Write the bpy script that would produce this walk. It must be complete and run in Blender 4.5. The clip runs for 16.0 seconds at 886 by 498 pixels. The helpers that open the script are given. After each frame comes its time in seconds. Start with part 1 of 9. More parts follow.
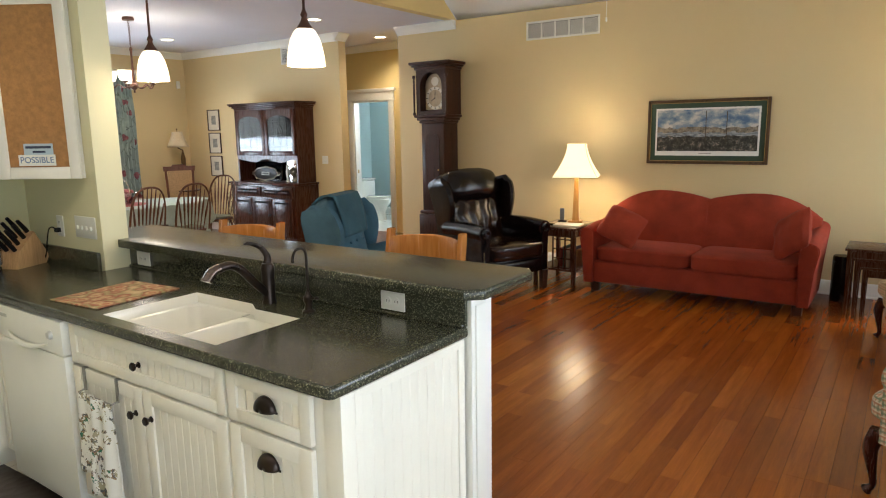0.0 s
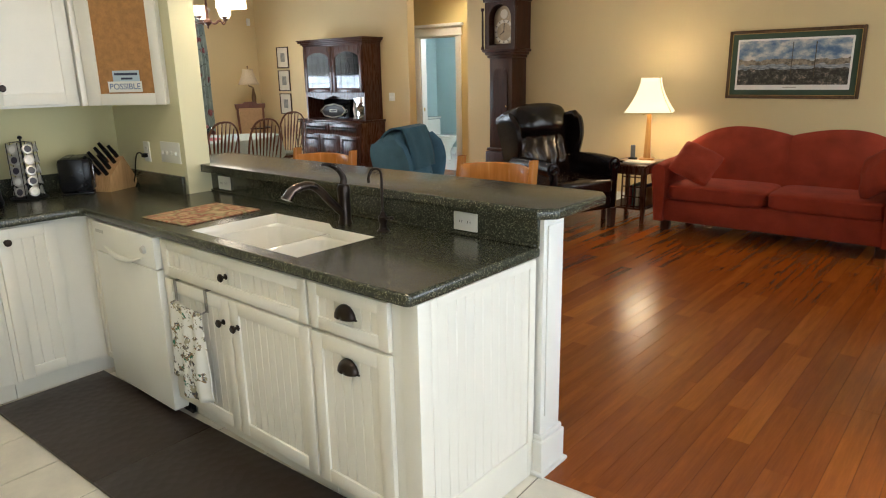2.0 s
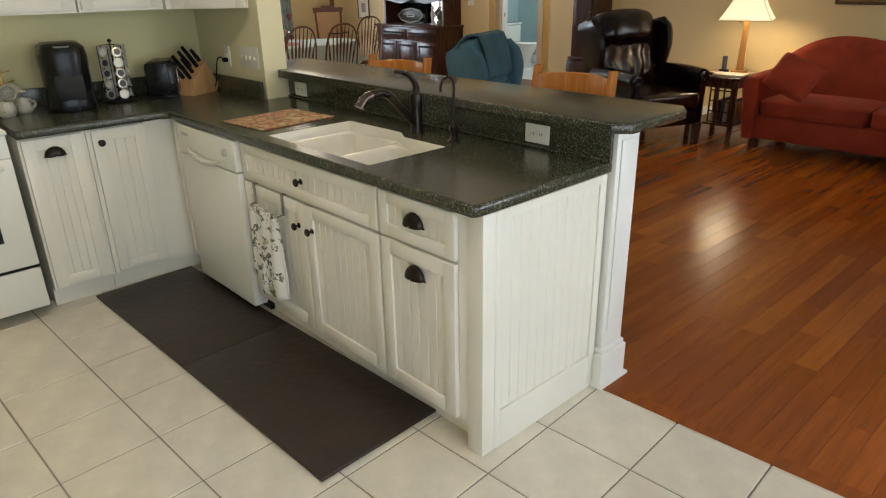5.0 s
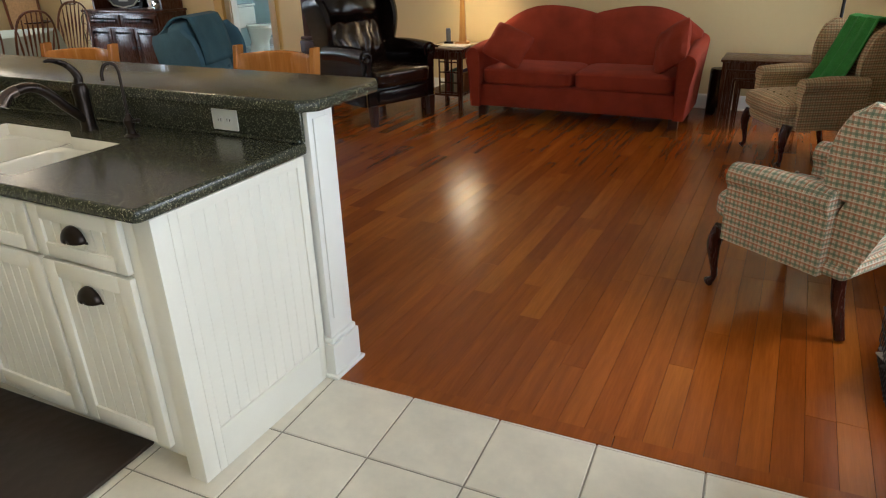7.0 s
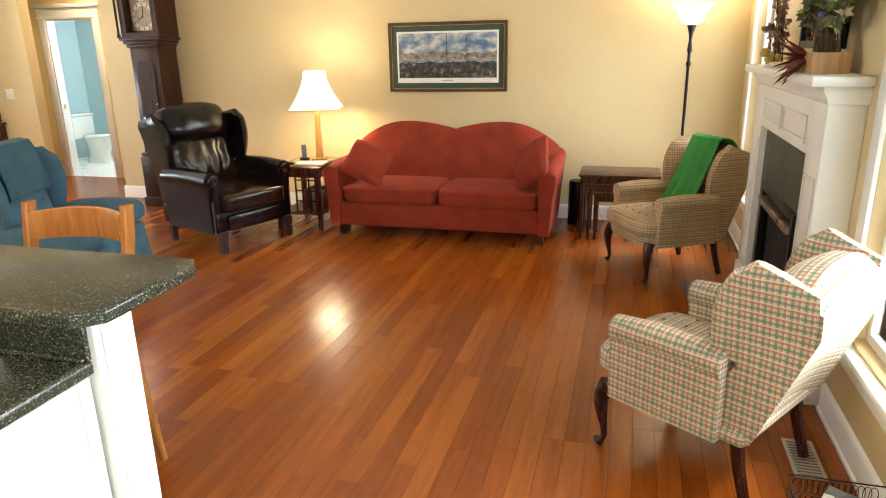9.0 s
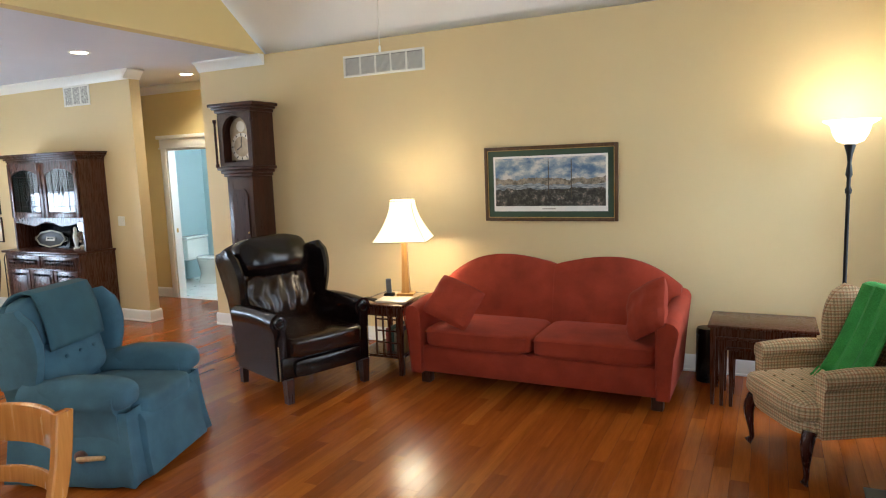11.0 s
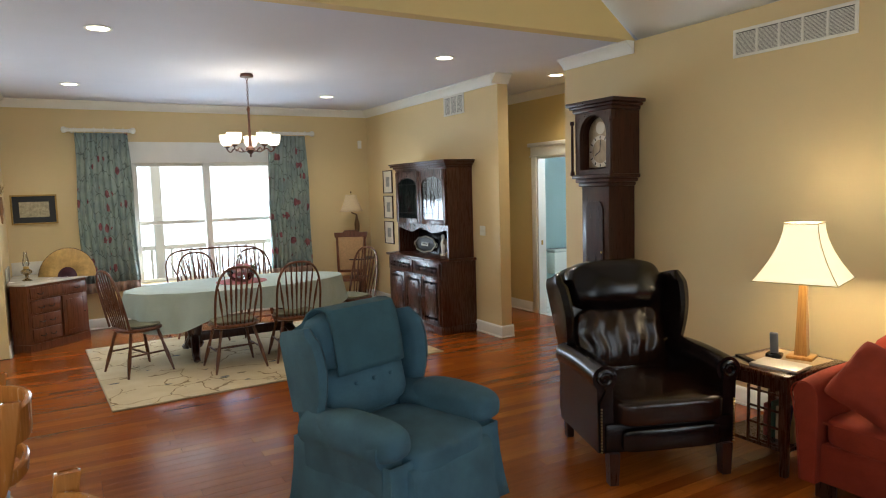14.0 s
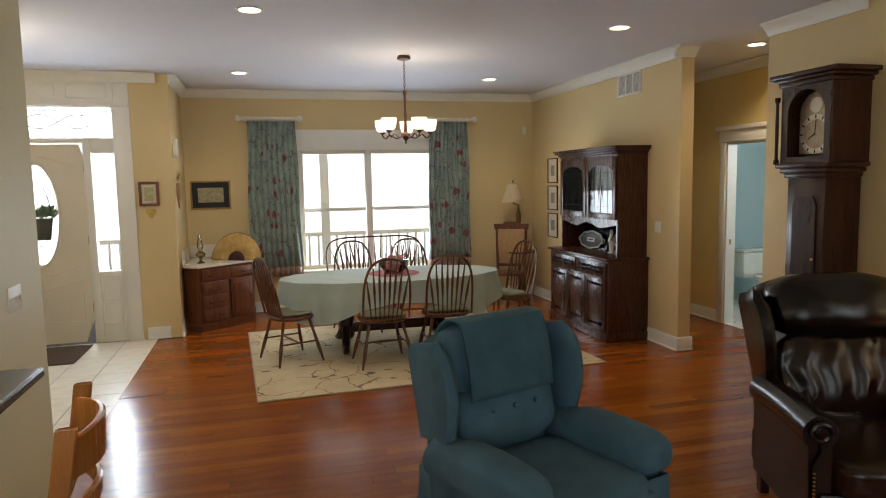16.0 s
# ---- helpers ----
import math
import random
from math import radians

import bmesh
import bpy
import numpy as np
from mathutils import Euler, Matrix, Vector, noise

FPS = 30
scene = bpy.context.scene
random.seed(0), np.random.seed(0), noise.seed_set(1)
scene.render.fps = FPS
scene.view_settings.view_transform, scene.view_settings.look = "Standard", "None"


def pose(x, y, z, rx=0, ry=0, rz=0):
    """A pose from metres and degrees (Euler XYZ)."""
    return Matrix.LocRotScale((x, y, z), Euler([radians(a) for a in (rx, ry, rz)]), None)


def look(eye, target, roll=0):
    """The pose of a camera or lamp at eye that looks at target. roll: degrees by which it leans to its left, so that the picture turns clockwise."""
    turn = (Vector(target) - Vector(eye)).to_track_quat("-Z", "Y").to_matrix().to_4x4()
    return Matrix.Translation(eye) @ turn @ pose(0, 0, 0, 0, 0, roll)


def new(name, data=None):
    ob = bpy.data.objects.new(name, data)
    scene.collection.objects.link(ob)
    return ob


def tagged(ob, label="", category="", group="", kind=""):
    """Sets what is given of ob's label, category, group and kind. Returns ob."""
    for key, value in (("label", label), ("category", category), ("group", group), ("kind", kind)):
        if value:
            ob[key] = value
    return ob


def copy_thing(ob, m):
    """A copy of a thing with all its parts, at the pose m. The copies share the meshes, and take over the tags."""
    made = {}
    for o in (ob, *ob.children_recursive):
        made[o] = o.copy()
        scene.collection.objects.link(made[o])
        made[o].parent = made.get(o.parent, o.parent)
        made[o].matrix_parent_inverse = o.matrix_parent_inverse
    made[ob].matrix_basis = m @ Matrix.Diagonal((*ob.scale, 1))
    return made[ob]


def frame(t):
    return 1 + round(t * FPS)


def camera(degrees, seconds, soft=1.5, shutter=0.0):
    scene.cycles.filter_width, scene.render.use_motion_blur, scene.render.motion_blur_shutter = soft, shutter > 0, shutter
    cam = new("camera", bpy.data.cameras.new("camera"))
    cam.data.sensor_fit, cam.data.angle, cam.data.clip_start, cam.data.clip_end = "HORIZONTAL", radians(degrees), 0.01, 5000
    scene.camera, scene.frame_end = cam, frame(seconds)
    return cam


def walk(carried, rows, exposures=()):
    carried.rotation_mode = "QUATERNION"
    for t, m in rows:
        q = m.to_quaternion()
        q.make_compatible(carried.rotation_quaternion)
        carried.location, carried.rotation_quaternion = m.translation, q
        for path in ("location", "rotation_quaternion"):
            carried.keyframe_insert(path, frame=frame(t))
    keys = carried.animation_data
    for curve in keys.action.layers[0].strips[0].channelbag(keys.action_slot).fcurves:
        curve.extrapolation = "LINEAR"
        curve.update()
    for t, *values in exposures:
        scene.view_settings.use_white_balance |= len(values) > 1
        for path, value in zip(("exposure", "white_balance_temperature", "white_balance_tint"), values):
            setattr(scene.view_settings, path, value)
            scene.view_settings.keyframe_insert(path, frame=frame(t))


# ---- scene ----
cam = camera(67.5, 16.0, soft=1.1)
EXPOSURES = [(0, 0.25, 6150, 10), (1.5, 0.25, 6250, 10), (3, -0.02, 6100, 10), (5.5, -0.14, 6350, 10), (7, -0.13, 6100, 10), (8, 0.25, 6250, 10), (8.5, 0.72, 6450, 10), (9, 1.07, 6350, 10), (11.4, 0.5, 5650, 8), (12.5, 0.40, 5680, 7), (13.5, 0.02, 5880, 7), (14.5, -0.10, 6200, 8), (15.5, -0.26, 6450, 9), (16, -0.48, 6600, 10)]
PATH = [
    (0, (1.271, -1.287, 1.597), (0.137, 0.323, 1.248), -0.9),
    (0.5, (1.273, -1.292, 1.566), (0.23, 0.376, 1.206), -1.0),
    (1, (1.263, -1.317, 1.541), (0.216, 0.343, 1.155), -1.1),
    (1.5, (1.258, -1.348, 1.523), (0.097, 0.22, 1.081), -1.1),
    (2, (1.268, -1.353, 1.517), (0.007, 0.113, 1.008), -1.1),
    (2.5, (1.274, -1.366, 1.51), (-0.046, 0.025, 0.94), -1.3),
    (3, (1.279, -1.373, 1.51), (-0.09, -0.054, 0.887), -1.3),
    (3.2, (1.28, -1.377, 1.507), (-0.109, -0.088, 0.868), -1.4),
    (5.3, (1.305, -1.34, 1.521), (-0.046, -0.084, 0.748), -1.0),
    (5.5, (1.355, -1.304, 1.502), (0.04, -0.004, 0.739), -1.7),
    (6, (1.372, -1.24, 1.495), (0.243, 0.21, 0.707), -1.7),
    (6.5, (1.387, -1.164, 1.468), (0.421, 0.392, 0.666), -1.9),
    (7, (1.42, -1.082, 1.475), (0.574, 0.535, 0.658), -1.7),
    (7.5, (1.438, -1.001, 1.502), (0.681, 0.654, 0.674), -1.3),
    (8, (1.353, -0.889, 1.525), (0.668, 0.806, 0.713), -1.3),
    (8.5, (1.284, -0.742, 1.585), (0.692, 1.006, 0.816), -1.1),
    (9, (1.286, -0.59, 1.638), (0.763, 1.251, 1.058), -1.1),
    (9.2, (1.274, -0.568, 1.68), (0.768, 1.298, 1.169), -1.1),
    (11.3, (1.251, 0.453, 1.756), (0.242, 2.165, 1.526), -2.2),
    (11.5, (1.207, 0.537, 1.763), (0.107, 2.191, 1.532), -2.3),
    (12, (1.071, 0.775, 1.765), (-0.234, 2.275, 1.548), -2.2),
    (12.5, (1.044, 1.007, 1.756), (-0.384, 2.392, 1.55), -2.1),
    (13, (1.03, 1.15, 1.763), (-0.538, 2.376, 1.57), -2.1),
    (13.5, (0.915, 1.3, 1.723), (-0.759, 2.38, 1.541), -1.8),
    (14, (0.751, 1.446, 1.721), (-0.976, 2.438, 1.539), -1.6),
    (14.5, (0.644, 1.603, 1.732), (-1.127, 2.512, 1.541), -1.6),
    (15, (0.568, 1.741, 1.737), (-1.281, 2.478, 1.545), -1.4),
    (15.5, (0.438, 1.798, 1.734), (-1.457, 2.405, 1.538), -1.3),
    (16, (0.226, 1.79, 1.726), (-1.693, 2.315, 1.522), -1.1),
]
walk(cam, [(t, look(eye, target, roll)) for t, eye, target, roll in PATH], EXPOSURES)


# ---- world and light ----
world = bpy.data.worlds.new("world")
scene.world = world
world.use_nodes = True
wn = world.node_tree.nodes
sky = wn.new("ShaderNodeTexSky")
sky.sky_type, sky.sun_disc, sky.sun_elevation, sky.sun_rotation = "NISHITA", False, radians(40), radians(120)
world.node_tree.links.new(sky.outputs[0], wn["Background"].inputs[0])
wn["Background"].inputs[1].default_value = 0.12

sun = new("sun", bpy.data.lights.new("sun", "SUN"))
sun.data.energy, sun.data.angle, sun.data.color = 1.2, radians(12), (1.0, 0.95, 0.88)
sun.matrix_world = look((6, 3, 9), (0, 1, 0))


def area_light(name, eye, target, sx, sy, watts, color):
    ob = new(name, bpy.data.lights.new(name, "AREA"))
    ob.data.shape, ob.data.size, ob.data.size_y, ob.data.energy, ob.data.color = "RECTANGLE", sx, sy, watts, color
    ob.matrix_world = look(eye, target)
    return ob


def point_light(name, p, watts, color, radius=0.05):
    ob = new(name, bpy.data.lights.new(name, "POINT"))
    ob.location, ob.data.energy, ob.data.color, ob.data.shadow_soft_size = p, watts, color, radius
    return ob


def spot_light(name, p, watts, color, deg=130):
    ob = new(name, bpy.data.lights.new(name, "SPOT"))
    ob.data.energy, ob.data.color, ob.data.shadow_soft_size, ob.data.spot_size, ob.data.spot_blend = watts, color, 0.06, radians(deg), 0.6
    ob.location = p
    return ob


DAY = (0.86, 0.94, 1.0)
DAY_WEST = (0.76, 0.88, 1.0)
WARM = (1.0, 0.78, 0.50)
SOFT = (1.0, 0.84, 0.62)
# daylight in the window openings
area_light("daylight_dining", (-9.02, 3.23, 1.05), (0, 3.23, 0.9), 1.8, 0.95, 84, DAY_WEST)
area_light("daylight_east_near", (2.34, 1.62, 1.30), (-3, 1.62, 0.9), 1.35, 1.7, 46, DAY)
area_light("daylight_east_far", (2.34, 5.11, 1.30), (-3, 5.11, 0.9), 0.7, 1.7, 30, DAY)
area_light("daylight_kitchen", (2.34, -1.2, 1.25), (-3, -1.2, 0.8), 2.2, 1.9, 30, DAY_WEST)
area_light("daylight_sidelight", (-7.88, 0.15, 1.45), (0, 0.15, 1.0), 0.2, 1.25, 26, DAY_WEST)
area_light("daylight_transom", (-7.88, -0.45, 2.44), (0, -0.45, 1.6), 1.4, 0.28, 22, DAY_WEST)

# ---- materials ----
MATS = {}


def nodes_of(name):
    m = bpy.data.materials.new(name)
    m.use_nodes = True
    nt = m.node_tree
    b = nt.nodes["Principled BSDF"]
    return m, nt, b


def lk(nt, a, b):
    nt.links.new(a, b)


def coords(nt, scale=(1, 1, 1), rot=(0, 0, 0), kind="Object"):
    tc = nt.nodes.new("ShaderNodeTexCoord")
    mp = nt.nodes.new("ShaderNodeMapping")
    mp.inputs["Scale"].default_value = scale
    mp.inputs["Rotation"].default_value = rot
    lk(nt, tc.outputs[kind], mp.inputs[0])
    return mp.outputs[0]


def noise_tex(nt, vec, scale, detail=4, rough=0.55):
    n = nt.nodes.new("ShaderNodeTexNoise")
    n.inputs["Scale"].default_value, n.inputs["Detail"].default_value, n.inputs["Roughness"].default_value = scale, detail, rough
    lk(nt, vec, n.inputs["Vector"])
    return n.outputs["Fac"]


def ramp(nt, fac, stops):
    r = nt.nodes.new("ShaderNodeValToRGB")
    e = r.color_ramp.elements
    while len(e) < len(stops):
        e.new(0.5)
    for i, (p, c) in enumerate(stops):
        e[i].position, e[i].color = p, (*c, 1)
    lk(nt, fac, r.inputs[0])
    return r.outputs[0]


def mixc(nt, fac, a, b, how="MIX"):
    m = nt.nodes.new("ShaderNodeMix")
    m.data_type, m.blend_type = "RGBA", how
    for sock, v in ((m.inputs[0], fac), (m.inputs[6], a), (m.inputs[7], b)):
        if isinstance(v, (int, float)):
            sock.default_value = v
        elif isinstance(v, tuple):
            sock.default_value = (*v, 1)
        else:
            lk(nt, v, sock)
    return m.outputs[2]


def calc(nt, op, a, b=0.0):
    m = nt.nodes.new("ShaderNodeMath")
    m.operation = op
    for sock, v in ((m.inputs[0], a), (m.inputs[1], b)):
        if isinstance(v, (int, float)):
            sock.default_value = v
        else:
            lk(nt, v, sock)
    return m.outputs[0]


def bump(nt, b, height, strength=0.2, dist=0.01):
    n = nt.nodes.new("ShaderNodeBump")
    n.inputs["Strength"].default_value, n.inputs["Distance"].default_value = strength, dist
    lk(nt, height, n.inputs["Height"])
    lk(nt, n.outputs[0], b.inputs["Normal"])


def tint(c, k):
    return tuple(min(1.0, v * k) for v in c)


def plain(name, c, rough=0.5, metal=0.0, var=0.08, scale=6.0, bs=0.05, bscale=120.0, coat=0.0, spec=0.5):
    """Paint, fabric, metal: colour with broad and fine variation and a fine relief."""
    if name in MATS:
        return MATS[name]
    m, nt, b = nodes_of(name)
    v = coords(nt)
    n1 = noise_tex(nt, v, scale)
    n2 = noise_tex(nt, v, bscale, 3)
    col = ramp(nt, n1, ((0.3, tint(c, 1 - var)), (0.7, tint(c, 1 + var))))
    lk(nt, mixc(nt, var * 0.8, col, ramp(nt, n2, ((0.3, tint(c, 0.7)), (0.7, tint(c, 1.2)))), "MIX"), b.inputs["Base Color"])
    lk(nt, ramp(nt, n1, ((0.3, (rough * 0.88,) * 3), (0.7, (min(1, rough * 1.12),) * 3))), b.inputs["Roughness"])
    b.inputs["Metallic"].default_value = metal
    b.inputs["Coat Weight"].default_value = coat
    b.inputs["Specular IOR Level"].default_value = spec
    if bs:
        bump(nt, b, n2, bs, 0.004)
    MATS[name] = m
    return m


def wood(name, dark, light, rough=0.35, grain=(26, 26, 1.6), coat=0.15, kind="Object"):
    """Wood with streaks; the streaks run along the axis with the small grain number."""
    if name in MATS:
        return MATS[name]
    m, nt, b = nodes_of(name)
    v = coords(nt, grain, kind=kind)
    n1 = noise_tex(nt, v, 1.0, 6, 0.6)
    n2 = noise_tex(nt, coords(nt, tuple(g * 5 for g in grain), kind=kind), 1.0, 3)
    col = ramp(nt, n1, ((0.28, dark), (0.5, tuple((a + q) / 2 for a, q in zip(dark, light))), (0.72, light)))
    col = mixc(nt, 0.25, col, ramp(nt, n2, ((0.35, tint(dark, 0.6)), (0.6, light))))
    lk(nt, col, b.inputs["Base Color"])
    lk(nt, ramp(nt, n2, ((0.3, (rough * 0.8,) * 3), (0.7, (rough * 1.2,) * 3))), b.inputs["Roughness"])
    b.inputs["Coat Weight"].default_value, b.inputs["Coat Roughness"].default_value = coat * 0.4, 0.15
    b.inputs["Specular IOR Level"].default_value = 0.35
    bump(nt, b, n2, 0.06, 0.003)
    MATS[name] = m
    return m


def floor_wood(name, use_random):
    m, nt, b = nodes_of(name)
    if use_random == "object":
        oi = nt.nodes.new("ShaderNodeObjectInfo")
        rnd = oi.outputs["Random"]
    else:
        ge = nt.nodes.new("ShaderNodeNewGeometry")
        rnd = ge.outputs["Random Per Island"]
    tc = nt.nodes.new("ShaderNodeTexCoord")
    geo = nt.nodes.new("ShaderNodeNewGeometry")
    add = nt.nodes.new("ShaderNodeVectorMath")
    add.operation = "MULTIPLY_ADD"
    lk(nt, geo.outputs["Position"], add.inputs[0])
    add.inputs[1].default_value = (22, 1.5, 1)
    cx = nt.nodes.new("ShaderNodeCombineXYZ")
    lk(nt, calc(nt, "MULTIPLY", rnd, 37.0), cx.inputs[0])
    lk(nt, calc(nt, "MULTIPLY", rnd, 53.0), cx.inputs[1])
    lk(nt, cx.outputs[0], add.inputs[2])
    n1 = noise_tex(nt, add.outputs[0], 1.0, 6, 0.6)
    fine = nt.nodes.new("ShaderNodeVectorMath")
    fine.operation = "MULTIPLY"
    lk(nt, add.outputs[0], fine.inputs[0])
    fine.inputs[1].default_value = (7, 5, 1)
    n2 = noise_tex(nt, fine.outputs[0], 1.0, 3)
    base = ramp(nt, rnd, ((0.0, (0.222, 0.050, 0.0055)), (0.25, (0.256, 0.060, 0.0068)), (0.6, (0.288, 0.071, 0.0080)), (0.85, (0.325, 0.086, 0.0100)), (1.0, (0.365, 0.108, 0.0135))))
    streak = ramp(nt, n1, ((0.3, (0.78, 0.75, 0.70)), (0.7, (1.10, 1.12, 1.15))))
    col = mixc(nt, 1.0, base, streak, "MULTIPLY")
    col = mixc(nt, 0.2, col, mixc(nt, 1.0, col, ramp(nt, n2, ((0.35, (0.5, 0.45, 0.4)), (0.6, (1.1, 1.1, 1.1)))), "MULTIPLY"))
    lk(nt, col, b.inputs["Base Color"])
    lk(nt, ramp(nt, n1, ((0.3, (0.165, 0.165, 0.165)), (0.7, (0.25, 0.25, 0.25)))), b.inputs["Roughness"])
    b.inputs["Specular IOR Level"].default_value = 0.40
    bump(nt, b, n1, 0.03, 0.004)
    MATS[name] = m
    return m


def speckle(name, base, dots, rough):
    m, nt, b = nodes_of(name)
    v = coords(nt)
    vo = nt.nodes.new("ShaderNodeTexVoronoi")
    vo.inputs["Scale"].default_value = 320
    lk(nt, v, vo.inputs["Vector"])
    n = noise_tex(nt, v, 150, 2)
    col = ramp(nt, vo.outputs["Color"], ((0.0, tint(base, 0.5)), (0.55, base), (0.80, base), (0.92, dots)))
    col = mixc(nt, ramp(nt, n, ((0.55, (0, 0, 0)), (0.68, (0.7, 0.7, 0.7)))), col, tint(dots, 0.6))
    lk(nt, col, b.inputs["Base Color"])
    n3 = noise_tex(nt, v, 900, 2)
    lk(nt, ramp(nt, n3, ((0.3, (rough * 0.94,) * 3), (0.7, (rough * 1.06,) * 3))), b.inputs["Roughness"])
    MATS[name] = m
    return m


def glass(name, c=(1, 1, 1), rough=0.0, alpha=0.12):
    m, nt, b = nodes_of(name)
    for n in list(nt.nodes):
        if n.type == "BSDF_PRINCIPLED":
            nt.nodes.remove(n)
    tr = nt.nodes.new("ShaderNodeBsdfTransparent")
    tr.inputs[0].default_value = (*c, 1)
    gl = nt.nodes.new("ShaderNodeBsdfGlossy")
    gl.inputs["Roughness"].default_value = rough + 0.02
    fr = nt.nodes.new("ShaderNodeFresnel")
    mx = nt.nodes.new("ShaderNodeMixShader")
    lk(nt, calc(nt, "ADD", fr.outputs[0], alpha * 0.3), mx.inputs[0])
    lk(nt, tr.outputs[0], mx.inputs[1])
    lk(nt, gl.outputs[0], mx.inputs[2])
    lk(nt, mx.outputs[0], nt.nodes["Material Output"].inputs[0])
    MATS[name] = m
    return m


def glow(name, c, strength, base=(0.9, 0.85, 0.75)):
    m, nt, b = nodes_of(name)
    n = noise_tex(nt, coords(nt), 9, 2)
    lk(nt, ramp(nt, n, ((0.3, tint(base, 0.9)), (0.7, base))), b.inputs["Base Color"])
    b.inputs["Roughness"].default_value = 0.5
    b.inputs["Emission Color"].default_value = (*c, 1)
    b.inputs["Emission Strength"].default_value = strength
    MATS[name] = m
    return m


def plaid(name, ground, stripes, freq, strong=0.58):
    """Woven plaid: stripes in two directions along the object's sides. stripes: (period m, width share, colour)."""
    m, nt, b = nodes_of(name)
    tc = nt.nodes.new("ShaderNodeTexCoord")
    sp = nt.nodes.new("ShaderNodeSeparateXYZ")
    lk(nt, tc.outputs["Object"], sp.inputs[0])
    nr = nt.nodes.new("ShaderNodeSeparateXYZ")
    lk(nt, tc.outputs["Normal"], nr.inputs[0])

    def pick(test, limit, a, q):
        f = calc(nt, "GREATER_THAN", calc(nt, "ABSOLUTE", test), limit)
        return calc(nt, "ADD", calc(nt, "MULTIPLY", f, a), calc(nt, "MULTIPLY", calc(nt, "SUBTRACT", 1.0, f), q))
    u = pick(nr.outputs[0], 0.72, sp.outputs[1], sp.outputs[0])
    w = pick(nr.outputs[2], 0.72, sp.outputs[1], sp.outputs[2])
    col = ground
    for axis in (u, w):
        for off, width, c in stripes:
            f = calc(nt, "FRACT", calc(nt, "ADD", calc(nt, "MULTIPLY", axis, freq), off + 40.0))
            mask = calc(nt, "MULTIPLY", calc(nt, "LESS_THAN", f, width), strong)
            col = mixc(nt, mask, col, c)
    n = noise_tex(nt, tc.outputs["Object"], 420, 2)
    n0 = noise_tex(nt, tc.outputs["Object"], 7, 3)
    col = mixc(nt, 1.0, col, ramp(nt, n, ((0.3, (0.72, 0.72, 0.72)), (0.7, (1.1, 1.1, 1.1)))), "MULTIPLY")
    col = mixc(nt, 1.0, col, ramp(nt, n0, ((0.3, (0.9, 0.88, 0.86)), (0.7, (1.05, 1.05, 1.05)))), "MULTIPLY")
    lk(nt, col, b.inputs["Base Color"])
    b.inputs["Roughness"].default_value = 0.92
    b.inputs["Sheen Weight"].default_value = 0.03
    bump(nt, b, n, 0.25, 0.002)
    MATS[name] = m
    return m


def fabric(name, c, rough=0.9, sheen=0.3, weave=350, var=0.18):
    m, nt, b = nodes_of(name)
    v = coords(nt)
    n1, n2, n3 = noise_tex(nt, v, 5, 4), noise_tex(nt, v, weave, 2), noise_tex(nt, v, 28, 3)
    col = ramp(nt, n1, ((0.3, tint(c, 1 - var)), (0.7, tint(c, 1 + var))))
    col = mixc(nt, 1.0, col, ramp(nt, n2, ((0.3, (0.75, 0.75, 0.75)), (0.7, (1.12, 1.12, 1.12)))), "MULTIPLY")
    lk(nt, col, b.inputs["Base Color"])
    b.inputs["Roughness"].default_value = rough
    b.inputs["Sheen Weight"].default_value = sheen * 0.06
    b.inputs["Specular IOR Level"].default_value = 0.2
    bump(nt, b, calc(nt, "ADD", n2, calc(nt, "MULTIPLY", n3, 2.0)), 0.25, 0.003)
    MATS[name] = m
    return m


wall_tan = plain("wall_tan", (0.67, 0.53, 0.285), 0.6, var=0.03, scale=1.2, bs=0.04, bscale=160)
wall_yellow = plain("wall_yellow", (0.70, 0.55, 0.25), 0.6, var=0.03, scale=1.2, bs=0.04, bscale=160)
wall_green = plain("wall_green", (0.66, 0.61, 0.34), 0.6, var=0.03, scale=1.2, bs=0.04, bscale=160)
wall_pale = plain("wall_pale", (0.74, 0.70, 0.46), 0.6, var=0.03, scale=1.2, bs=0.04, bscale=160)
wall_teal = plain("wall_teal", (0.44, 0.56, 0.55), 0.6, var=0.03, scale=1.2, bs=0.04, bscale=160)
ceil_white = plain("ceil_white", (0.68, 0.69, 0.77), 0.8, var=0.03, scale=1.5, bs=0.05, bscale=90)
trim_white = plain("trim_white", (0.80, 0.79, 0.74), 0.38, var=0.03, scale=3, bs=0.02)
cab_white = plain("cab_white", (0.80, 0.77, 0.68), 0.36, var=0.04, scale=3, bs=0.02)
appliance = plain("appliance", (0.80, 0.79, 0.72), 0.32, var=0.02, bs=0.0)
counter_mat = speckle("counter_mat", (0.036, 0.038, 0.026), (0.32, 0.31, 0.20), 0.23)
tile_mat = plain("tile_mat", (0.74, 0.685, 0.57), 0.32, var=0.10, scale=7, bs=0.03, bscale=40)
grout_mat = plain("grout_mat", (0.30, 0.27, 0.22), 0.9, var=0.15, scale=14)
plank_obj = floor_wood("plank_obj", "object")
plank_isl = floor_wood("plank_isl", "island")
dark_gap = plain("dark_gap", (0.03, 0.012, 0.006), 0.9)
bronze = plain("bronze", (0.035, 0.026, 0.022), 0.30, 0.85, var=0.2, bs=0.02)
bronze_red = plain("bronze_red", (0.11, 0.05, 0.035), 0.4, 0.6, var=0.25)
black_metal = plain("black_metal", (0.015, 0.014, 0.014), 0.35, 0.6, var=0.2)
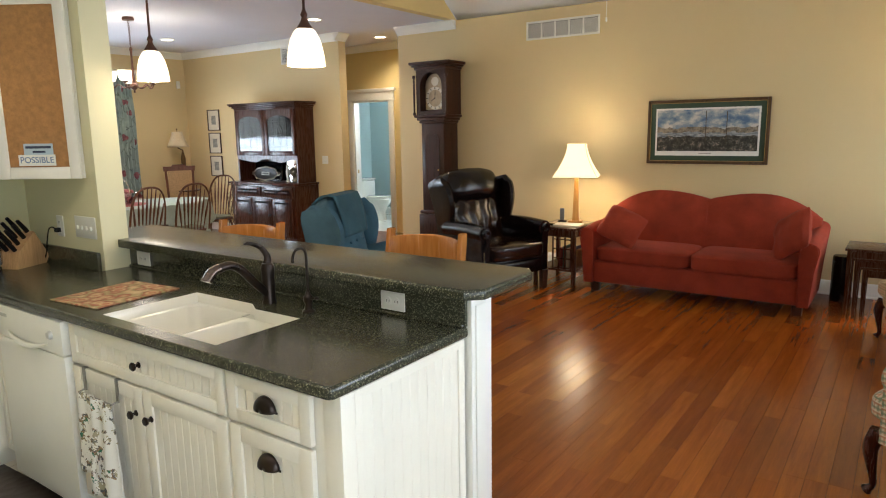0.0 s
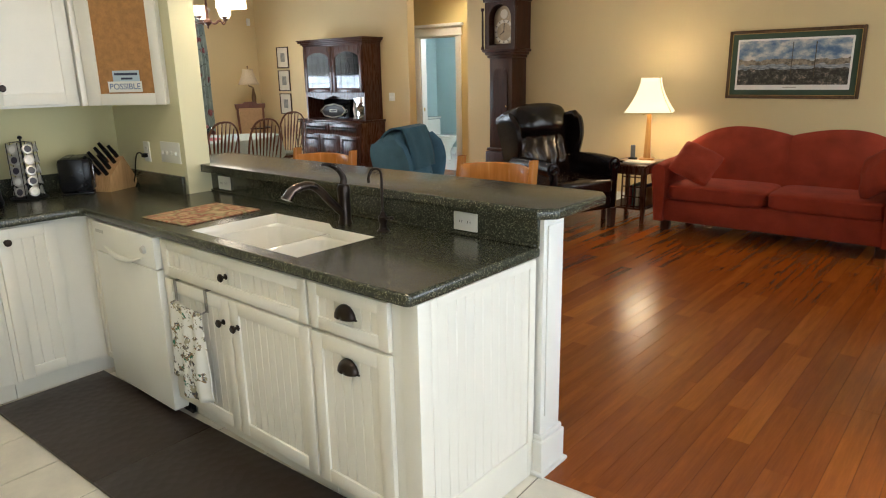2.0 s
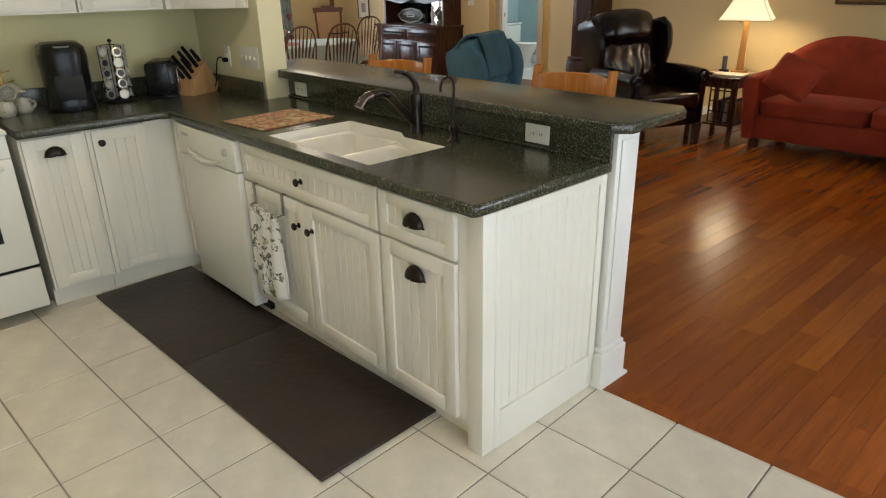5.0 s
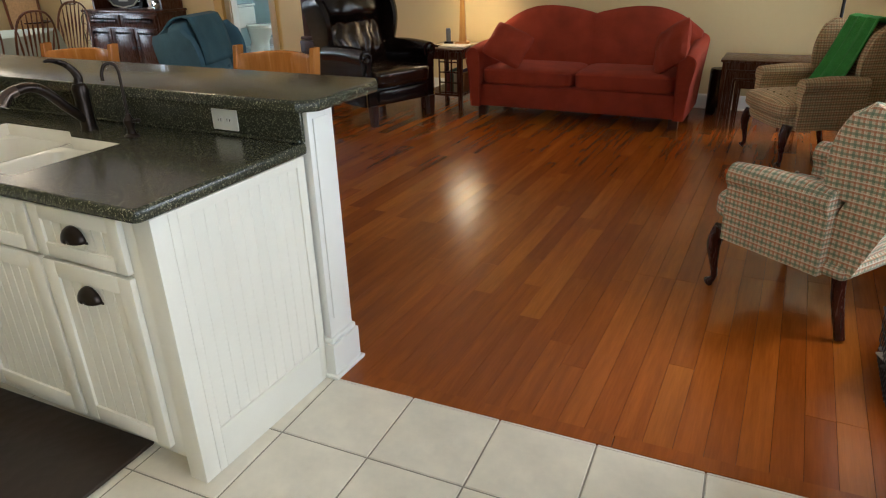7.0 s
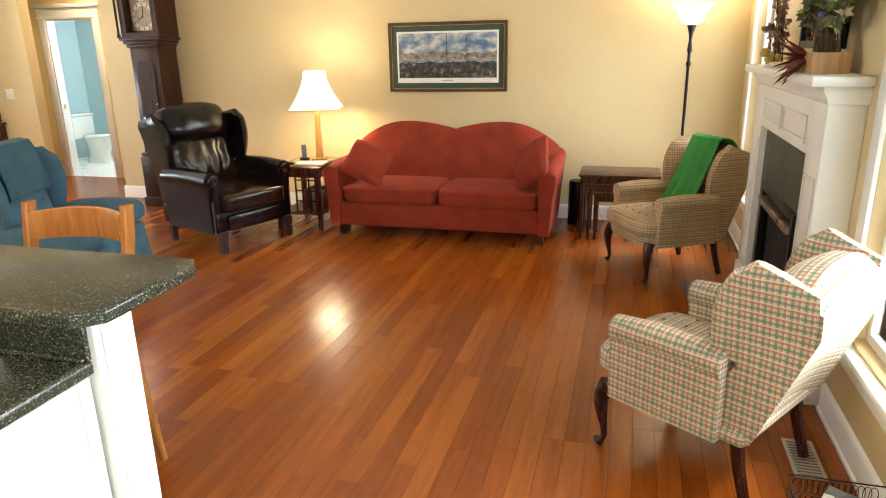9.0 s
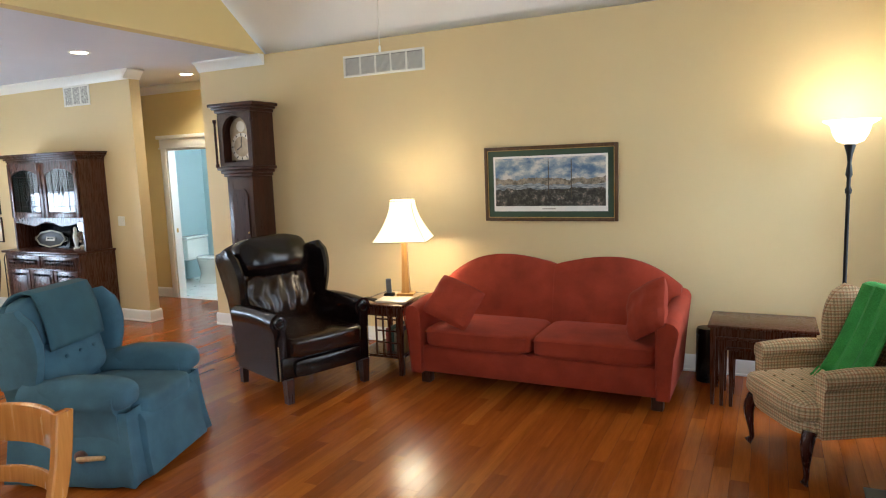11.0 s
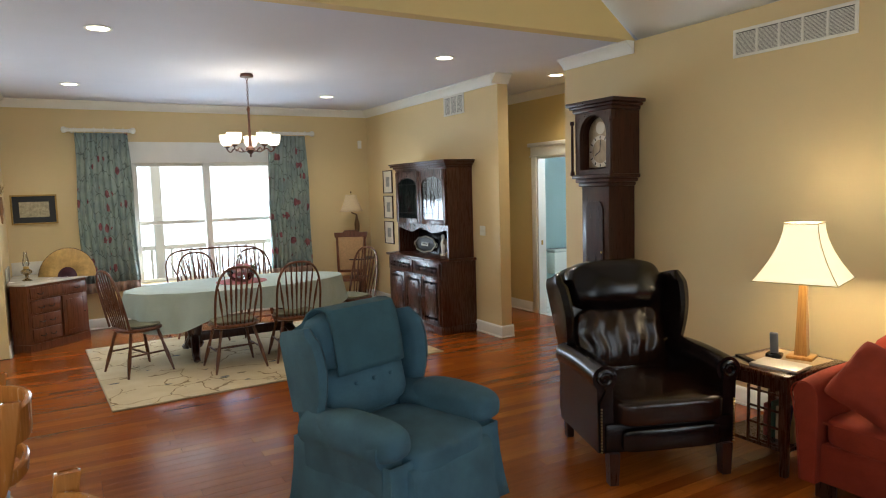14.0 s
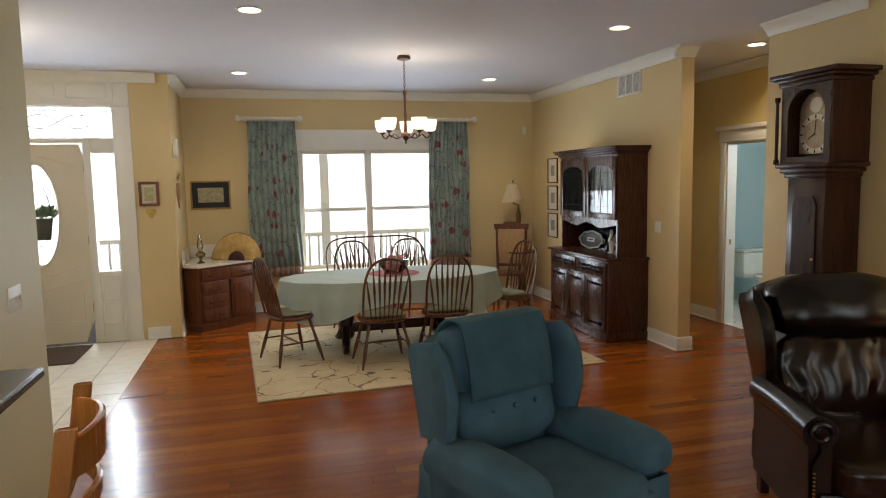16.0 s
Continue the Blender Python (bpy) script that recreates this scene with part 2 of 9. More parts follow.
black_plastic = plain("black_plastic", (0.006, 0.006, 0.007), 0.26, var=0.1, bs=0.02, spec=0.3)
chrome = plain("chrome", (0.75, 0.75, 0.75), 0.15, 1.0, var=0.05, bs=0.0)
brass = plain("brass", (0.55, 0.36, 0.12), 0.3, 0.9, var=0.15)
gold = plain("gold", (0.42, 0.27, 0.08), 0.4, 0.7, var=0.2)
porcelain = plain("porcelain", (0.82, 0.80, 0.72), 0.14, var=0.02, bs=0.0, coat=0.4)
plate_white = plain("plate_white", (0.80, 0.79, 0.72), 0.4, var=0.02, bs=0.0)
paper_white = plain("paper_white", (0.80, 0.78, 0.72), 0.8, var=0.05)
oak = wood("oak", (0.30, 0.105, 0.020), (0.43, 0.175, 0.040), 0.24, grain=(14, 14, 1.2))
walnut = wood("walnut", (0.0180, 0.0048, 0.0024), (0.0560, 0.0160, 0.0068), 0.32)
cherry = wood("cherry", (0.036, 0.0095, 0.0045), (0.068, 0.0195, 0.0082), 0.28)
mahog = wood("mahog", (0.0180, 0.0042, 0.0030), (0.0520, 0.0115, 0.0062), 0.25, coat=0.3)
redwood = wood("redwood", (0.0800, 0.0224, 0.0096), (0.1760, 0.0600, 0.0240), 0.32)
chairwood = wood("chairwood", (0.0675, 0.0225, 0.0105), (0.1650, 0.0638, 0.0285), 0.3)
blockwood = wood("blockwood", (0.36, 0.20, 0.08), (0.58, 0.36, 0.17), 0.4)
sky_glow = glow("sky_glow", (0.90, 0.96, 1.0), 2.6)
pane = glass("pane")

# ---- mesh helpers ----
R = random.Random(7)


def box(bm, x0, y0, z0, x1, y1, z1, bevel=0.0, seg=2, m=None):
    r = bmesh.ops.create_cube(bm, size=1.0)
    vs = r["verts"]
    for v in vs:
        v.co = Vector(((x0 + x1) / 2 + v.co.x * (x1 - x0), (y0 + y1) / 2 + v.co.y * (y1 - y0), (z0 + z1) / 2 + v.co.z * (z1 - z0)))
    if bevel:
        es = list({e for v in vs for e in v.link_edges})
        g = bmesh.ops.bevel(bm, geom=es, offset=bevel, segments=seg, profile=0.5, affect="EDGES")
        vs = list({v for v in g["verts"]} | {v for v in vs if v.is_valid})
    if m is not None:
        bmesh.ops.transform(bm, matrix=m, verts=vs)
    return vs


def ring_mesh(bm, rings, closed=True, cap=True):
    """Join rings of points (equal counts) into a skin."""
    vv = [[bm.verts.new(p) for p in ring] for ring in rings]
    n = len(vv[0])
    for a, q in zip(vv, vv[1:]):
        for i in range(n if closed else n - 1):
            j = (i + 1) % n
            bm.faces.new((a[i], a[j], q[j], q[i]))
    if cap and closed:
        bm.faces.new(list(reversed(vv[0])))
        bm.faces.new(vv[-1])
    return vv


def lathe(bm, profile, seg=20, c=(0, 0, 0), sx=1.0, sy=1.0, cap=True):
    """Turned body: (radius, height) pairs from below upwards."""
    rings = []
    for r, z in profile:
        r = max(r, 0.0004)
        rings.append([(c[0] + r * sx * math.cos(2 * math.pi * i / seg), c[1] + r * sy * math.sin(2 * math.pi * i / seg), c[2] + z) for i in range(seg)])
    ring_mesh(bm, rings, True, cap)


def tube(bm, pts, rad, seg=8, flat=1.0):
    """Round bar through points; rad is a number or one number a point."""
    pts = [Vector(p) for p in pts]
    rr = rad if isinstance(rad, (list, tuple)) else [rad] * len(pts)
    rings = []
    side = None
    for i, p in enumerate(pts):
        d = (pts[min(i + 1, len(pts) - 1)] - pts[max(i - 1, 0)]).normalized()
        if side is None:
            side = d.orthogonal().normalized()
        side = (side - d * side.dot(d)).normalized()
        up = d.cross(side)
        rings.append([p + side * rr[i] * math.cos(2 * math.pi * k / seg) + up * rr[i] * flat * math.sin(2 * math.pi * k / seg) for k in range(seg)])
    ring_mesh(bm, rings)


def spline(pts, n=6):
    """Smooth points through the given ones."""
    ps = [Vector(p) for p in pts]
    out = []
    for i in range(len(ps) - 1):
        a, p, q, d = ps[max(i - 1, 0)], ps[i], ps[i + 1], ps[min(i + 2, len(ps) - 1)]
        for k in range(n):
            t = k / n
            out.append(0.5 * (2 * p + (q - a) * t + (2 * a - 5 * p + 4 * q - d) * t * t + (3 * p - a - 3 * q + d) * t ** 3))
    out.append(ps[-1])
    return out


def prism(bm, poly, a0, a1, axis="y"):
    """A polygon in two axes, pushed along the third. y: points are (x, z); x: (y, z); z: (x, y)."""
    def put(p, a):
        return {"y": (p[0], a, p[1]), "x": (a, p[0], p[1]), "z": (p[0], p[1], a)}[axis]
    v0 = [bm.verts.new(put(p, a0)) for p in poly]
    v1 = [bm.verts.new(put(p, a1)) for p in poly]
    n = len(poly)
    bm.faces.new(v0)
    bm.faces.new(list(reversed(v1)))
    for i in range(n):
        j = (i + 1) % n
        bm.faces.new((v0[j], v0[i], v1[i], v1[j]))
    return v0 + v1


def puff(bm, x0, y0, z0, x1, y1, z1, n=9, crown=0.25, pinch=4.0, wrinkle=0.0, m=None, seed=0.0):
    """A stuffed cushion: a box whose faces swell and whose edges are round."""
    tmp = bmesh.new()
    bmesh.ops.create_cube(tmp, size=2.0)
    bmesh.ops.subdivide_edges(tmp, edges=tmp.edges[:], cuts=n, use_grid_fill=True)
    h = Vector(((x1 - x0) / 2, (y1 - y0) / 2, (z1 - z0) / 2))
    c = Vector(((x0 + x1) / 2, (y0 + y1) / 2, (z0 + z1) / 2))
    tmp.verts.ensure_lookup_table()
    new_vs = []
    for v in tmp.verts:
        p = v.co
        k = (abs(p.x) ** pinch + abs(p.y) ** pinch + abs(p.z) ** pinch) ** (1 / pinch)
        q = p / k
        swell = [1 + crown * (1 - abs(p[(i + 1) % 3]) ** 2) * (1 - abs(p[(i + 2) % 3]) ** 2) * 0.5 for i in range(3)]
        w = Vector((q.x * h.x * (swell[0] if h.x <= min(h) * 1.01 else 1), q.y * h.y * (swell[1] if h.y <= min(h) * 1.01 else 1), q.z * h.z * (swell[2] if h.z <= min(h) * 1.01 else 1)))
        if wrinkle:
            w *= 1 + wrinkle * noise.noise(Vector((w.x * 9 + seed, w.y * 9, w.z * 9)))
        w += c
        new_vs.append(m @ w if m is not None else w)
    idx = {v: bm.verts.new(w) for v, w in zip(tmp.verts, new_vs)}
    for f in tmp.faces:
        bm.faces.new([idx[v] for v in f.verts])
    tmp.free()


def mesh_of(name, bm, material, smooth=True):
    bmesh.ops.recalc_face_normals(bm, faces=bm.faces[:])
    me = bpy.data.meshes.new(name)
    if smooth:
        for f in bm.faces:
            f.smooth = True
        for e in bm.edges:
            if len(e.link_faces) == 2 and e.calc_face_angle(0) > radians(38):
                e.smooth = False
    bm.to_mesh(me)
    bm.free()
    me.materials.append(material)
    return me


def part(name, bm, material, parent, label="", smooth=True):
    """One mesh object under a thing or under a part."""
    ob = new(name, mesh_of(name, bm, material, smooth))
    ob.parent = parent
    if label:
        tagged(ob, label)
    return ob


def thing(name, m, label, category, group="", kind=""):
    ob = new(name)
    ob.empty_display_size = 0.1
    ob.matrix_world = m
    return tagged(ob, label, category, group, kind)


def solo(name, bm, material, m, label, category, group="", kind=""):
    ob = new(name, mesh_of(name, bm, material))
    ob.matrix_world = m
    return tagged(ob, label, category, group, kind)


def structure(name, bm, material, label="", category=""):
    ob = new(name, mesh_of(name, bm, material))
    return tagged(ob, label, category, "", "structure")


def boxes(*args, bevel=0.0):
    bm = bmesh.new()
    for a in args:
        box(bm, *a, bevel=bevel)
    return bm


def arc(cx, cz, r, a0, a1, n=10, ry=None):
    ry = r if ry is None else ry
    return [(cx + r * math.cos(radians(a0 + (a1 - a0) * i / n)), cz + ry * math.sin(radians(a0 + (a1 - a0) * i / n))) for i in range(n + 1)]


# ---- plan ----
YN = 5.90      # wall behind the sofa
YH = 5.72      # wall behind the hutch
YB = 6.97      # back wall of the hall
XE = 2.22      # east wall with the fireplace
XW = -9.0      # dining window wall
XD = -7.8      # front door wall
XB = -3.53     # edge of the flat ceiling
ZC = 2.96      # flat ceiling
YK = 0.60      # north side of the kitchen stub wall
ZR = 4.78      # ridge


def wall_y(name, y0, y1, x0, x1, z1, material, holes=(), label="", base=0.0):
    """Wall along x with rectangular openings (x0, x1, z0, z1)."""
    bm = bmesh.new()
    cur = x0
    for hx0, hx1, hz0, hz1 in sorted(holes):
        if hx0 > cur:
            box(bm, cur, y0, base, hx0, y1, z1)
        if hz0 > base:
            box(bm, hx0, y0, base, hx1, y1, hz0)
        if hz1 < z1:
            box(bm, hx0, y0, hz1, hx1, y1, z1)
        cur = hx1
    if cur < x1:
        box(bm, cur, y0, base, x1, y1, z1)
    return structure(name, bm, material, label, "wall")


def wall_x(name, x0, x1, y0, y1, z1, material, holes=(), label="", base=0.0):
    bm = bmesh.new()
    cur = y0
    for hy0, hy1, hz0, hz1 in sorted(holes):
        if hy0 > cur:
            box(bm, x0, cur, base, x1, hy0, z1)
        if hz0 > base:
            box(bm, x0, hy0, base, x1, hy1, hz0)
        if hz1 < z1:
            box(bm, x0, hy0, hz1, x1, hy1, z1)
        cur = hy1
    if cur < y1:
        box(bm, x0, cur, base, x1, y1, z1)
    return structure(name, bm, material, label, "wall")


WIN_D = (2.33, 4.19, 0.55, 2.17)          # dining window opening (y, y, z, z)
WIN_N = (0.95, 2.30, 0.45, 2.15)          # living room window beside the fireplace
WIN_F = (4.72, 5.50, 0.45, 2.15)          # narrow window beyond the fireplace
WIN_K = (-2.3, -0.1, 0.25, 2.15)          # kitchen side glazing
DOOR_F = (-1.30, 0.40, 0.0, 2.62)         # front door set
wall_y("wall_north", YN, YN + 0.14, -4.47, XE + 0.14, ZC, wall_tan, label="tan painted living room wall behind the red sofa")
wall_y("wall_hutch", YH, YH + 0.14, XW - 0.14, -5.39, ZC, wall_tan, label="tan painted dining room wall behind the china hutch")
wall_y("wall_hall_back", YB, YB + 0.12, -9.0, -3.4, ZC, wall_yellow, ((-6.30, -5.54, 0, 2.10),), "yellow painted hall wall with bathroom doorway")
wall_x("wall_hall_end", -4.47, -4.35, YN + 0.14, YB, ZC, wall_yellow, label="yellow painted end wall of the hall")
wall_x("wall_hall_west", -9.14, -9.0, YH + 0.14, YB, ZC, wall_yellow, label="yellow painted far end wall of the hall")
wall_x("wall_west", XW - 0.14, XW, 0.86, YH, ZC, wall_tan, (WIN_D,), "tan painted dining room wall with double window")
wall_y("wall_jog", 0.74, 0.86, XW - 0.14, XD, ZC, wall_tan, label="tan painted short return wall beside the entry")
wall_x("wall_entry", XD - 0.14, XD, -2.0, 0.74, ZC, wall_tan, (DOOR_F,), "tan painted entry wall around the front door")
wall_y("wall_entry_south", -2.12, -2.0, XD - 0.14, -3.46, ZC, wall_tan, label="tan painted entry side wall")
wall_x("wall_entry_east", -3.58, -3.46, -2.0, 0.685, ZC, wall_pale, label="pale painted wall between entry and kitchen")
wall_x("wall_kitchen_west", -3.02, -2.90, -3.3, 0.46, ZC, wall_green, label="pale green kitchen wall above the counter")
wall_y("wall_stub", 0.46, YK, -3.46, -2.10, ZC, wall_pale, label="pale yellow stub wall at the end of the bar")
wall_y("wall_stub_west", YK, 0.685, -3.46, -2.72, ZC, wall_pale, label="pale painted wall beside the entry with light switches")
wall_y("wall_kitchen_south", -3.42, -3.3, -3.02, XE + 0.14, ZC, wall_green, label="pale green kitchen wall")
wall_x("wall_east", XE, XE + 0.14, -3.3, YN, ZC, wall_tan, (WIN_N, WIN_F, WIN_K), "tan painted wall with fireplace and windows")
# gable ends above the flat ceiling line
YV = 1.05
YM = (YN + YV) / 2
for nm, gx in (("wall_gable_west", XB - 0.12), ("wall_gable_east", XE)):
    bm = bmesh.new()
    prism(bm, [(YV, ZC), (YN, ZC), (YM, ZR)], gx, gx + 0.12, "x")
    structure(nm, bm, wall_yellow, "yellow painted gable wall over the ceiling edge", "wall")
bm = bmesh.new()
prism(bm, [(YN + 0.14, ZC), (YM, ZR), (YM, ZR + 0.1), (YN + 0.14, ZC + 0.1)], XB - 0.12, XE + 0.14, "x")
# paler than ceil_white: brightness the lamps don't give the slopes is in the colour
ceil_vault_lifted = plain("ceil_vault_lifted", (0.84, 0.82, 0.77), 0.8, var=0.03, scale=1.5, bs=0.05, bscale=90)
structure("ceiling_slope_north", bm, ceil_vault_lifted, "white sloping living room ceiling", "ceiling")
bm = bmesh.new()
prism(bm, [(YV - 0.1, ZC + 0.003), (YM, ZR), (YM, ZR + 0.1), (YV - 0.1, ZC + 0.103)], XB - 0.12, XE + 0.14, "x")
structure("ceiling_slope_south", bm, ceil_vault_lifted, "white sloping living room ceiling", "ceiling")
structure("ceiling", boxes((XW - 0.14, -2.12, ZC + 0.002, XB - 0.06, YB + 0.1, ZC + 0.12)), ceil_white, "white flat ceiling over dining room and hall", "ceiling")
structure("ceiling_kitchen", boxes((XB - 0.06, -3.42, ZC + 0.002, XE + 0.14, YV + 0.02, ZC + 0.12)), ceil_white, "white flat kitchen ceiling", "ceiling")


def crown_x(name, x0, x1, y, sgn):
    """Crown moulding along x under the ceiling; sgn is the side it stands out to."""
    bm = bmesh.new()
    prof = [(0, -0.105), (0.016, -0.105), (0.022, -0.085), (0.05, -0.05), (0.078, -0.026), (0.09, -0.018), (0.09, 0), (0, 0)]
    prism(bm, [(y + sgn * a, ZC + q) for a, q in prof], x0, x1, "x")
    return structure(name, bm, trim_white, "white crown moulding", "trim")


def crown_y(name, y0, y1, x, sgn):
    bm = bmesh.new()
    prof = [(0, -0.105), (0.016, -0.105), (0.022, -0.085), (0.05, -0.05), (0.078, -0.026), (0.09, -0.018), (0.09, 0), (0, 0)]
    prism(bm, [(x + sgn * a, ZC + q) for a, q in prof], y0, y1, "y")
    return structure(name, bm, trim_white, "white crown moulding", "trim")


crown_x("trim", XW, -5.39, YH - 0.002, -1)
crown_x("trim", -4.47, XB - 0.01, YN - 0.002, -1)
crown_x("trim", -9.0, -4.47, YB - 0.002, -1)
crown_y("trim", 0.86, YH, XW + 0.002, 1)
crown_y("trim", YH - 0.088, YH + 0.14, -5.388, 1)
crown_x("trim", XW, XD, 0.862, 1)


def base_x(x0, x1, y, sgn):
    bm = bmesh.new()
    prism(bm, [(y + sgn * a, q) for a, q in ((0, 0.003), (0.026, 0.003), (0.026, 0.016), (0.016, 0.022), (0.016, 0.115), (0.008, 0.135), (0, 0.14))], x0, x1, "x")
    return structure("baseboard", bm, trim_white, "white painted baseboard", "trim")


def base_y(y0, y1, x, sgn):
    bm = bmesh.new()
    prism(bm, [(x + sgn * a, q) for a, q in ((0, 0.003), (0.026, 0.003), (0.026, 0.016), (0.016, 0.022), (0.016, 0.115), (0.008, 0.135), (0, 0.14))], y0, y1, "y")
    return structure("baseboard", bm, trim_white, "white painted baseboard", "trim")


base_x(-4.49, XE, YN - 0.002, -1)
base_x(XW, -5.365, YH - 0.002, -1)
base_y(YH, YH + 0.16, -5.388, 1)
base_x(-9.0, -6.40, YB - 0.002, -1)
base_y(0.862, YH, XW + 0.002, 1)
base_y(0.50, 0.745, XD + 0.002, 1)
base_x(XW, XD + 0.026, 0.862, 1)
base_y(-0.05, 2.50, XE - 0.002, -1)
base_y(4.26, YN, XE - 0.002, -1)
base_y(-2.0, 0.687, -3.582, -1)
base_x(-3.60, -2.72, 0.687, 1)

# ground under all
structure("floor", boxes((-9.3, -3.5, -0.12, 2.5, 9.2, -0.012)), dark_gap, "dark subfloor under planks and tiles", "floor")
ground_mat = plain("ground_mat", (0.10, 0.16, 0.05), 0.9, var=0.3, scale=0.6)
structure("ground", boxes((-400, -400, -0.5, 400, 400, -0.3)), ground_mat, "green lawn outside the house", "ground")

# ---- kitchen ----
def shaker(parent, x0, z0, x1, z1, y, name="door", rail=0.055, bead=0.045, horizontal=False, material=None):
    """A framed door or drawer front in the xz plane, facing -y, with a beadboard panel."""
    material = material or cab_white
    t = 0.02
    a0, a1 = x0 + rail - 0.004, x1 - rail + 0.004
    d = part(name, boxes((x0 + 0.004, y + 0.0125, z0 + 0.004, x1 - 0.004, y + t - 0.001, z1 - 0.004)), material, parent)
    for a in ((x0, z0, x0 + rail, z1), (x1 - rail, z0, x1, z1)):
        part("stile", boxes((a[0], y, a[1], a[2], y + t, a[3]), bevel=0.003), material, d)
    for a in ((z0, z0 + rail), (z1 - rail, z1)):
        part("rail", boxes((x0 + rail - 0.001, y + 0.0005, a[0], x1 - rail + 0.001, y + t, a[1]), bevel=0.003), material, d)
    n = max(1, round((a1 - a0) / bead))
    w = (a1 - a0) / n
    for i in range(n):
        bm = bmesh.new()
        box(bm, a0 + i * w + 0.0012, y + 0.009, z0 + rail - 0.004, a0 + (i + 1) * w - 0.0012, y + 0.0135, z1 - rail + 0.004, bevel=0.002, seg=1)
        part("board", bm, material, d)
    return d


def knob(parent, x, y, z):
    bm = bmesh.new()
    lathe(bm, [(0.012, 0), (0.012, 0.003), (0.006, 0.006), (0.006, 0.015), (0.015, 0.02), (0.017, 0.026), (0.012, 0.031), (0.0, 0.032)], 16)
    bmesh.ops.transform(bm, matrix=pose(x, y, z, 90), verts=bm.verts[:])
    return part("knob", bm, bronze, parent, "dark bronze round knob")


def cup_pull(parent, x, y, z):
    bm = bmesh.new()
    rings = []
    for j in range(8):
        q = math.pi / 2 * j / 7.2
        rings.append([(x + 0.047 * math.cos(math.pi * k / 14) * math.cos(q) ** 0.75, y - 0.029 * math.sin(q), z - 0.018 + 0.046 * math.sin(math.pi * k / 14) * math.cos(q) ** 0.75) for k in range(15)])
    ring_mesh(bm, rings, False, False)
    box(bm, x - 0.05, y - 0.003, z - 0.021, x + 0.05, y + 0.001, z - 0.015)
    ob = part("cup_pull", bm, bronze, parent, "dark bronze cup pull")
    md = ob.modifiers.new("thick", "SOLIDIFY")
    md.thickness = 0.003
    return ob


YF = -0.05
# drawer unit beside the end panel
u = thing("base_cabinet", pose(0, 0, 0), "white base cabinet with one drawer and one beadboard door", "cabinet", "kitchen base cabinets")
part("body", boxes((-0.458, -0.028, 0.10, -0.004, 0.60, 0.872), (-0.458, 0.03, 0.0, -0.06, 0.60, 0.10)), cab_white, u)
d = shaker(u, -0.455, 0.70, -0.078, 0.862, YF, "drawer_front", 0.045)
cup_pull(d, -0.265, YF, 0.792)
d = shaker(u, -0.455, 0.115, -0.078, 0.688, YF)
cup_pull(d, -0.265, YF, 0.605)
# sink unit
u = thing("base_cabinet", pose(0, 0, 0), "white sink base cabinet with false drawer and two beadboard doors", "cabinet", "kitchen base cabinets")
part("body", boxes((-1.462, -0.028, 0.10, -0.462, 0.60, 0.66), (-1.462, -0.028, 0.66, -0.462, -0.012, 0.872), (-1.462, 0.03, 0.0, -0.462, 0.60, 0.10)), cab_white, u)
d = shaker(u, -1.455, 0.70, -0.468, 0.862, YF, "drawer_front", 0.045)
knob(d, -0.955, YF, 0.782)
d = shaker(u, -0.955, 0.115, -0.468, 0.688, YF)
knob(d, -0.905, YF, 0.585)
d = shaker(u, -1.455, 0.115, -0.960, 0.688, YF)
knob(d, -1.005, YF, 0.585)
# west run
u = thing("base_cabinet", pose(0, 0, 0), "white corner base cabinet with narrow beadboard doors", "cabinet", "kitchen base cabinets")
part("body", boxes((-2.85, -0.46, 0.10, -2.242, 0.58, 0.872), (-2.85, -0.46, 0.0, -2.30, 0.58, 0.10), (-2.242, -0.028, 0.10, -2.085, 0.58, 0.872), (-2.242, 0.03, 0.0, -2.085, 0.58, 0.1)), cab_white, u)
shaker(u, -2.205, 0.115, -2.092, 0.862, YF, "filler_door", 0.03)
u = thing("base_cabinet", pose(-2.222, -0.185, 0, 0, 0, 90), "white base cabinet face with a narrow beadboard door", "cabinet", "kitchen base cabinets")
part("face_frame", boxes((-0.262, 0.0195, 0.102, 0.13, 0.021, 0.870)), cab_white, u)
dd = shaker(u, -0.255, 0.115, 0.0, 0.862, 0)
knob(dd, -0.22, 0, 0.80)
u = thing("base_cabinet", pose(-2.222, -0.475, 0, 0, 0, 90), "white base cabinet with a tall pull-out beadboard door", "cabinet", "kitchen base cabinets")
part("body", boxes((-0.278, 0.02, 0.10, 0.012, 0.60, 0.872), (-0.278, 0.078, 0.0, 0.012, 0.60, 0.10)), cab_white, u)
d = shaker(u, -0.268, 0.115, -0.008, 0.862, 0)
cup_pull(d, -0.138, 0, 0.79)
# dishwasher
u = thing("dishwasher", pose(0, 0, 0), "white built-in dishwasher with a curved handle", "dishwasher")
part("body", boxes((-2.08, 0.0, 0.06, -1.47, 0.58, 0.868)), appliance, u)
part("door", boxes((-2.078, -0.072, 0.045, -1.472, -0.001, 0.715), bevel=0.006), appliance, u)
bm = bmesh.new()
box(bm, -2.078, -0.074, 0.72, -1.472, -0.001, 0.866, bevel=0.006)
cp = part("control_panel", bm, appliance, u)
bm = bmesh.new()
pts = [(-1.96 + 0.37 * i / 14, -0.078 - 0.010 * math.sin(math.pi * i / 14), 0.755 - 0.03 * math.sin(math.pi * i / 14)) for i in range(15)]
tube(bm, pts, [0.004 + 0.010 * math.sin(math.pi * i / 14) for i in range(15)], 8)
part("handle", bm, appliance, cp)
bm = bmesh.new()
lathe(bm, [(0.019, 0), (0.019, 0.006), (0.013, 0.014), (0.0, 0.015)], 18)
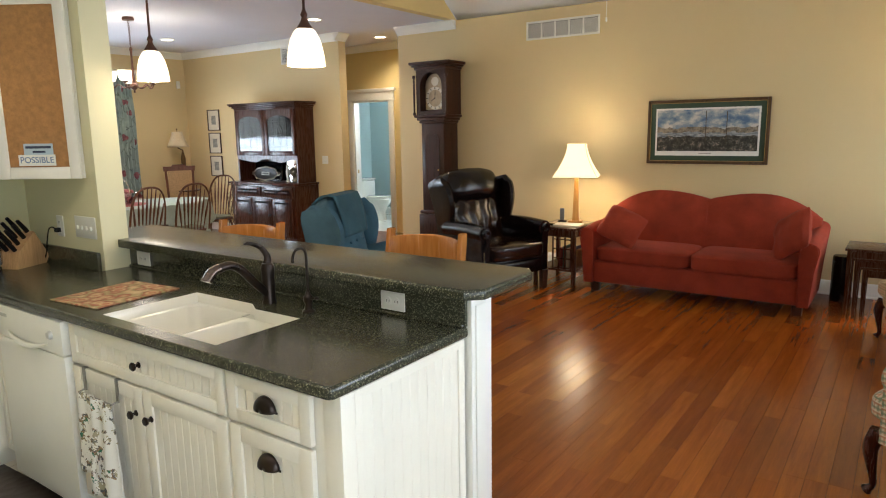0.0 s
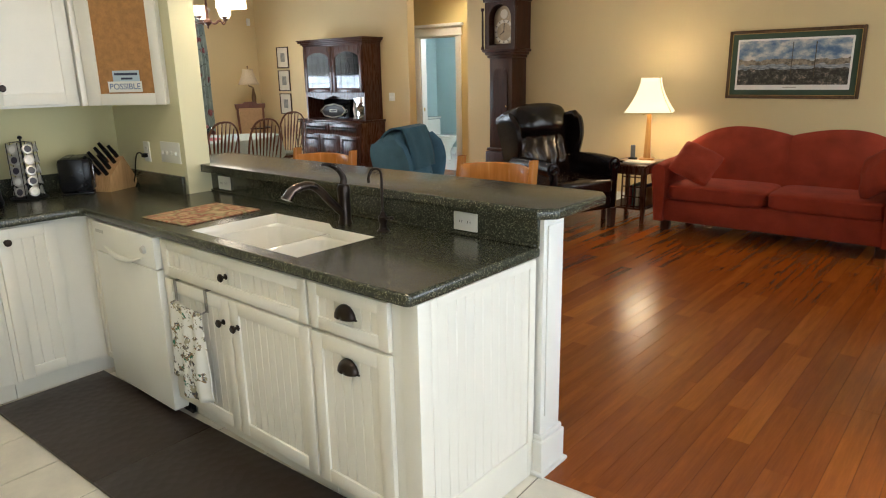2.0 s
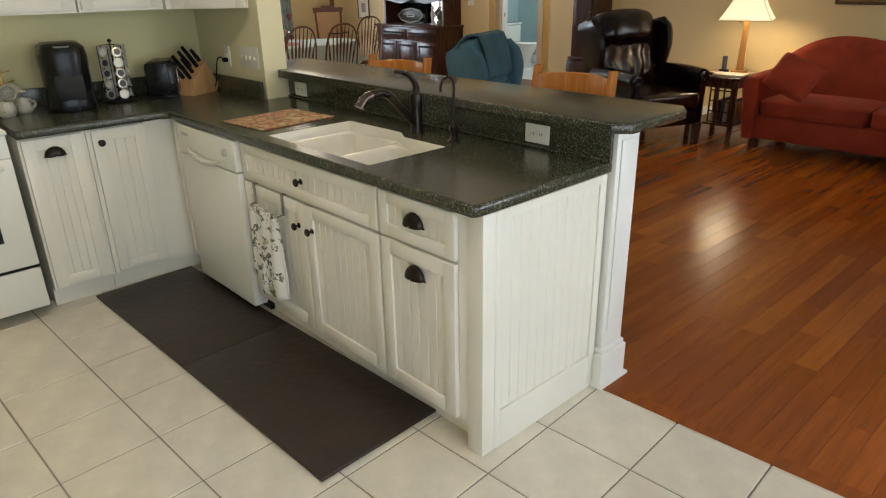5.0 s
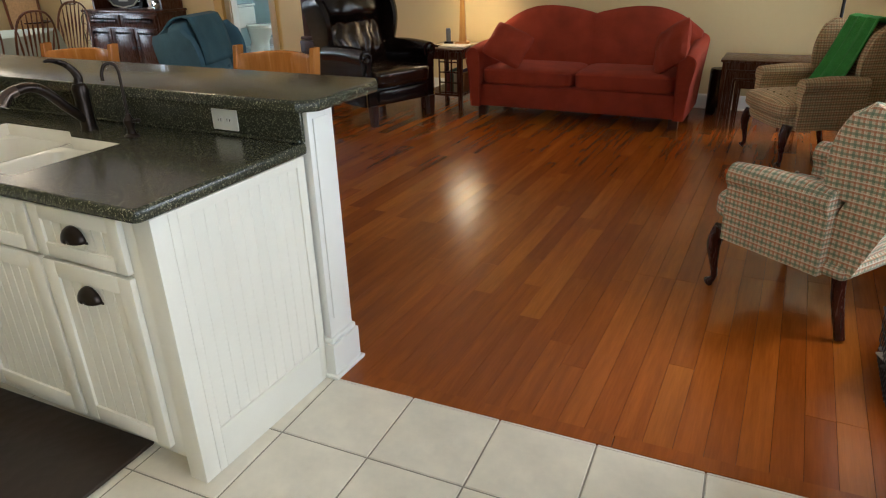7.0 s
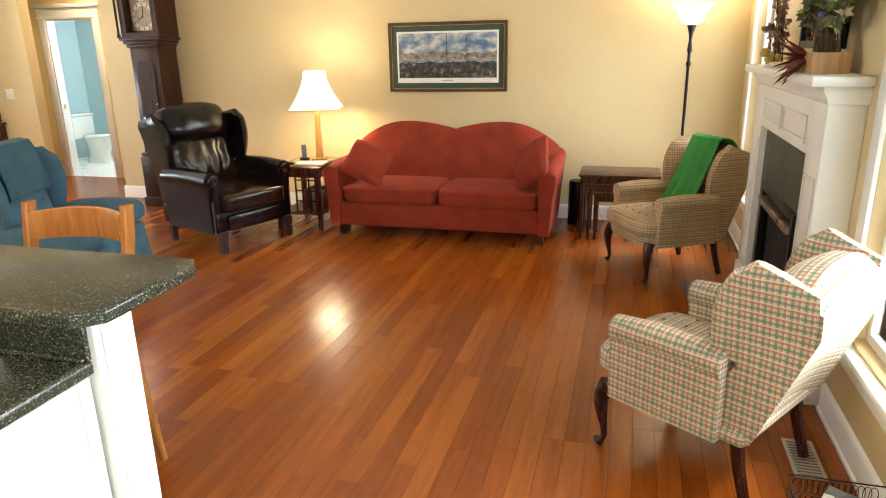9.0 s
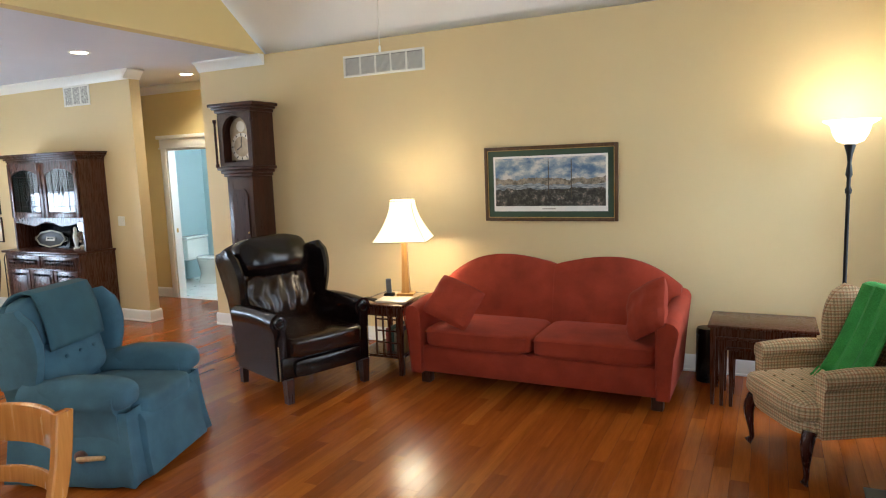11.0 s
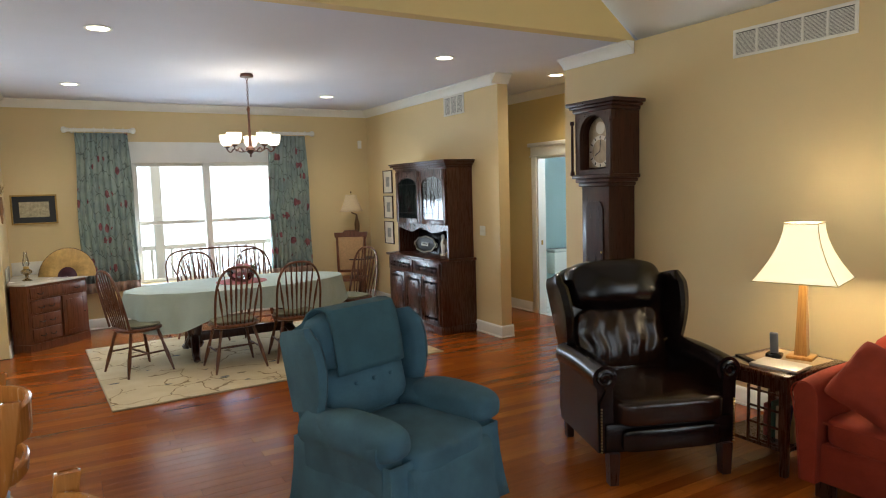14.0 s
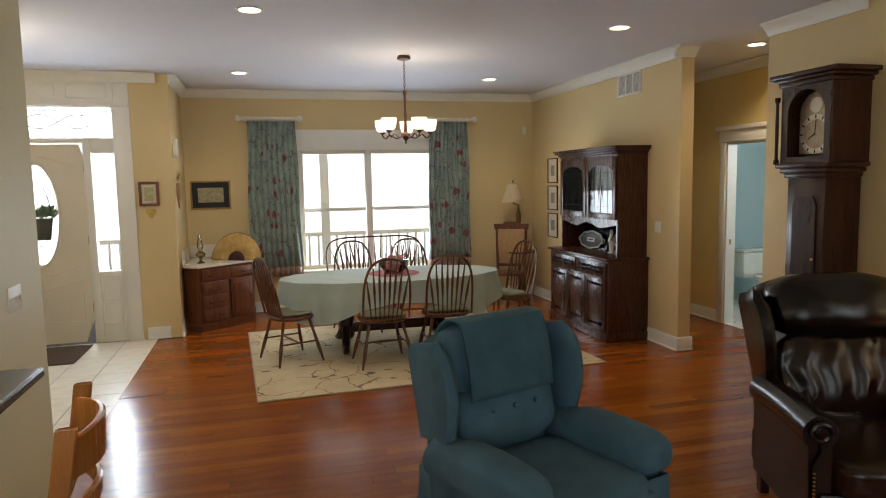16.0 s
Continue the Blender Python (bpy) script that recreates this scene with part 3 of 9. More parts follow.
bmesh.ops.transform(bm, matrix=pose(-1.56, -0.074, 0.80, 90), verts=bm.verts[:])
part("dial", bm, plain("dial_grey", (0.55, 0.54, 0.5), 0.4), cp, "grey round dial")
part("vent_slot", boxes((-2.04, -0.0762, 0.815, -1.96, -0.0735, 0.83)), plain("dial_grey", (0.55, 0.54, 0.5), 0.4), cp)
part("kick_plate", boxes((-2.078, 0.01, 0.0, -1.472, 0.03, 0.08)), black_plastic, u)
# range
u = thing("kitchen_range", pose(-2.19, -0.785, 0, 0, 0, 90), "white electric range beside the counter", "range")
part("body", boxes((-0.76, 0.03, 0.05, -0.008, 0.66, 0.905), bevel=0.005), appliance, u)
part("oven_door", boxes((-0.755, -0.005, 0.28, -0.012, 0.029, 0.80), bevel=0.01), appliance, u)
part("oven_window", boxes((-0.60, -0.008, 0.42, -0.13, -0.004, 0.66)), black_plastic, u, "black glass oven window")
part("drawer_front", boxes((-0.755, -0.005, 0.06, -0.012, 0.029, 0.265), bevel=0.01), appliance, u)
bm = bmesh.new()
tube(bm, [(-0.70, 0.0, 0.76), (-0.70, -0.045, 0.77), (-0.06, -0.045, 0.77), (-0.06, 0.0, 0.76)], 0.012)
part("handle", bm, appliance, u)
part("cooktop", boxes((-0.762, -0.01, 0.906, -0.006, 0.66, 0.925), bevel=0.006), appliance, u)
# black strip that paints the shade in the slit above the drawer
part("drawer_gap_shade", boxes((-0.755, 0.004, 0.266, -0.012, 0.03, 0.279)), black_plastic, u)

# beadboard end of the peninsula
u = tagged(new("end_panel"), "white beadboard panel and post closing the peninsula", "panel", "", "structure")
n = 11
for i in range(n):
    bm = bmesh.new()
    box(bm, -0.002, 0.06 + i * 0.0455 + 0.0015, 0.15, 0.004, 0.06 + (i + 1) * 0.0455 - 0.0015, 0.868, bevel=0.002, seg=1)
    part("board", bm, cab_white, u)
part("corner_post", boxes((-0.062, -0.03, 0, 0.008, 0.028, 0.872), bevel=0.002), cab_white, u)
for a in ((-0.003, 0.028, 0, 0.009, 0.058, 0.872), (-0.003, 0.563, 0, 0.009, 0.60, 0.872)):
    part("stile", boxes(a, bevel=0.002), cab_white, u)
for a in ((-0.003, 0.058, 0.0, 0.009, 0.563, 0.148), (-0.003, 0.058, 0.842, 0.009, 0.563, 0.872)):
    part("rail", boxes(a, bevel=0.002), cab_white, u)
part("backing", boxes((-0.004, 0.0, 0.0, 0.0022, 0.6, 0.87)), cab_white, u)
u.location = (0.020, 0, 0)
# knee wall with its post
structure("wall_knee", boxes((-2.098, 0.618, 0, 0.0, 0.742, 1.026)), cab_white, "white half wall under the raised bar", "wall")
u = tagged(new("post"), "white square post with plinth at the bar end", "post", "", "structure")
part("shaft", boxes((0.0, 0.612, 0.16, 0.052, 0.748, 1.024), bevel=0.003), trim_white, u)
part("shaft_panel", boxes((0.052, 0.635, 0.24, 0.058, 0.725, 0.99), bevel=0.002), trim_white, u)
bm = boxes((-0.004, 0.595, 0.014, 0.070, 0.762, 0.145), bevel=0.003)
box(bm, -0.004, 0.602, 0.145, 0.064, 0.756, 0.168, bevel=0.008)
box(bm, -0.004, 0.583, 0.0, 0.084, 0.774, 0.016, bevel=0.006)
part("plinth", bm, trim_white, u)

# counters
sx0, sx1, sy0, sy1, sy2 = -1.265, -0.557, -0.004, 0.42, 0.37
u = thing("countertop", pose(0, 0, 0), "dark green-black speckled solid surface countertop", "countertop")


def slab(bm, poly, z0, z1, r=0.012):
    vs = prism(bm, poly, z0, z1, "z")
    es = [e for e in {e for v in vs for e in v.link_edges} if abs(e.verts[0].co.z - e.verts[1].co.z) < 1e-6]
    bmesh.ops.bevel(bm, geom=es, offset=r, segments=3, profile=0.5, affect="EDGES")


bm = bmesh.new()
cx1, cy0, nose, rr = 0.036, -0.075, 0.012, 0.016
fx1, fy0 = cx1 - nose, cy0 + nose
prism(bm, [(-2.888, 0.445), (-2.888, -0.758), (-2.197, -0.758), (-2.197, -0.11), (-2.165, fy0), (sx0, fy0), (sx0, 0.61), (-2.102, 0.61), (-2.102, 0.445)], 0.874, 0.914, "z")
prism(bm, [(sx0, fy0), (sx1, fy0), (sx1, sy0), (sx0, sy0)], 0.874, 0.914, "z")
prism(bm, [(sx0, sy1), (-0.89, sy1), (-0.81, sy2), (sx1, sy2), (sx1, 0.61), (sx0, 0.61)], 0.874, 0.914, "z")
corner = [(fx1 - rr + rr * math.cos(radians(a)), fy0 + rr + rr * math.sin(radians(a))) for a in range(-90, 1, 18)]
prism(bm, [(sx1, fy0)] + corner + [(fx1, 0.61), (sx1, 0.61)], 0.874, 0.914, "z")
part("slab", bm, counter_mat, u)
# rounded nosing along the free edges
bm = bmesh.new()
run = [(-2.197, -0.758), (-2.197, -0.11), (-2.165, fy0)] + corner + [(fx1, 0.61)]
rings = []
for i, p in enumerate(run):
    a, q = run[max(i - 1, 0)], run[min(i + 1, len(run) - 1)]
    d1 = Vector((p[0] - a[0], p[1] - a[1])) if i else Vector((q[0] - p[0], q[1] - p[1]))
    d2 = Vector((q[0] - p[0], q[1] - p[1])) if i < len(run) - 1 else d1
    n1, n2 = Vector((d1.y, -d1.x)).normalized(), Vector((d2.y, -d2.x)).normalized()
    nn = (n1 + n2).normalized()
    k = 1 / max(0.6, nn.dot(n1))
    rings.append([(p[0] + nn.x * o * k, p[1] + nn.y * o * k, z) for o, z in ((0, 0.914), (0.006, 0.9125), (0.0105, 0.908), (nose, 0.901), (nose, 0.887), (0.0105, 0.880), (0.006, 0.8755), (0, 0.874))])
ring_mesh(bm, rings, False, False)
part("edge_nosing", bm, counter_mat, u)
part("bar_riser", boxes((-2.10, 0.598, 0.9145, 0.034, 0.616, 1.026), bevel=0.003), counter_mat, u)
part("cove_strip", boxes((-2.10, 0.585, 0.9142, 0.03, 0.599, 0.926), bevel=0.006), counter_mat, u)
part("backsplash", boxes((-2.886, -0.758, 0.9145, -2.866, 0.443, 1.01), (-2.866, 0.425, 0.9145, -2.102, 0.445, 1.01), bevel=0.004), counter_mat, u)
bm = bmesh.new()
slab(bm, [(-2.102, 0.535), (0.07, 0.535), (0.125, 0.59), (0.125, 0.93), (0.085, 0.985), (-2.5, 0.985), (-2.5, 0.615), (-2.086, 0.615), (-2.086, 0.535)], 1.027, 1.067)
solo("breakfast_bar", bm, counter_mat, pose(0, 0, 0), "dark speckled raised bar top on the half wall", "countertop")

# sink with two bowls
u = thing("sink", pose(0, 0, 0), "cream double-bowl undermount kitchen sink", "sink")


def bowl(bm, x0, y0, x1, y1, ztop, depth, r=0.055):
    def loop(i, z, rc):
        out = []
        for cxx, cyy, a0 in ((x1 - i - rc, y1 - i - rc, 0), (x0 + i + rc, y1 - i - rc, 90), (x0 + i + rc, y0 + i + rc, 180), (x1 - i - rc, y0 + i + rc, 270)):
            for k in range(6):
                a = radians(a0 + 18 * k)
                out.append((cxx + rc * math.cos(a), cyy + rc * math.sin(a), z))
        return out
    rings = [loop(0.0, ztop, 0.003), loop(0.004, ztop - 0.002, r * 0.7), loop(0.009, ztop - 0.010, r), loop(0.016, ztop - depth * 0.5, r), loop(0.026, ztop - depth + 0.022, r), loop(0.045, ztop - depth, r)]
    vv = ring_mesh(bm, rings, True, False)
    bm.faces.new(list(reversed(vv[-1])))


rim = [(sx0, sy0), (sx1, sy0), (sx1, sy2), (-0.81, sy2), (-0.89, sy1), (sx0, sy1)]
mid = (-0.93, 0.19)
bm = bmesh.new()
ring_mesh(bm, [[(mid[0] + (x - mid[0]) * k, mid[1] + (y - mid[1]) * k, z) for x, y in rim] for k, z in ((0.9995, 0.9135), (0.993, 0.9105), (0.988, 0.868))], True, False)
part("collar", bm, porcelain, u)
bm = bmesh.new()
bowl(bm, sx0 + 0.002, sy0 + 0.002, -0.893, sy1 - 0.002, 0.870, 0.165)
part("bowl", bm, porcelain, u)
bm = bmesh.new()
bowl(bm, -0.891, sy0 + 0.002, sx1 - 0.002, sy2 - 0.002, 0.870, 0.115, 0.05)
part("bowl", bm, porcelain, u)
part("ledge", boxes((-0.893, sy2 - 0.004, 0.856, -0.795, sy1 - 0.004, 0.869)), porcelain, u)
bm = bmesh.new()
lathe(bm, [(0.035, 0), (0.045, 0.004), (0.03, 0.006), (0.0, 0.003)], 20, (-1.16, 0.16, 0.7055))
part("drain", bm, bronze, u, "dark metal drain")

# faucets
u = thing("kitchen_faucet", pose(-0.845, 0.47, 0.914, 0, 0, 20), "oil-rubbed bronze pull-out kitchen faucet with lever", "faucet")
bm = bmesh.new()
lathe(bm, [(0.030, 0), (0.030, 0.006), (0.026, 0.012), (0.026, 0.12), (0.028, 0.15), (0.022, 0.165), (0.0, 0.17)], 22)
part("body", bm, bronze, u)
bm = bmesh.new()
tube(bm, spline([(0.0, -0.01, 0.04), (-0.03, -0.06, 0.10), (-0.055, -0.11, 0.16), (-0.075, -0.15, 0.182), (-0.095, -0.19, 0.178)]), 0.017, 14)
part("spout", bm, bronze, u)
bm = bmesh.new()
tube(bm, spline([(-0.095, -0.19, 0.178), (-0.108, -0.215, 0.168), (-0.118, -0.238, 0.143), (-0.120, -0.243, 0.135)]), [0.019] * 7 + [0.021] * 6 + [0.023] * 6, 14)
part("spray_head", bm, plain("bronze_worn", (0.12, 0.09, 0.075), 0.25, 0.9), u)
bm = bmesh.new()
tube(bm, spline([(0, 0, 0.165), (0.002, 0.0, 0.195), (-0.012, -0.025, 0.235), (-0.035, -0.06, 0.255), (-0.05, -0.085, 0.256)]), [0.018, 0.017, 0.016, 0.0155, 0.015, 0.0145, 0.014, 0.0135, 0.013, 0.0125, 0.012, 0.0115, 0.011, 0.0105, 0.010, 0.0095, 0.009, 0.0085, 0.008, 0.0075, 0.007, 0.0065, 0.006, 0.005, 0.004], 12, 0.7)
part("lever", bm, bronze, u)
u = thing("filter_faucet", pose(-0.60, 0.455, 0.914), "slim dark bronze drinking water faucet", "faucet")
bm = bmesh.new()
lathe(bm, [(0.026, 0), (0.026, 0.005), (0.016, 0.012), (0.013, 0.03), (0.019, 0.045), (0.019, 0.06), (0.012, 0.068), (0.008, 0.08)], 18)
part("base", bm, bronze, u)
bm = bmesh.new()
tube(bm, spline([(0, 0, 0.075), (0, 0, 0.16), (0, 0, 0.225), (-0.004, -0.012, 0.25), (-0.014, -0.035, 0.25), (-0.018, -0.05, 0.225), (-0.018, -0.052, 0.20)]), 0.0055, 10)
part("spout", bm, bronze, u)
bm = bmesh.new()
tube(bm, [(0.015, 0, 0.055), (0.05, -0.005, 0.062)], [0.006, 0.005], 8)
lathe(bm, [(0.0, -0.008), (0.009, -0.004), (0.009, 0.004), (0.0, 0.008)], 10, (0.052, -0.005, 0.062))
part("handle", bm, bronze, u)


# plates on walls
def outlet(m, label, gangs=1, toggles=False, wide=False):
    u = thing("outlet" if not toggles else "light_switch", m, label, "outlet" if not toggles else "switch")
    w = 0.115 if wide else 0.07 + 0.046 * (gangs - 1)
    h = 0.072 if wide else 0.115
    part("cover_plate", boxes((-w / 2, -0.007, -h / 2, w / 2, 0, h / 2), bevel=0.003), plate_white, u)
    for k in range(gangs if not wide else 2):
        cx = (k - ((gangs if not wide else 2) - 1) / 2) * (0.046 if not wide else 0.04)
        if toggles:
            part("toggle", boxes((cx - 0.005, -0.018, -0.012, cx + 0.005, -0.007, 0.008), bevel=0.002), plate_white, u)
        else:
            for dz in ((0,) if wide else (-0.02, 0.02)):
                bm = bmesh.new()
                lathe(bm, [(0.016, 0), (0.016, 0.002), (0.0, 0.0022)], 16)
                bmesh.ops.transform(bm, matrix=pose(cx, -0.0068, dz, 90), verts=bm.verts[:])
                s = part("socket", bm, paper_white, u)
                part("slot", boxes((cx - 0.007, -0.0097, dz - 0.004, cx - 0.005, -0.0088, dz + 0.005), (cx + 0.005, -0.0097, dz - 0.004, cx + 0.007, -0.0088, dz + 0.005)), black_plastic, s)
    return u


outlet(pose(-0.29, 0.598, 0.968), "white horizontal outlet in the bar riser", wide=True)
outlet(pose(-1.965, 0.598, 0.968), "white horizontal outlet in the bar riser", wide=True)
outlet(pose(-2.52, 0.46, 1.12), "white wall outlet with a plugged-in cord")
outlet(pose(-2.25, 0.46, 1.13), "white four-gang toggle switch plate on the stub wall", 4, True)
outlet(pose(-3.18, 0.685, 1.23, 0, 0, 180), "white three-gang toggle switch plate in the entry", 3, True)
outlet(pose(-5.74, YH, 1.215), "white two-gang toggle switch plate beside the hutch", 2, True)
bm = bmesh.new()
tube(bm, spline([(-2.52, 0.43, 1.10), (-2.545, 0.425, 1.115), (-2.58, 0.42, 1.10), (-2.60, 0.415, 1.04), (-2.61, 0.41, 0.98), (-2.63, 0.40, 0.92)]), 0.004, 6)
box(bm, -2.535, 0.425, 1.088, -2.505, 0.452, 1.112, bevel=0.004)
solo("power_cord", bm, black_plastic, pose(0, 0, 0), "black power cord plugged into the wall outlet", "cord")

# upper cabinets
def upper(m, w, label):
    u = thing("wall_cabinet", m, label, "cabinet", "kitchen wall cabinets")
    part("body", boxes((0, 0.02, 0, w, 0.33, 0.92)), cab_white, u)
    d = shaker(u, 0.01, 0.012, w - 0.01, 0.905, 0, "door", 0.06, 0.5)
    return u, d


u, d = upper(pose(-2.565, -0.275, 1.39, 0, 0, 90), 0.43, "white wall cabinet with a framed door and round knob")
knob(d, 0.065, 0, 0.10)
u, d = upper(pose(-2.565, -0.74, 1.39, 0, 0, 90), 0.455, "white wall cabinet with a framed door")
ang = math.degrees(math.atan2(0.245, 0.365))
u = thing("wall_cabinet", pose(-2.555, 0.20, 1.39, 0, 0, ang), "white corner wall cabinet with a cork board door", "cabinet", "kitchen wall cabinets")
bm = bmesh.new()
prism(bm, [(-2.895, 0.457), (-2.19, 0.457), (-2.19, 0.445), (-2.555, 0.20), (-2.555, 0.158), (-2.895, 0.158)], 1.39, 2.31, "z")
bmesh.ops.transform(bm, matrix=pose(-2.555, 0.20, 1.39, 0, 0, ang).inverted(), verts=bm.verts[:])
part("body", bm, cab_white, u)
cd = u
L = math.hypot(0.245, 0.365)
bm = bmesh.new()
for a in ((0.0, 0.0, 0.075, 0.92), (L - 0.055, 0.0, L, 0.92), (0.075, 0.0, L - 0.055, 0.06), (0.075, 0.85, L - 0.055, 0.92)):
    box(bm, a[0], -0.022, a[1], a[2], -0.002, a[3], bevel=0.003)
part("door_frame", bm, cab_white, cd)
cork = plain("cork", (0.40, 0.20, 0.07), 0.9, var=0.22, scale=40, bs=0.3, bscale=220)
part("cork_board", boxes((0.07, -0.012, 0.055, L - 0.05, -0.003, 0.86)), cork, cd, "brown cork panel")
note_blue = plain("note_blue", (0.45, 0.55, 0.62), 0.8)
ink = plain("ink", (0.04, 0.05, 0.09), 0.8)


def text_mesh(name, body, size, material, parent, m):
    cu = bpy.data.curves.new(name, "FONT")
    cu.body, cu.size, cu.extrude, cu.align_x, cu.align_y = body, size, 0.0004, "CENTER", "CENTER"
    cu.materials.append(material)
    ob = new(name, cu)
    if parent:
        ob.parent = parent
    ob.matrix_local = m
    return ob


card = thing("note_card", pose(-2.555, 0.20, 1.39, 0, 0, ang) @ pose(0.225, -0.0235, 0.095, 90), "white paper note with blue printed words on the cork", "card")
part("paper", boxes((-0.095, -0.028, -0.001, 0.095, 0.028, 0.0)), paper_white, card)
text_mesh("lettering", "POSSIBLE", 0.043, plain("ink_blue", (0.08, 0.16, 0.32), 0.8), card, pose(0, 0, 0.001))
card = thing("note_card", pose(-2.555, 0.20, 1.39, 0, 0, ang) @ pose(0.235, -0.0205, 0.150, 90), "pale blue paper note with small print on the cork", "card")
part("paper", boxes((-0.075, -0.028, -0.001, 0.075, 0.028, 0.0)), note_blue, card)
part("print_bar", boxes((-0.065, 0.004, 0.0, 0.065, 0.016, 0.0008), (-0.03, -0.018, 0.0, 0.035, -0.008, 0.0008)), ink, card)

# counter things
u = thing("coffee_maker", pose(-2.66, -0.385, 0.914, 0, 0, 80), "black single-cup coffee maker with a silver lid band", "coffee maker")
bm = bmesh.new()
rings = []
for z, w, d, o in ((0, 0.115, 0.15, 0), (0.02, 0.118, 0.155, 0), (0.05, 0.112, 0.15, 0), (0.2, 0.112, 0.15, 0), (0.27, 0.116, 0.155, 0), (0.315, 0.108, 0.145, 0.0), (0.335, 0.085, 0.115, 0.01)):
    rings.append([(w * math.copysign(abs(math.cos(a)) ** 0.6, math.cos(a)), o + d * math.copysign(abs(math.sin(a)) ** 0.6, math.sin(a)), z) for a in [2 * math.pi * k / 28 for k in range(28)]])
ring_mesh(bm, rings)
part("body", bm, black_plastic, u)
bm = bmesh.new()
lathe(bm, [(0.07, 0.30), (0.075, 0.318), (0.066, 0.325), (0.05, 0.315)], 24, (0, -0.085, 0.0), 1.0, 0.75, False)
part("lid_band", bm, chrome, u, "silver lid band")
# no hollow here: a near-black block carries the shade of the cup recess
part("cup_recess", boxes((-0.07, -0.153, 0.05, 0.07, -0.10, 0.19), bevel=0.02), plain("recess_shade", (0.004, 0.004, 0.004), 0.6), u)
u = thing("pod_carousel", pose(-2.70, -0.125, 0.914), "black wire carousel holding coffee pods", "carousel")
bm = bmesh.new()
lathe(bm, [(0.088, 0), (0.09, 0.01), (0.02, 0.014)], 24)
part("base", bm, black_metal, u)
bm = bmesh.new()
tube(bm, [(0, 0, 0.01), (0, 0, 0.315)], 0.005, 8)
lathe(bm, [(0.0, 0), (0.012, 0.008), (0.012, 0.016), (0.0, 0.024)], 12, (0, 0, 0.312))
for k in range(6):
    a = 2 * math.pi * k / 6
    tube(bm, [(0.07 * math.cos(a + 0.5), 0.07 * math.sin(a + 0.5), 0.01), (0.07 * math.cos(a + 0.5), 0.07 * math.sin(a + 0.5), 0.30), (0, 0, 0.305)], 0.002, 5)
part("wire_frame", bm, black_metal, u)
foil = plain("foil", (0.62, 0.60, 0.55), 0.3, 0.5)
foil_dark = plain("foil_dark", (0.05, 0.045, 0.06), 0.35)
for k in range(6):
    for j in range(5):
        a = 2 * math.pi * k / 6 + 0.1
        m = Matrix.Translation((0.066 * math.cos(a), 0.066 * math.sin(a), 0.045 + 0.056 * j)) @ Matrix.Rotation(a, 4, "Z") @ Matrix.Rotation(radians(80), 4, "Y")
        bm = bmesh.new()
        lathe(bm, [(0.017, -0.035), (0.021, -0.003), (0.026, -0.001), (0.026, 0.002), (0.022, 0.0025)], 14)
        pod = part("pod", bm, foil, u)
        pod.matrix_local = m
        bm = bmesh.new()
        lathe(bm, [(0.0175, 0.0024), (0.0175, 0.0034), (0.0, 0.0036)], 12)
        part("pod_label", bm, foil_dark if (k + j) % 3 else paper_white, pod)
u = thing("toaster", pose(-2.70, 0.135, 0.914, 0, 0, 62), "black and brushed steel two-slice toaster", "toaster")
part("shell", boxes((-0.085, -0.13, 0.012, 0.085, 0.13, 0.200), bevel=0.03), black_plastic, u)
part("side_band", boxes((-0.088, -0.085, 0.03, 0.088, 0.085, 0.165), bevel=0.004), plain("steel", (0.5, 0.5, 0.5), 0.25, 0.95), u, "brushed steel band")
part("end_panel", boxes((-0.075, -0.137, 0.02, 0.045, -0.128, 0.195), bevel=0.006), black_plastic, u)
part("lever", boxes((-0.03, -0.158, 0.10, 0.0, -0.137, 0.115), bevel=0.004), black_plastic, u)
part("base", boxes((-0.08, -0.125, 0, 0.08, 0.125, 0.014), bevel=0.004), black_plastic, u)
part("slot", boxes((-0.05, -0.1, 0.198, -0.02, 0.1, 0.2015), (0.02, -0.1, 0.198, 0.05, 0.1, 0.2015)), black_plastic, u)
u = thing("knife_block", pose(-2.63, 0.295, 0.914, 0, 0, 205), "light wood knife block full of black-handled knives", "knife block")
bm = bmesh.new()
prism(bm, [(-0.10, 0), (0.10, 0), (0.125, 0.04), (0.035, 0.185), (-0.085, 0.085)], -0.055, 0.055, "x")
bmesh.ops.transform(bm, matrix=pose(0, 0, 0, 0, 0, 180), verts=bm.verts[:])
part("block", bm, blockwood, u)
for k in range(8):
    r, c = divmod(k, 2)
    y = 0.09 - 0.034 * r - 0.015
    z = 0.095 + 0.030 * r
    x = -0.025 + 0.05 * c + 0.008 * (r % 2)
    bm = bmesh.new()
    ln = 0.12 - 0.012 * r + 0.02 * c
    tube(bm, [(x, y - 0.03, z - 0.035), (x, y + 0.02 * 0.7, z + 0.02), (x, y + ln * 0.66, z + ln * 0.78)], [0.010, 0.012, 0.009], 8, 0.65)
    part("knife_handle", bm, black_plastic, u)


def mug(m, label):
    u = thing("mug", m, label, "mug", "stoneware mugs by the range")
    bm = bmesh.new()
    lathe(bm, [(0.030, 0), (0.038, 0.01), (0.044, 0.03), (0.040, 0.055), (0.038, 0.075), (0.034, 0.075), (0.036, 0.055), (0.036, 0.03), (0.0, 0.012)], 22)
    part("cup", bm, mug_mat, u)
    bm = bmesh.new()
    tube(bm, spline([(0.038, 0, 0.062), (0.062, 0, 0.06), (0.066, 0, 0.04), (0.041, 0, 0.02)]), 0.006, 8)
    part("handle", bm, mug_mat, u)
    return u


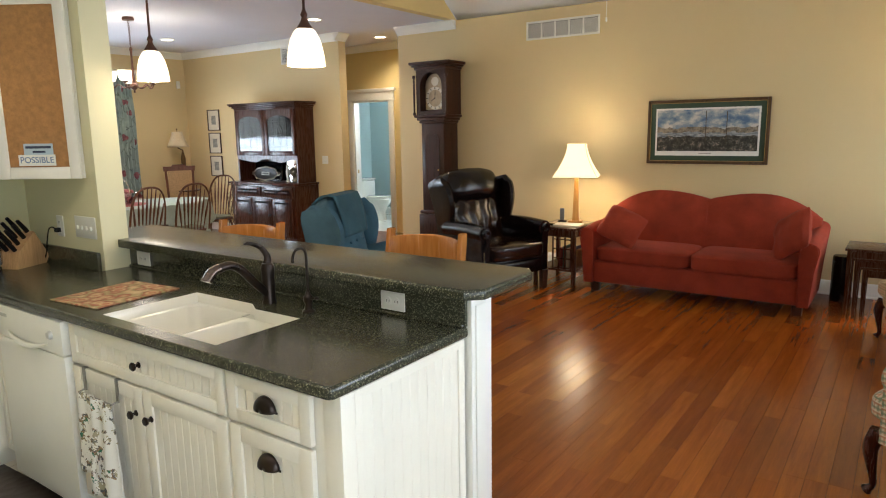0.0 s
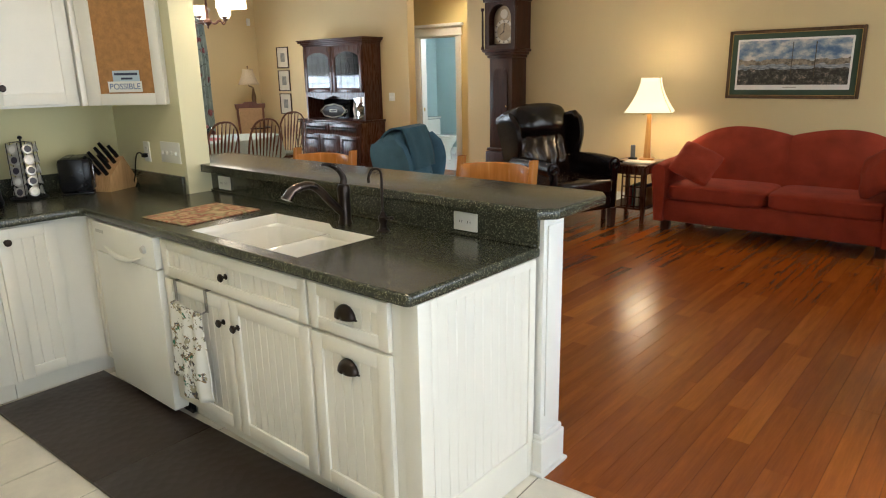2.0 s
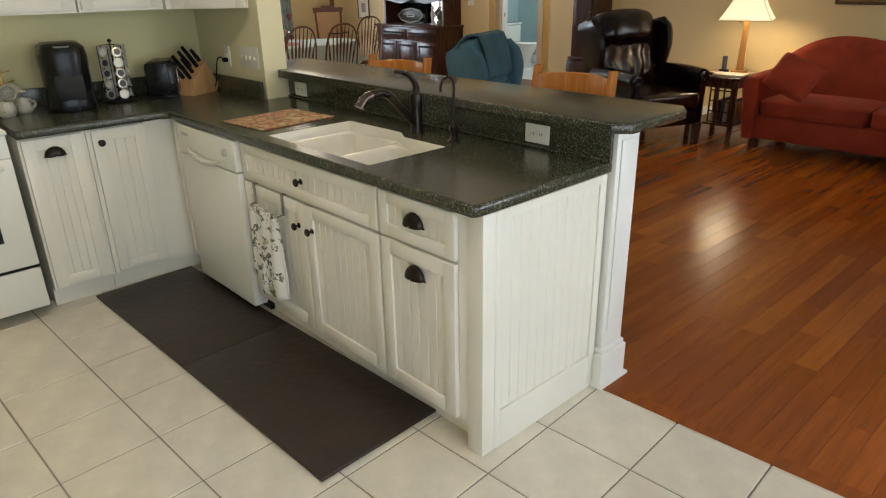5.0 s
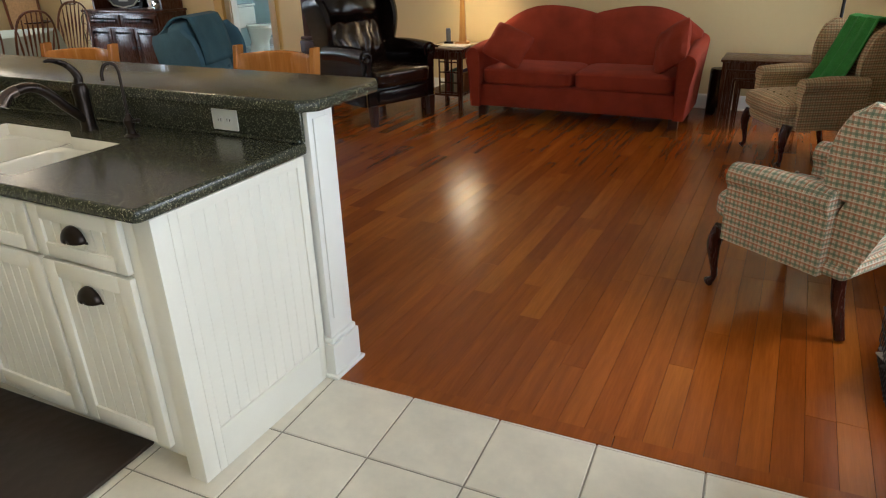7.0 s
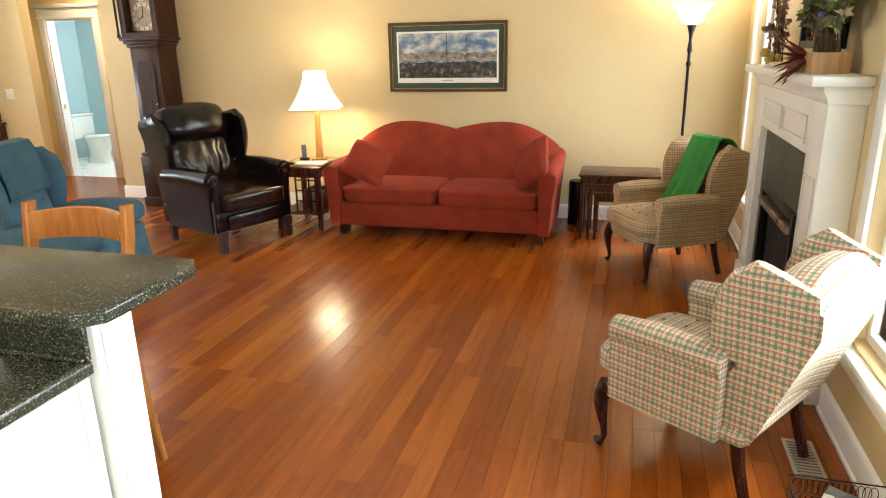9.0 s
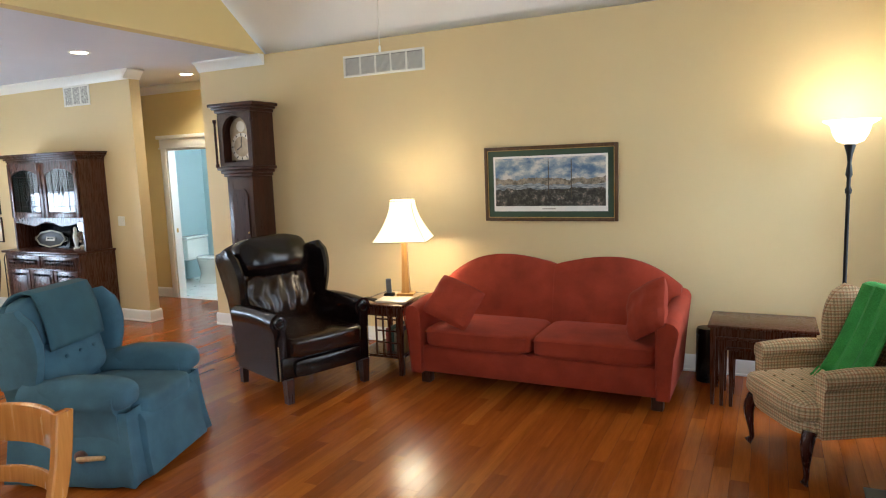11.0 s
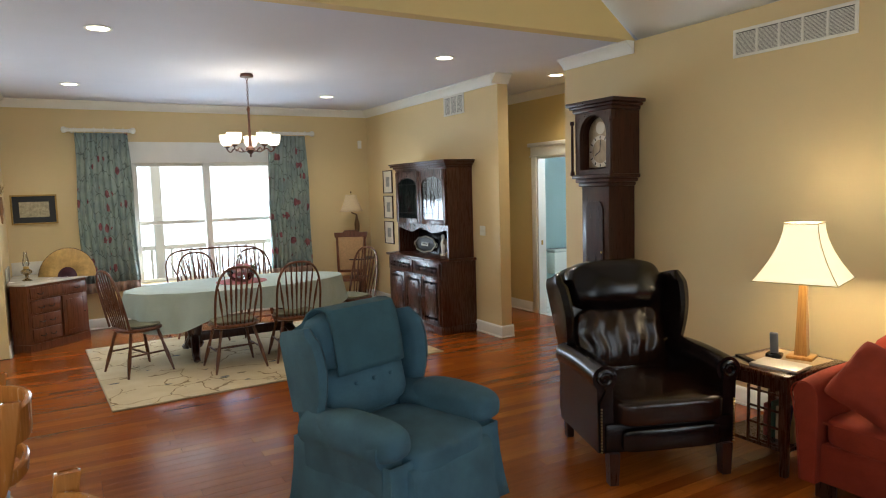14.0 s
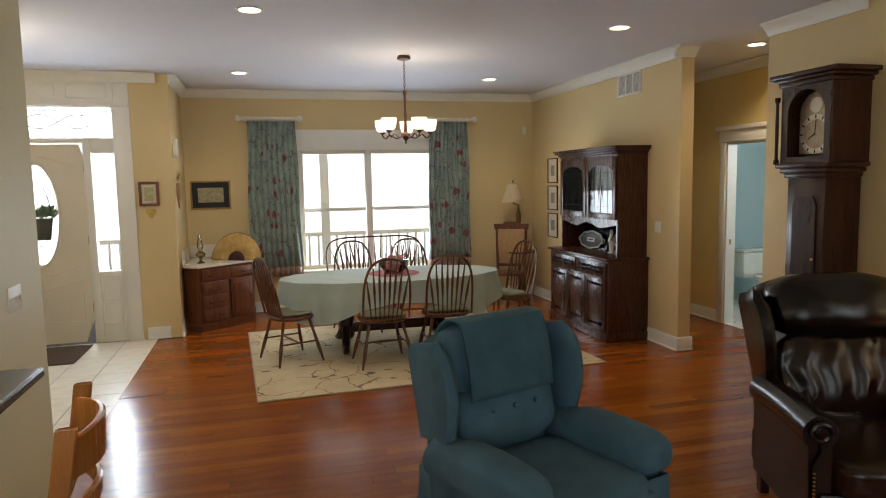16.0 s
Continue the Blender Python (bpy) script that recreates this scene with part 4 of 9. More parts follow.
mug_mat = speckle("mug_mat", (0.60, 0.56, 0.45), (0.10, 0.16, 0.10), 0.35)
m0 = mug(pose(-2.70, -0.60, 0.914, 0, 0, 40), "cream speckled stoneware mug on the counter")
copy_thing(m0, pose(-2.64, -0.69, 0.914, 0, 0, -120))
u = thing("mug_tree", pose(-2.76, -0.66, 0.914), "metal mug stand holding stoneware mugs", "mug stand")
bm = bmesh.new()
lathe(bm, [(0.06, 0), (0.06, 0.008), (0.008, 0.014), (0.006, 0.27), (0.0, 0.28)], 16)
for k in range(4):
    a = k * math.pi / 2 + 0.5
    tube(bm, [(0, 0, 0.20 - 0.06 * (k % 2)), (0.07 * math.cos(a), 0.07 * math.sin(a), 0.215 - 0.06 * (k % 2))], 0.004, 6)
part("stand", bm, brass, u)
copy_thing(m0, pose(-2.70, -0.63, 1.03, 90, 0, 60))
copy_thing(m0, pose(-2.70, -0.70, 0.975, 80, 0, 40))

# flat cloth on the counter
m, nt, b = nodes_of("quilt_mat")
v = coords(nt, (9, 9, 9))
vo = nt.nodes.new("ShaderNodeTexVoronoi")
vo.inputs["Scale"].default_value = 1.6
lk(nt, v, vo.inputs["Vector"])
col = ramp(nt, vo.outputs["Distance"], ((0.0, (0.50, 0.36, 0.18)), (0.22, (0.36, 0.08, 0.05)), (0.34, (0.55, 0.42, 0.24)), (0.5, (0.24, 0.05, 0.04)), (0.62, (0.22, 0.22, 0.10)), (0.8, (0.56, 0.44, 0.26))))
lk(nt, mixc(nt, 0.35, col, ramp(nt, noise_tex(nt, v, 2.5), ((0.35, (0.5, 0.38, 0.2)), (0.65, (0.30, 0.10, 0.06))))), b.inputs["Base Color"])
b.inputs["Roughness"].default_value = 0.95
bump(nt, b, noise_tex(nt, v, 60, 2), 0.3, 0.003)
quilt = m
bm = bmesh.new()
box(bm, -0.165, -0.20, 0, 0.165, 0.20, 0.006, bevel=0.003)
solo("drying_mat", bm, quilt, pose(-1.535, 0.205, 0.9145, 0, 0, 5), "patterned red and tan cloth mat beside the sink", "mat")

# towel over the sink door on a hook bar
u = thing("towel_bar", pose(0, 0, 0), "metal over-door towel bar on the sink cabinet", "towel bar")
bm = bmesh.new()
for x in (-1.36, -1.12):
    box(bm, x - 0.008, -0.056, 0.60, x + 0.008, -0.051, 0.692)
    box(bm, x - 0.008, -0.056, 0.689, x + 0.008, -0.028, 0.694)
tube(bm, [(-1.36, -0.056, 0.605), (-1.36, -0.08, 0.60), (-1.12, -0.08, 0.60), (-1.12, -0.056, 0.605)], 0.004, 8)
part("bar", bm, plain("bar_steel", (0.35, 0.33, 0.3), 0.35, 0.9), u)
m, nt, b = nodes_of("towel_mat")
v = coords(nt)
f = noise_tex(nt, v, 26, 4, 0.7)
f2 = noise_tex(nt, v, 20, 3)
msk = noise_tex(nt, v, 7, 2)
motif = ramp(nt, f2, ((0.40, (0.03, 0.16, 0.10)), (0.47, (0.34, 0.22, 0.12)), (0.53, (0.07, 0.08, 0.10)), (0.6, (0.40, 0.36, 0.24))))
lk(nt, mixc(nt, calc(nt, "MULTIPLY", calc(nt, "GREATER_THAN", f, 0.53), calc(nt, "GREATER_THAN", msk, 0.45)), (0.78, 0.77, 0.72), motif), b.inputs["Base Color"])
b.inputs["Roughness"].default_value = 0.95
bump(nt, b, noise_tex(nt, v, 500, 2), 0.3, 0.002)
towel_mat = m


def hanging(bm, x0, x1, ztop, zbot, y, folds, amp, taper=0.0):
    nx2, nz = 26, 18
    rings = []
    for j in range(nz + 1):
        t = j / nz
        row = []
        for i in range(nx2 + 1):
            s = i / nx2
            xm = (x0 + x1) / 2 + (s - 0.5) * (x1 - x0) * (1 - taper * (1 - t) + 0.04 * math.sin(5 * t + 3))
            yy = y - amp * (0.35 + 0.65 * t) * (0.5 + 0.5 * math.sin(folds * 2 * math.pi * s + 1.3 * math.sin(2.1 * t))) - 0.006 * noise.noise(Vector((s * 4, t * 4, x0 * 7)))
            row.append((xm, yy, ztop + (zbot - ztop) * t - 0.012 * math.sin(3.1 * s * folds) * t))
        rings.append(row)
    ring_mesh(bm, rings, False, False)


def cloth(name, bm, material, m, label, category, thick=0.004):
    ob = solo(name, bm, material, m, label, category)
    md = ob.modifiers.new("thick", "SOLIDIFY")
    md.thickness = thick
    md.offset = 0
    return ob


u = thing("dish_towel", pose(0, 0, 0), "white printed dish towel folded over the bar", "towel")
for nm, a in (("front_fold", (-1.27, -1.085, 0.607, 0.21, -0.088, 1.6, 0.03, 0.25)), ("back_fold", (-1.36, -1.22, 0.607, 0.28, -0.083, 1.2, 0.022, 0.1))):
    bm = bmesh.new()
    hanging(bm, *a)
    ob = part(nm, bm, towel_mat, u)
    md = ob.modifiers.new("thick", "SOLIDIFY")
    md.thickness = 0.005

# anti-fatigue floor mat
m, nt, b = nodes_of("rubber_mat")
v = coords(nt)
wv = nt.nodes.new("ShaderNodeTexVoronoi")
wv.inputs["Scale"].default_value = 22
lk(nt, v, wv.inputs["Vector"])
n1 = noise_tex(nt, v, 4, 4)
lk(nt, ramp(nt, n1, ((0.3, (0.022, 0.013, 0.009)), (0.7, (0.036, 0.022, 0.015)))), b.inputs["Base Color"])
b.inputs["Roughness"].default_value = 0.42
bump(nt, b, wv.outputs["Distance"], 0.5, 0.004)
for mx in (-1.768, -0.767):
    bm = bmesh.new()
    slab(bm, [(-0.499, -0.262), (0.499, -0.262), (0.499, 0.262), (-0.499, 0.262)], 0.001, 0.017, 0.006)
    solo("floor_mat", bm, m, pose(-0.268, 0, 0, 0, 0, 2.4) @ pose(mx + 0.268, -0.234, 0), "dark brown rubber anti-fatigue mat on the tiles", "mat", "mats before the sink")

# pendants over the bar
def pendant(m):
    u = thing("pendant_lamp", m, "bronze pendant lamp with a glowing cream glass bell", "pendant lamp", "pendants over the bar")
    bm = bmesh.new()
    lathe(bm, [(0.082, 0.0), (0.080, 0.03), (0.074, 0.07), (0.063, 0.11), (0.046, 0.143), (0.028, 0.158), (0.025, 0.155), (0.043, 0.139), (0.060, 0.107), (0.071, 0.067), (0.077, 0.03), (0.079, 0.0)], 28, cap=False)
    part("shade", bm, pend_glass, u, "cream glass bell shade, lit")
    bm = bmesh.new()
    lathe(bm, [(0.036, 0.145), (0.034, 0.158), (0.024, 0.172), (0.014, 0.19), (0.011, 0.20), (0.016, 0.212), (0.010, 0.225), (0.006, 0.235), (0.006, 0.30)], 18)
    part("socket_cap", bm, bronze_red, u)
    bm = bmesh.new()
    tube(bm, [(0, 0, 0.29), (0, 0, ZC - m.translation.z - 0.02)], 0.006, 10)
    part("rod", bm, bronze_red, u)
    bm = bmesh.new()
    lathe(bm, [(0.06, -0.03), (0.06, -0.012), (0.045, 0.0)], 20, (0, 0, ZC - m.translation.z))
    part("canopy", bm, bronze_red, u)
    bm = bmesh.new()
    lathe(bm, [(0.0, 0.03), (0.018, 0.045), (0.022, 0.07), (0.015, 0.10), (0.01, 0.12)], 12)
    part("bulb", bm, bulb_glow, u)
    return u


pend_glass = glow("pend_glass", (1.0, 0.84, 0.58), 1.6)
bulb_glow = glow("bulb_glow", (1.0, 0.82, 0.5), 18)
PEND = [(-0.905, 0.80), (-2.06, 0.80)]
for px, py in PEND:
    pendant(pose(px, py, 1.885))
    point_light("pendant_bulb", (px, py, 1.86), 9, WARM, 0.05)

# ---- living room ----
sofa_red = fabric("sofa_red", (0.285, 0.038, 0.017), 0.85, 0.4)
leather = plain("leather", (0.005, 0.0027, 0.0024), 0.18, var=0.35, scale=9, bs=0.3, bscale=110, coat=0.0, spec=0.42)
leather_seat = plain("leather_seat", (0.016, 0.0058, 0.0029), 0.17, var=0.4, scale=7, bs=0.3, bscale=130, coat=0.0, spec=0.45)
blue_fab = fabric("blue_fab", (0.066, 0.138, 0.186), 0.9, 0.5, var=0.2)
plaid_a = plaid("plaid_a", (0.64, 0.54, 0.39), ((0.0, 0.24, (0.13, 0.21, 0.14)), (0.5, 0.22, (0.46, 0.17, 0.08)), (0.30, 0.12, (0.80, 0.73, 0.58))), 25.0, 0.68)
plaid_b = plaid("plaid_b", (0.62, 0.46, 0.26), ((0.0, 0.25, (0.20, 0.16, 0.08)), (0.5, 0.22, (0.34, 0.13, 0.05)), (0.3, 0.10, (0.70, 0.60, 0.40))), 27.0)


def sofa():
    u = thing("sofa", pose(-0.322, 5.29, 0), "red camelback two-seat sofa with rolled arms", "sofa")
    part("seat_base", boxes((-0.93, -0.425, 0.095, 0.93, 0.34, 0.31), bevel=0.02), sofa_red, u)
    for x0, x1 in ((-0.915, -0.004), (0.004, 0.915)):
        bm = bmesh.new()
        puff(bm, x0, -0.45, 0.308, x1, 0.20, 0.462, 12, 0.22, 8.0, 0.006, seed=x0)
        c = part("seat_cushion", bm, sofa_red, u)
        bm = bmesh.new()
        tube(bm, [(x0 + 0.02, -0.447, 0.437), (x1 - 0.02, -0.447, 0.437)], 0.005, 6)
        tube(bm, [(x0 + 0.02, -0.447, 0.322), (x1 - 0.02, -0.447, 0.322)], 0.005, 6)
        part("piping", bm, sofa_red, c)
    # camel back as stations along x
    bm = bmesh.new()
    rings = []
    for i in range(41):
        x = -1.0 + 2.0 * i / 40
        a = abs(x)
        top = 0.905 + 0.068 * math.sin(math.pi * min(1, a / 0.92)) ** 1.0 * (1 if a < 0.46 else 1)
        if a > 0.46:
            top = 0.973 - 0.21 * ((a - 0.46) / 0.54) ** 2.2
        if a < 0.03:
            top -= 0.006
        bulge = 0.02 * math.sin(math.pi * min(1, a / 0.95))
        ring = []
        for yy, zz in ((0.13 - bulge, 0.30), (0.16 - bulge, 0.55), (0.205 - bulge, top - 0.08), (0.225, top - 0.03), (0.265, top), (0.32, top - 0.005), (0.355, top - 0.04), (0.37, 0.6), (0.37, 0.14)):
            ring.append((x, yy, zz))
        rings.append(ring)
    ring_mesh(bm, rings)
    part("backrest", bm, sofa_red, u)
    bm = bmesh.new()
    tube(bm, [(0, 0.125, 0.46), (0, 0.148, 0.6), (0, 0.19, 0.80), (0, 0.222, 0.872), (0, 0.265, 0.906)], 0.004, 6)
    part("back_seam", bm, sofa_red, u)
    for s in (-1, 1):
        bm = bmesh.new()
        rings = []
        prof = [(s * (0.990 + 0.075 * math.cos(math.pi * k / 14) * (1.0 if k < 7 else 0.92)), 0.068 * math.sin(math.pi * k / 14)) for k in range(15)]
        for j in range(17):
            t = j / 16
            y = -0.462 + 0.80 * t
            top = 0.572 + 0.035 * math.sin(math.pi * min(1, t * 1.1)) + 0.10 * max(0, (t - 0.5) / 0.5) ** 1.6
            k = 0.90 if j == 0 else 1.0
            ring = [(s * 0.985 + (x - s * 0.985) * k, y, top + z * k) for x, z in prof]
            ring += [(s * 0.918, y, 0.42), (s * 0.925, y, 0.095), (s * 1.01, y, 0.095), (s * 1.035, y, 0.40)]
            rings.append(ring)
        ring_mesh(bm, rings)
        a = part("arm", bm, sofa_red, u)
        bm = bmesh.new()
        tube(bm, [(s * 1.008, -0.466, 0.10), (s * 1.032, -0.466, 0.40)] + [(x, -0.466, 0.572 + z) for x, z in prof] + [(s * 0.918, -0.466, 0.42), (s * 0.926, -0.466, 0.10)], 0.005, 6)
        part("piping", bm, sofa_red, a)
    for x, y in ((-0.92, -0.36), (0.92, -0.36), (-0.92, 0.30), (0.92, 0.30)):
        bm = bmesh.new()
        box(bm, x - 0.04, y - 0.04, 0, x + 0.04, y + 0.04, 0.098, bevel=0.006)
        part("leg", bm, walnut, u, "dark wooden block leg")
    for ob in u.children_recursive:
        for v in ob.data.vertices:
            v.co.x *= 0.982


sofa()


def throw_pillow(m, label):
    bm = bmesh.new()
    n = 20
    vs = {}
    for side in (1, -1):
        for i in range(n + 1):
            for j in range(n + 1):
                p, q = 2 * i / n - 1, 2 * j / n - 1
                edge = i in (0, n) or j in (0, n)
                if edge and side == -1:
                    vs[(side, i, j)] = vs[(1, i, j)]
                    continue
                h = 0.095 * ((1 - p * p) * (1 - q * q)) ** 0.42
                pull = 1 - 0.05 * (1 - abs(p * q)) * max(abs(p), abs(q)) ** 3 - 0.075 * abs(p * q) ** 5
                w = 0.012 * noise.noise(Vector((p * 2.5, q * 2.5, side + m.translation.x * 5)))
                vs[(side, i, j)] = bm.verts.new((0.22 * p * pull, side * (h + w if not edge else 0.0), 0.22 * q * pull))
    for side in (1, -1):
        for i in range(n):
            for j in range(n):
                f = [vs[(side, i, j)], vs[(side, i + 1, j)], vs[(side, i + 1, j + 1)], vs[(side, i, j + 1)]]
                bm.faces.new(f if side == -1 else list(reversed(f)))
    return solo("throw_pillow", bm, sofa_red, m, label, "pillow", "pillows on the sofa")


throw_pillow(pose(-1.00, 5.00, 0.655, -44, 24, 8) @ Matrix.Scale(0.90, 4), "red square pillow leaning in the sofa corner")
throw_pillow(pose(0.49, 5.02, 0.685, -26, -30, -38) @ Matrix.Scale(0.92, 4), "red square pillow leaning on the sofa arm")


def rail_arm(u, s, W, D, arm_h, seat_z, material, r, name="arm", back=0.28, flare=0.0, low=0.17):
    """A rolled arm with its side panel."""
    bm = bmesh.new()
    rings = []
    for j in range(11):
        t = j / 10
        y = -D / 2 + 0.09 + (D / 2 - 0.09 + back) * t
        top = arm_h + 0.015 * math.sin(math.pi * t)
        cx = s * (W / 2 - r)
        ring = []
        for k in range(15):
            a = -0.55 * math.pi / 2 + (math.pi + 0.55 * math.pi) * k / 14
            ring.append((cx + s * r * math.cos(a), y, top - r + r * math.sin(a)))
        ring += [(cx - s * r * 0.55, y, low), (cx + s * r * 0.55, y, low)]
        rings.append(ring)
    ring_mesh(bm, rings)
    return part(name, bm, material, u)


def wing_chair(name, m, W, D, H, seat_z, arm_h, arm_r, mat_body, mat_seat, label, low=0.17, rake=13, wing_fwd=0.20, n_crown=0.0, back_wide=0.0, wing_drop=0.05, flare=0.0):
    u = thing(name, m, label, "armchair")
    inner = W / 2 - arm_r * 1.75
    part("seat_base", boxes((-W / 2 + arm_r * 0.9, -D / 2 + 0.06, low, W / 2 - arm_r * 0.9, D / 2 - 0.10, seat_z - 0.13), bevel=0.02), mat_body, u)
    bm = bmesh.new()
    puff(bm, -inner - 0.01, -D / 2, seat_z - 0.15, inner + 0.01, D / 2 - 0.25, seat_z + 0.015, 10, 0.18, 7.0, 0.012)
    part("seat_cushion", bm, mat_seat, u)
    # back, leaning
    yb = D / 2 - 0.27
    lean = pose(0, yb, seat_z - 0.1, -rake)
    hb = (H - seat_z + 0.1) / math.cos(radians(rake))
    bm = bmesh.new()
    rings = []
    wb = inner + 0.03 + back_wide
    for i in range(19):
        x = -wb + 2 * wb * i / 18
        a = abs(x) / wb
        top = hb - 0.07 * a ** 2.5 - n_crown * (1 - math.cos(math.pi * a)) / 2
        ring = []
        prof = ((0.0, 0.0), (-0.035, 0.12), (-0.02, 0.3), (0.0, top * 0.55), (-0.02, top * 0.72), (-0.045, top * 0.86), (0.0, top - 0.03), (0.06, top), (0.12, top - 0.02), (0.15, top - 0.09), (0.15, 0.0))
        for y, z in prof:
            ring.append(tuple(lean @ Vector((x, y + 0.045 * a ** 3, z))))
        rings.append(ring)
    ring_mesh(bm, rings)
    back = part("backrest", bm, mat_seat, u)
    # wings: swept panels beside the back
    for s in (-1, 1):
        bm = bmesh.new()
        rings = []
        zt = hb - wing_drop
        for k in range(13):
            t = k / 12
            z = arm_h - seat_z + 0.10 - 0.02 + (zt - (arm_h - seat_z + 0.08)) * t
            fwd = wing_fwd * (0.30 + 0.85 * math.sin(math.pi * min(1.0, 0.12 + 0.62 * t)) ** 1.2) * (1 - 0.12 * t)
            if t > 0.9:
                fwd *= 0.86
            xo = s * (W / 2 - 0.035 + flare * t - 0.03 * (1 - t))
            xi = s * (W / 2 - 0.105 + flare * 0.8 * t - 0.02 * (1 - t))
            th = 0.045
            ring = [(xi, 0.14, z), (xi - s * 0.005, 0.0, z), (xi + s * 0.005, -fwd * 0.8, z), (xi + s * 0.02, -fwd - 0.015, z), ((xi + xo) / 2 + s * 0.01, -fwd - 0.03, z), (xo + s * 0.012, -fwd - 0.012, z), (xo + s * 0.014, -fwd * 0.7, z), (xo, 0.0, z), (xo - s * 0.02, 0.15, z)]
            if k == 12:
                cxm = (xi + xo) / 2
                ring = [(cxm + (p[0] - cxm) * 0.6, p[1] * 0.85, z + 0.012) for p in ring]
            rings.append([tuple(lean @ Vector(p)) for p in ring])
        ring_mesh(bm, rings)
        part("wing", bm, mat_body, u)
        rail_arm(u, s, W, D, arm_h, seat_z, mat_body, arm_r, low=low, back=D * 0.24)
    return u, lean, hb


def leg_block(u, x, y, h, w, material, taper=0.8):
    bm = bmesh.new()
    ring_mesh(bm, [[(x + a * w * k, y + q * w * k, z) for a, q in ((-1, -1), (1, -1), (1, 1), (-1, 1))] for z, k in ((0, taper), (h, 1.0))])
    part("leg", bm, material, u, "dark wooden leg")


# brown leather recliner
u, lean, hb = wing_chair("leather_recliner", pose(-2.235, 4.565, 0, 0, 0, 69.5), 0.92, 0.88, 1.20, 0.485, 0.69, 0.075, leather, leather_seat, "dark brown leather wing recliner with nailhead arms", low=0.18, rake=14, wing_fwd=0.155, wing_drop=0.115, flare=0.02)
for s in (-1, 1):
    leg_block(u, s * 0.35, -0.37, 0.19, 0.032, walnut)
    leg_block(u, s * 0.33, 0.31, 0.19, 0.028, walnut)
    bm = bmesh.new()
    prism(bm, [(s * 0.34, 0.18), (s * 0.415, 0.18), (s * 0.42, 0.47), (s * 0.385, 0.54), (s * 0.40, 0.615), (s * 0.36, 0.645), (s * 0.34, 0.54)], -0.362, -0.34, "y")
    a = part("arm_front", bm, leather, u)
    bm = bmesh.new()
    for k in range(15):
        lathe(bm, [(0.0, 0.004), (0.006, 0.0), (0.006, -0.004)], 6, (s * 0.412, -0.364, 0.19 + 0.018 * k))
    part("nailheads", bm, brass, a, "row of brass nailheads")
    bm = bmesh.new()
    rings = []
    pts = []
    for k in range(30):
        q = 2 * math.pi * 1.6 * k / 29
        pts.append((s * 0.385 + 0.05 * (1 - k / 40) * math.cos(q), -0.355, 0.615 + 0.05 * (1 - k / 40) * math.sin(q)))
    tube(bm, pts, 0.012, 7)
    part("scroll", bm, leather, a)
bm = bmesh.new()
puff(bm, -0.30, -0.415, 0.19, 0.30, -0.36, 0.325, 8, 0.5, 7.0)
part("footrest", bm, leather, u)
bm = bmesh.new()
puff(bm, -0.335, -0.12, hb * 0.58, 0.335, 0.12, hb + 0.0, 14, 0.4, 3.2, 0.03, m=lean)
part("head_pillow", bm, leather, u)
bm = bmesh.new()
puff(bm, -0.31, -0.07, 0.12, 0.31, 0.04, hb * 0.64, 30, 0.35, 3.6, 0.04)
for v in bm.verts:
    if v.co.y < 0:
        q = (v.co.z - 0.12) / (hb * 0.52)
        fold = math.sin(v.co.x * 46 + 2.5 * noise.noise(Vector((v.co.x * 6, 0, v.co.z * 7)))) * max(0.0, math.sin(math.pi * min(1, max(0, q)))) ** 0.7
        v.co.y += 0.011 * fold * (0.4 + 0.9 * noise.noise(Vector((v.co.x * 5, 3.0, v.co.z * 4))) + 0.4)
bmesh.ops.transform(bm, matrix=lean, verts=bm.verts[:])
part("lumbar_cushion", bm, leather_seat, u)
# the recliner is deeper than it is wide
for ob in u.children_recursive:
    for v in ob.data.vertices:
        v.co.y *= 1.12

# blue recliner
u, lean, hb = wing_chair("fabric_recliner", pose(-2.45, 2.93, 0, 0, 0, 109), 0.86, 0.88, 1.07, 0.47, 0.60, 0.098, blue_fab, blue_fab, "worn blue upholstered wing recliner with skirt", low=0.15, rake=12, wing_fwd=0.15, wing_drop=0.085, flare=-0.02)
bm = bmesh.new()
rings = []
prof = [(-0.385, -0.40), (0.385, -0.40), (0.385, 0.31), (-0.385, 0.31)]
loop = []
for (xa, ya), (xb2, yb2) in zip(prof, prof[1:] + prof[:1]):
    for k in range(24):
        loop.append((xa + (xb2 - xa) * k / 24, ya + (yb2 - ya) * k / 24))
for z, g in ((0.44, 0.0), (0.36, 0.006), (0.26, 0.022), (0.14, 0.055), (0.022, 0.10)):
    ring = []
    for i, (x, y) in enumerate(loop):
        near = min(i % 24, 24 - i % 24)
        pleat = 0.022 * max(0.0, 1 - abs(near - 2) / 2) * g * 10
        ring.append((x * (1 + g) - math.copysign(pleat, x) * 0.7 + 0.003 * math.sin(i * 0.9) * g * 10, y * (1 + g * 1.1) - math.copysign(pleat, y) * 0.7 + 0.003 * math.cos(i * 0.8) * g * 10, z))
    rings.append(ring)
ring_mesh(bm, rings, True, False)
ob = part("skirt", bm, blue_fab, u)
ob.modifiers.new("thick", "SOLIDIFY").thickness = 0.006
part("mechanism", boxes((-0.33, -0.30, 0.0, 0.33, 0.25, 0.17)), black_plastic, u)
bm = bmesh.new()
ring_mesh(bm, [[(x * k, y, z) for x, y in ((-0.29, -0.445 - o), (0.29, -0.445 - o), (0.29, -0.36), (-0.29, -0.36))] for z, k, o in ((0.035, 1.04, 0.035), (0.16, 1.01, 0.012), (0.36, 0.99, 0.0), (0.40, 0.97, -0.03))])
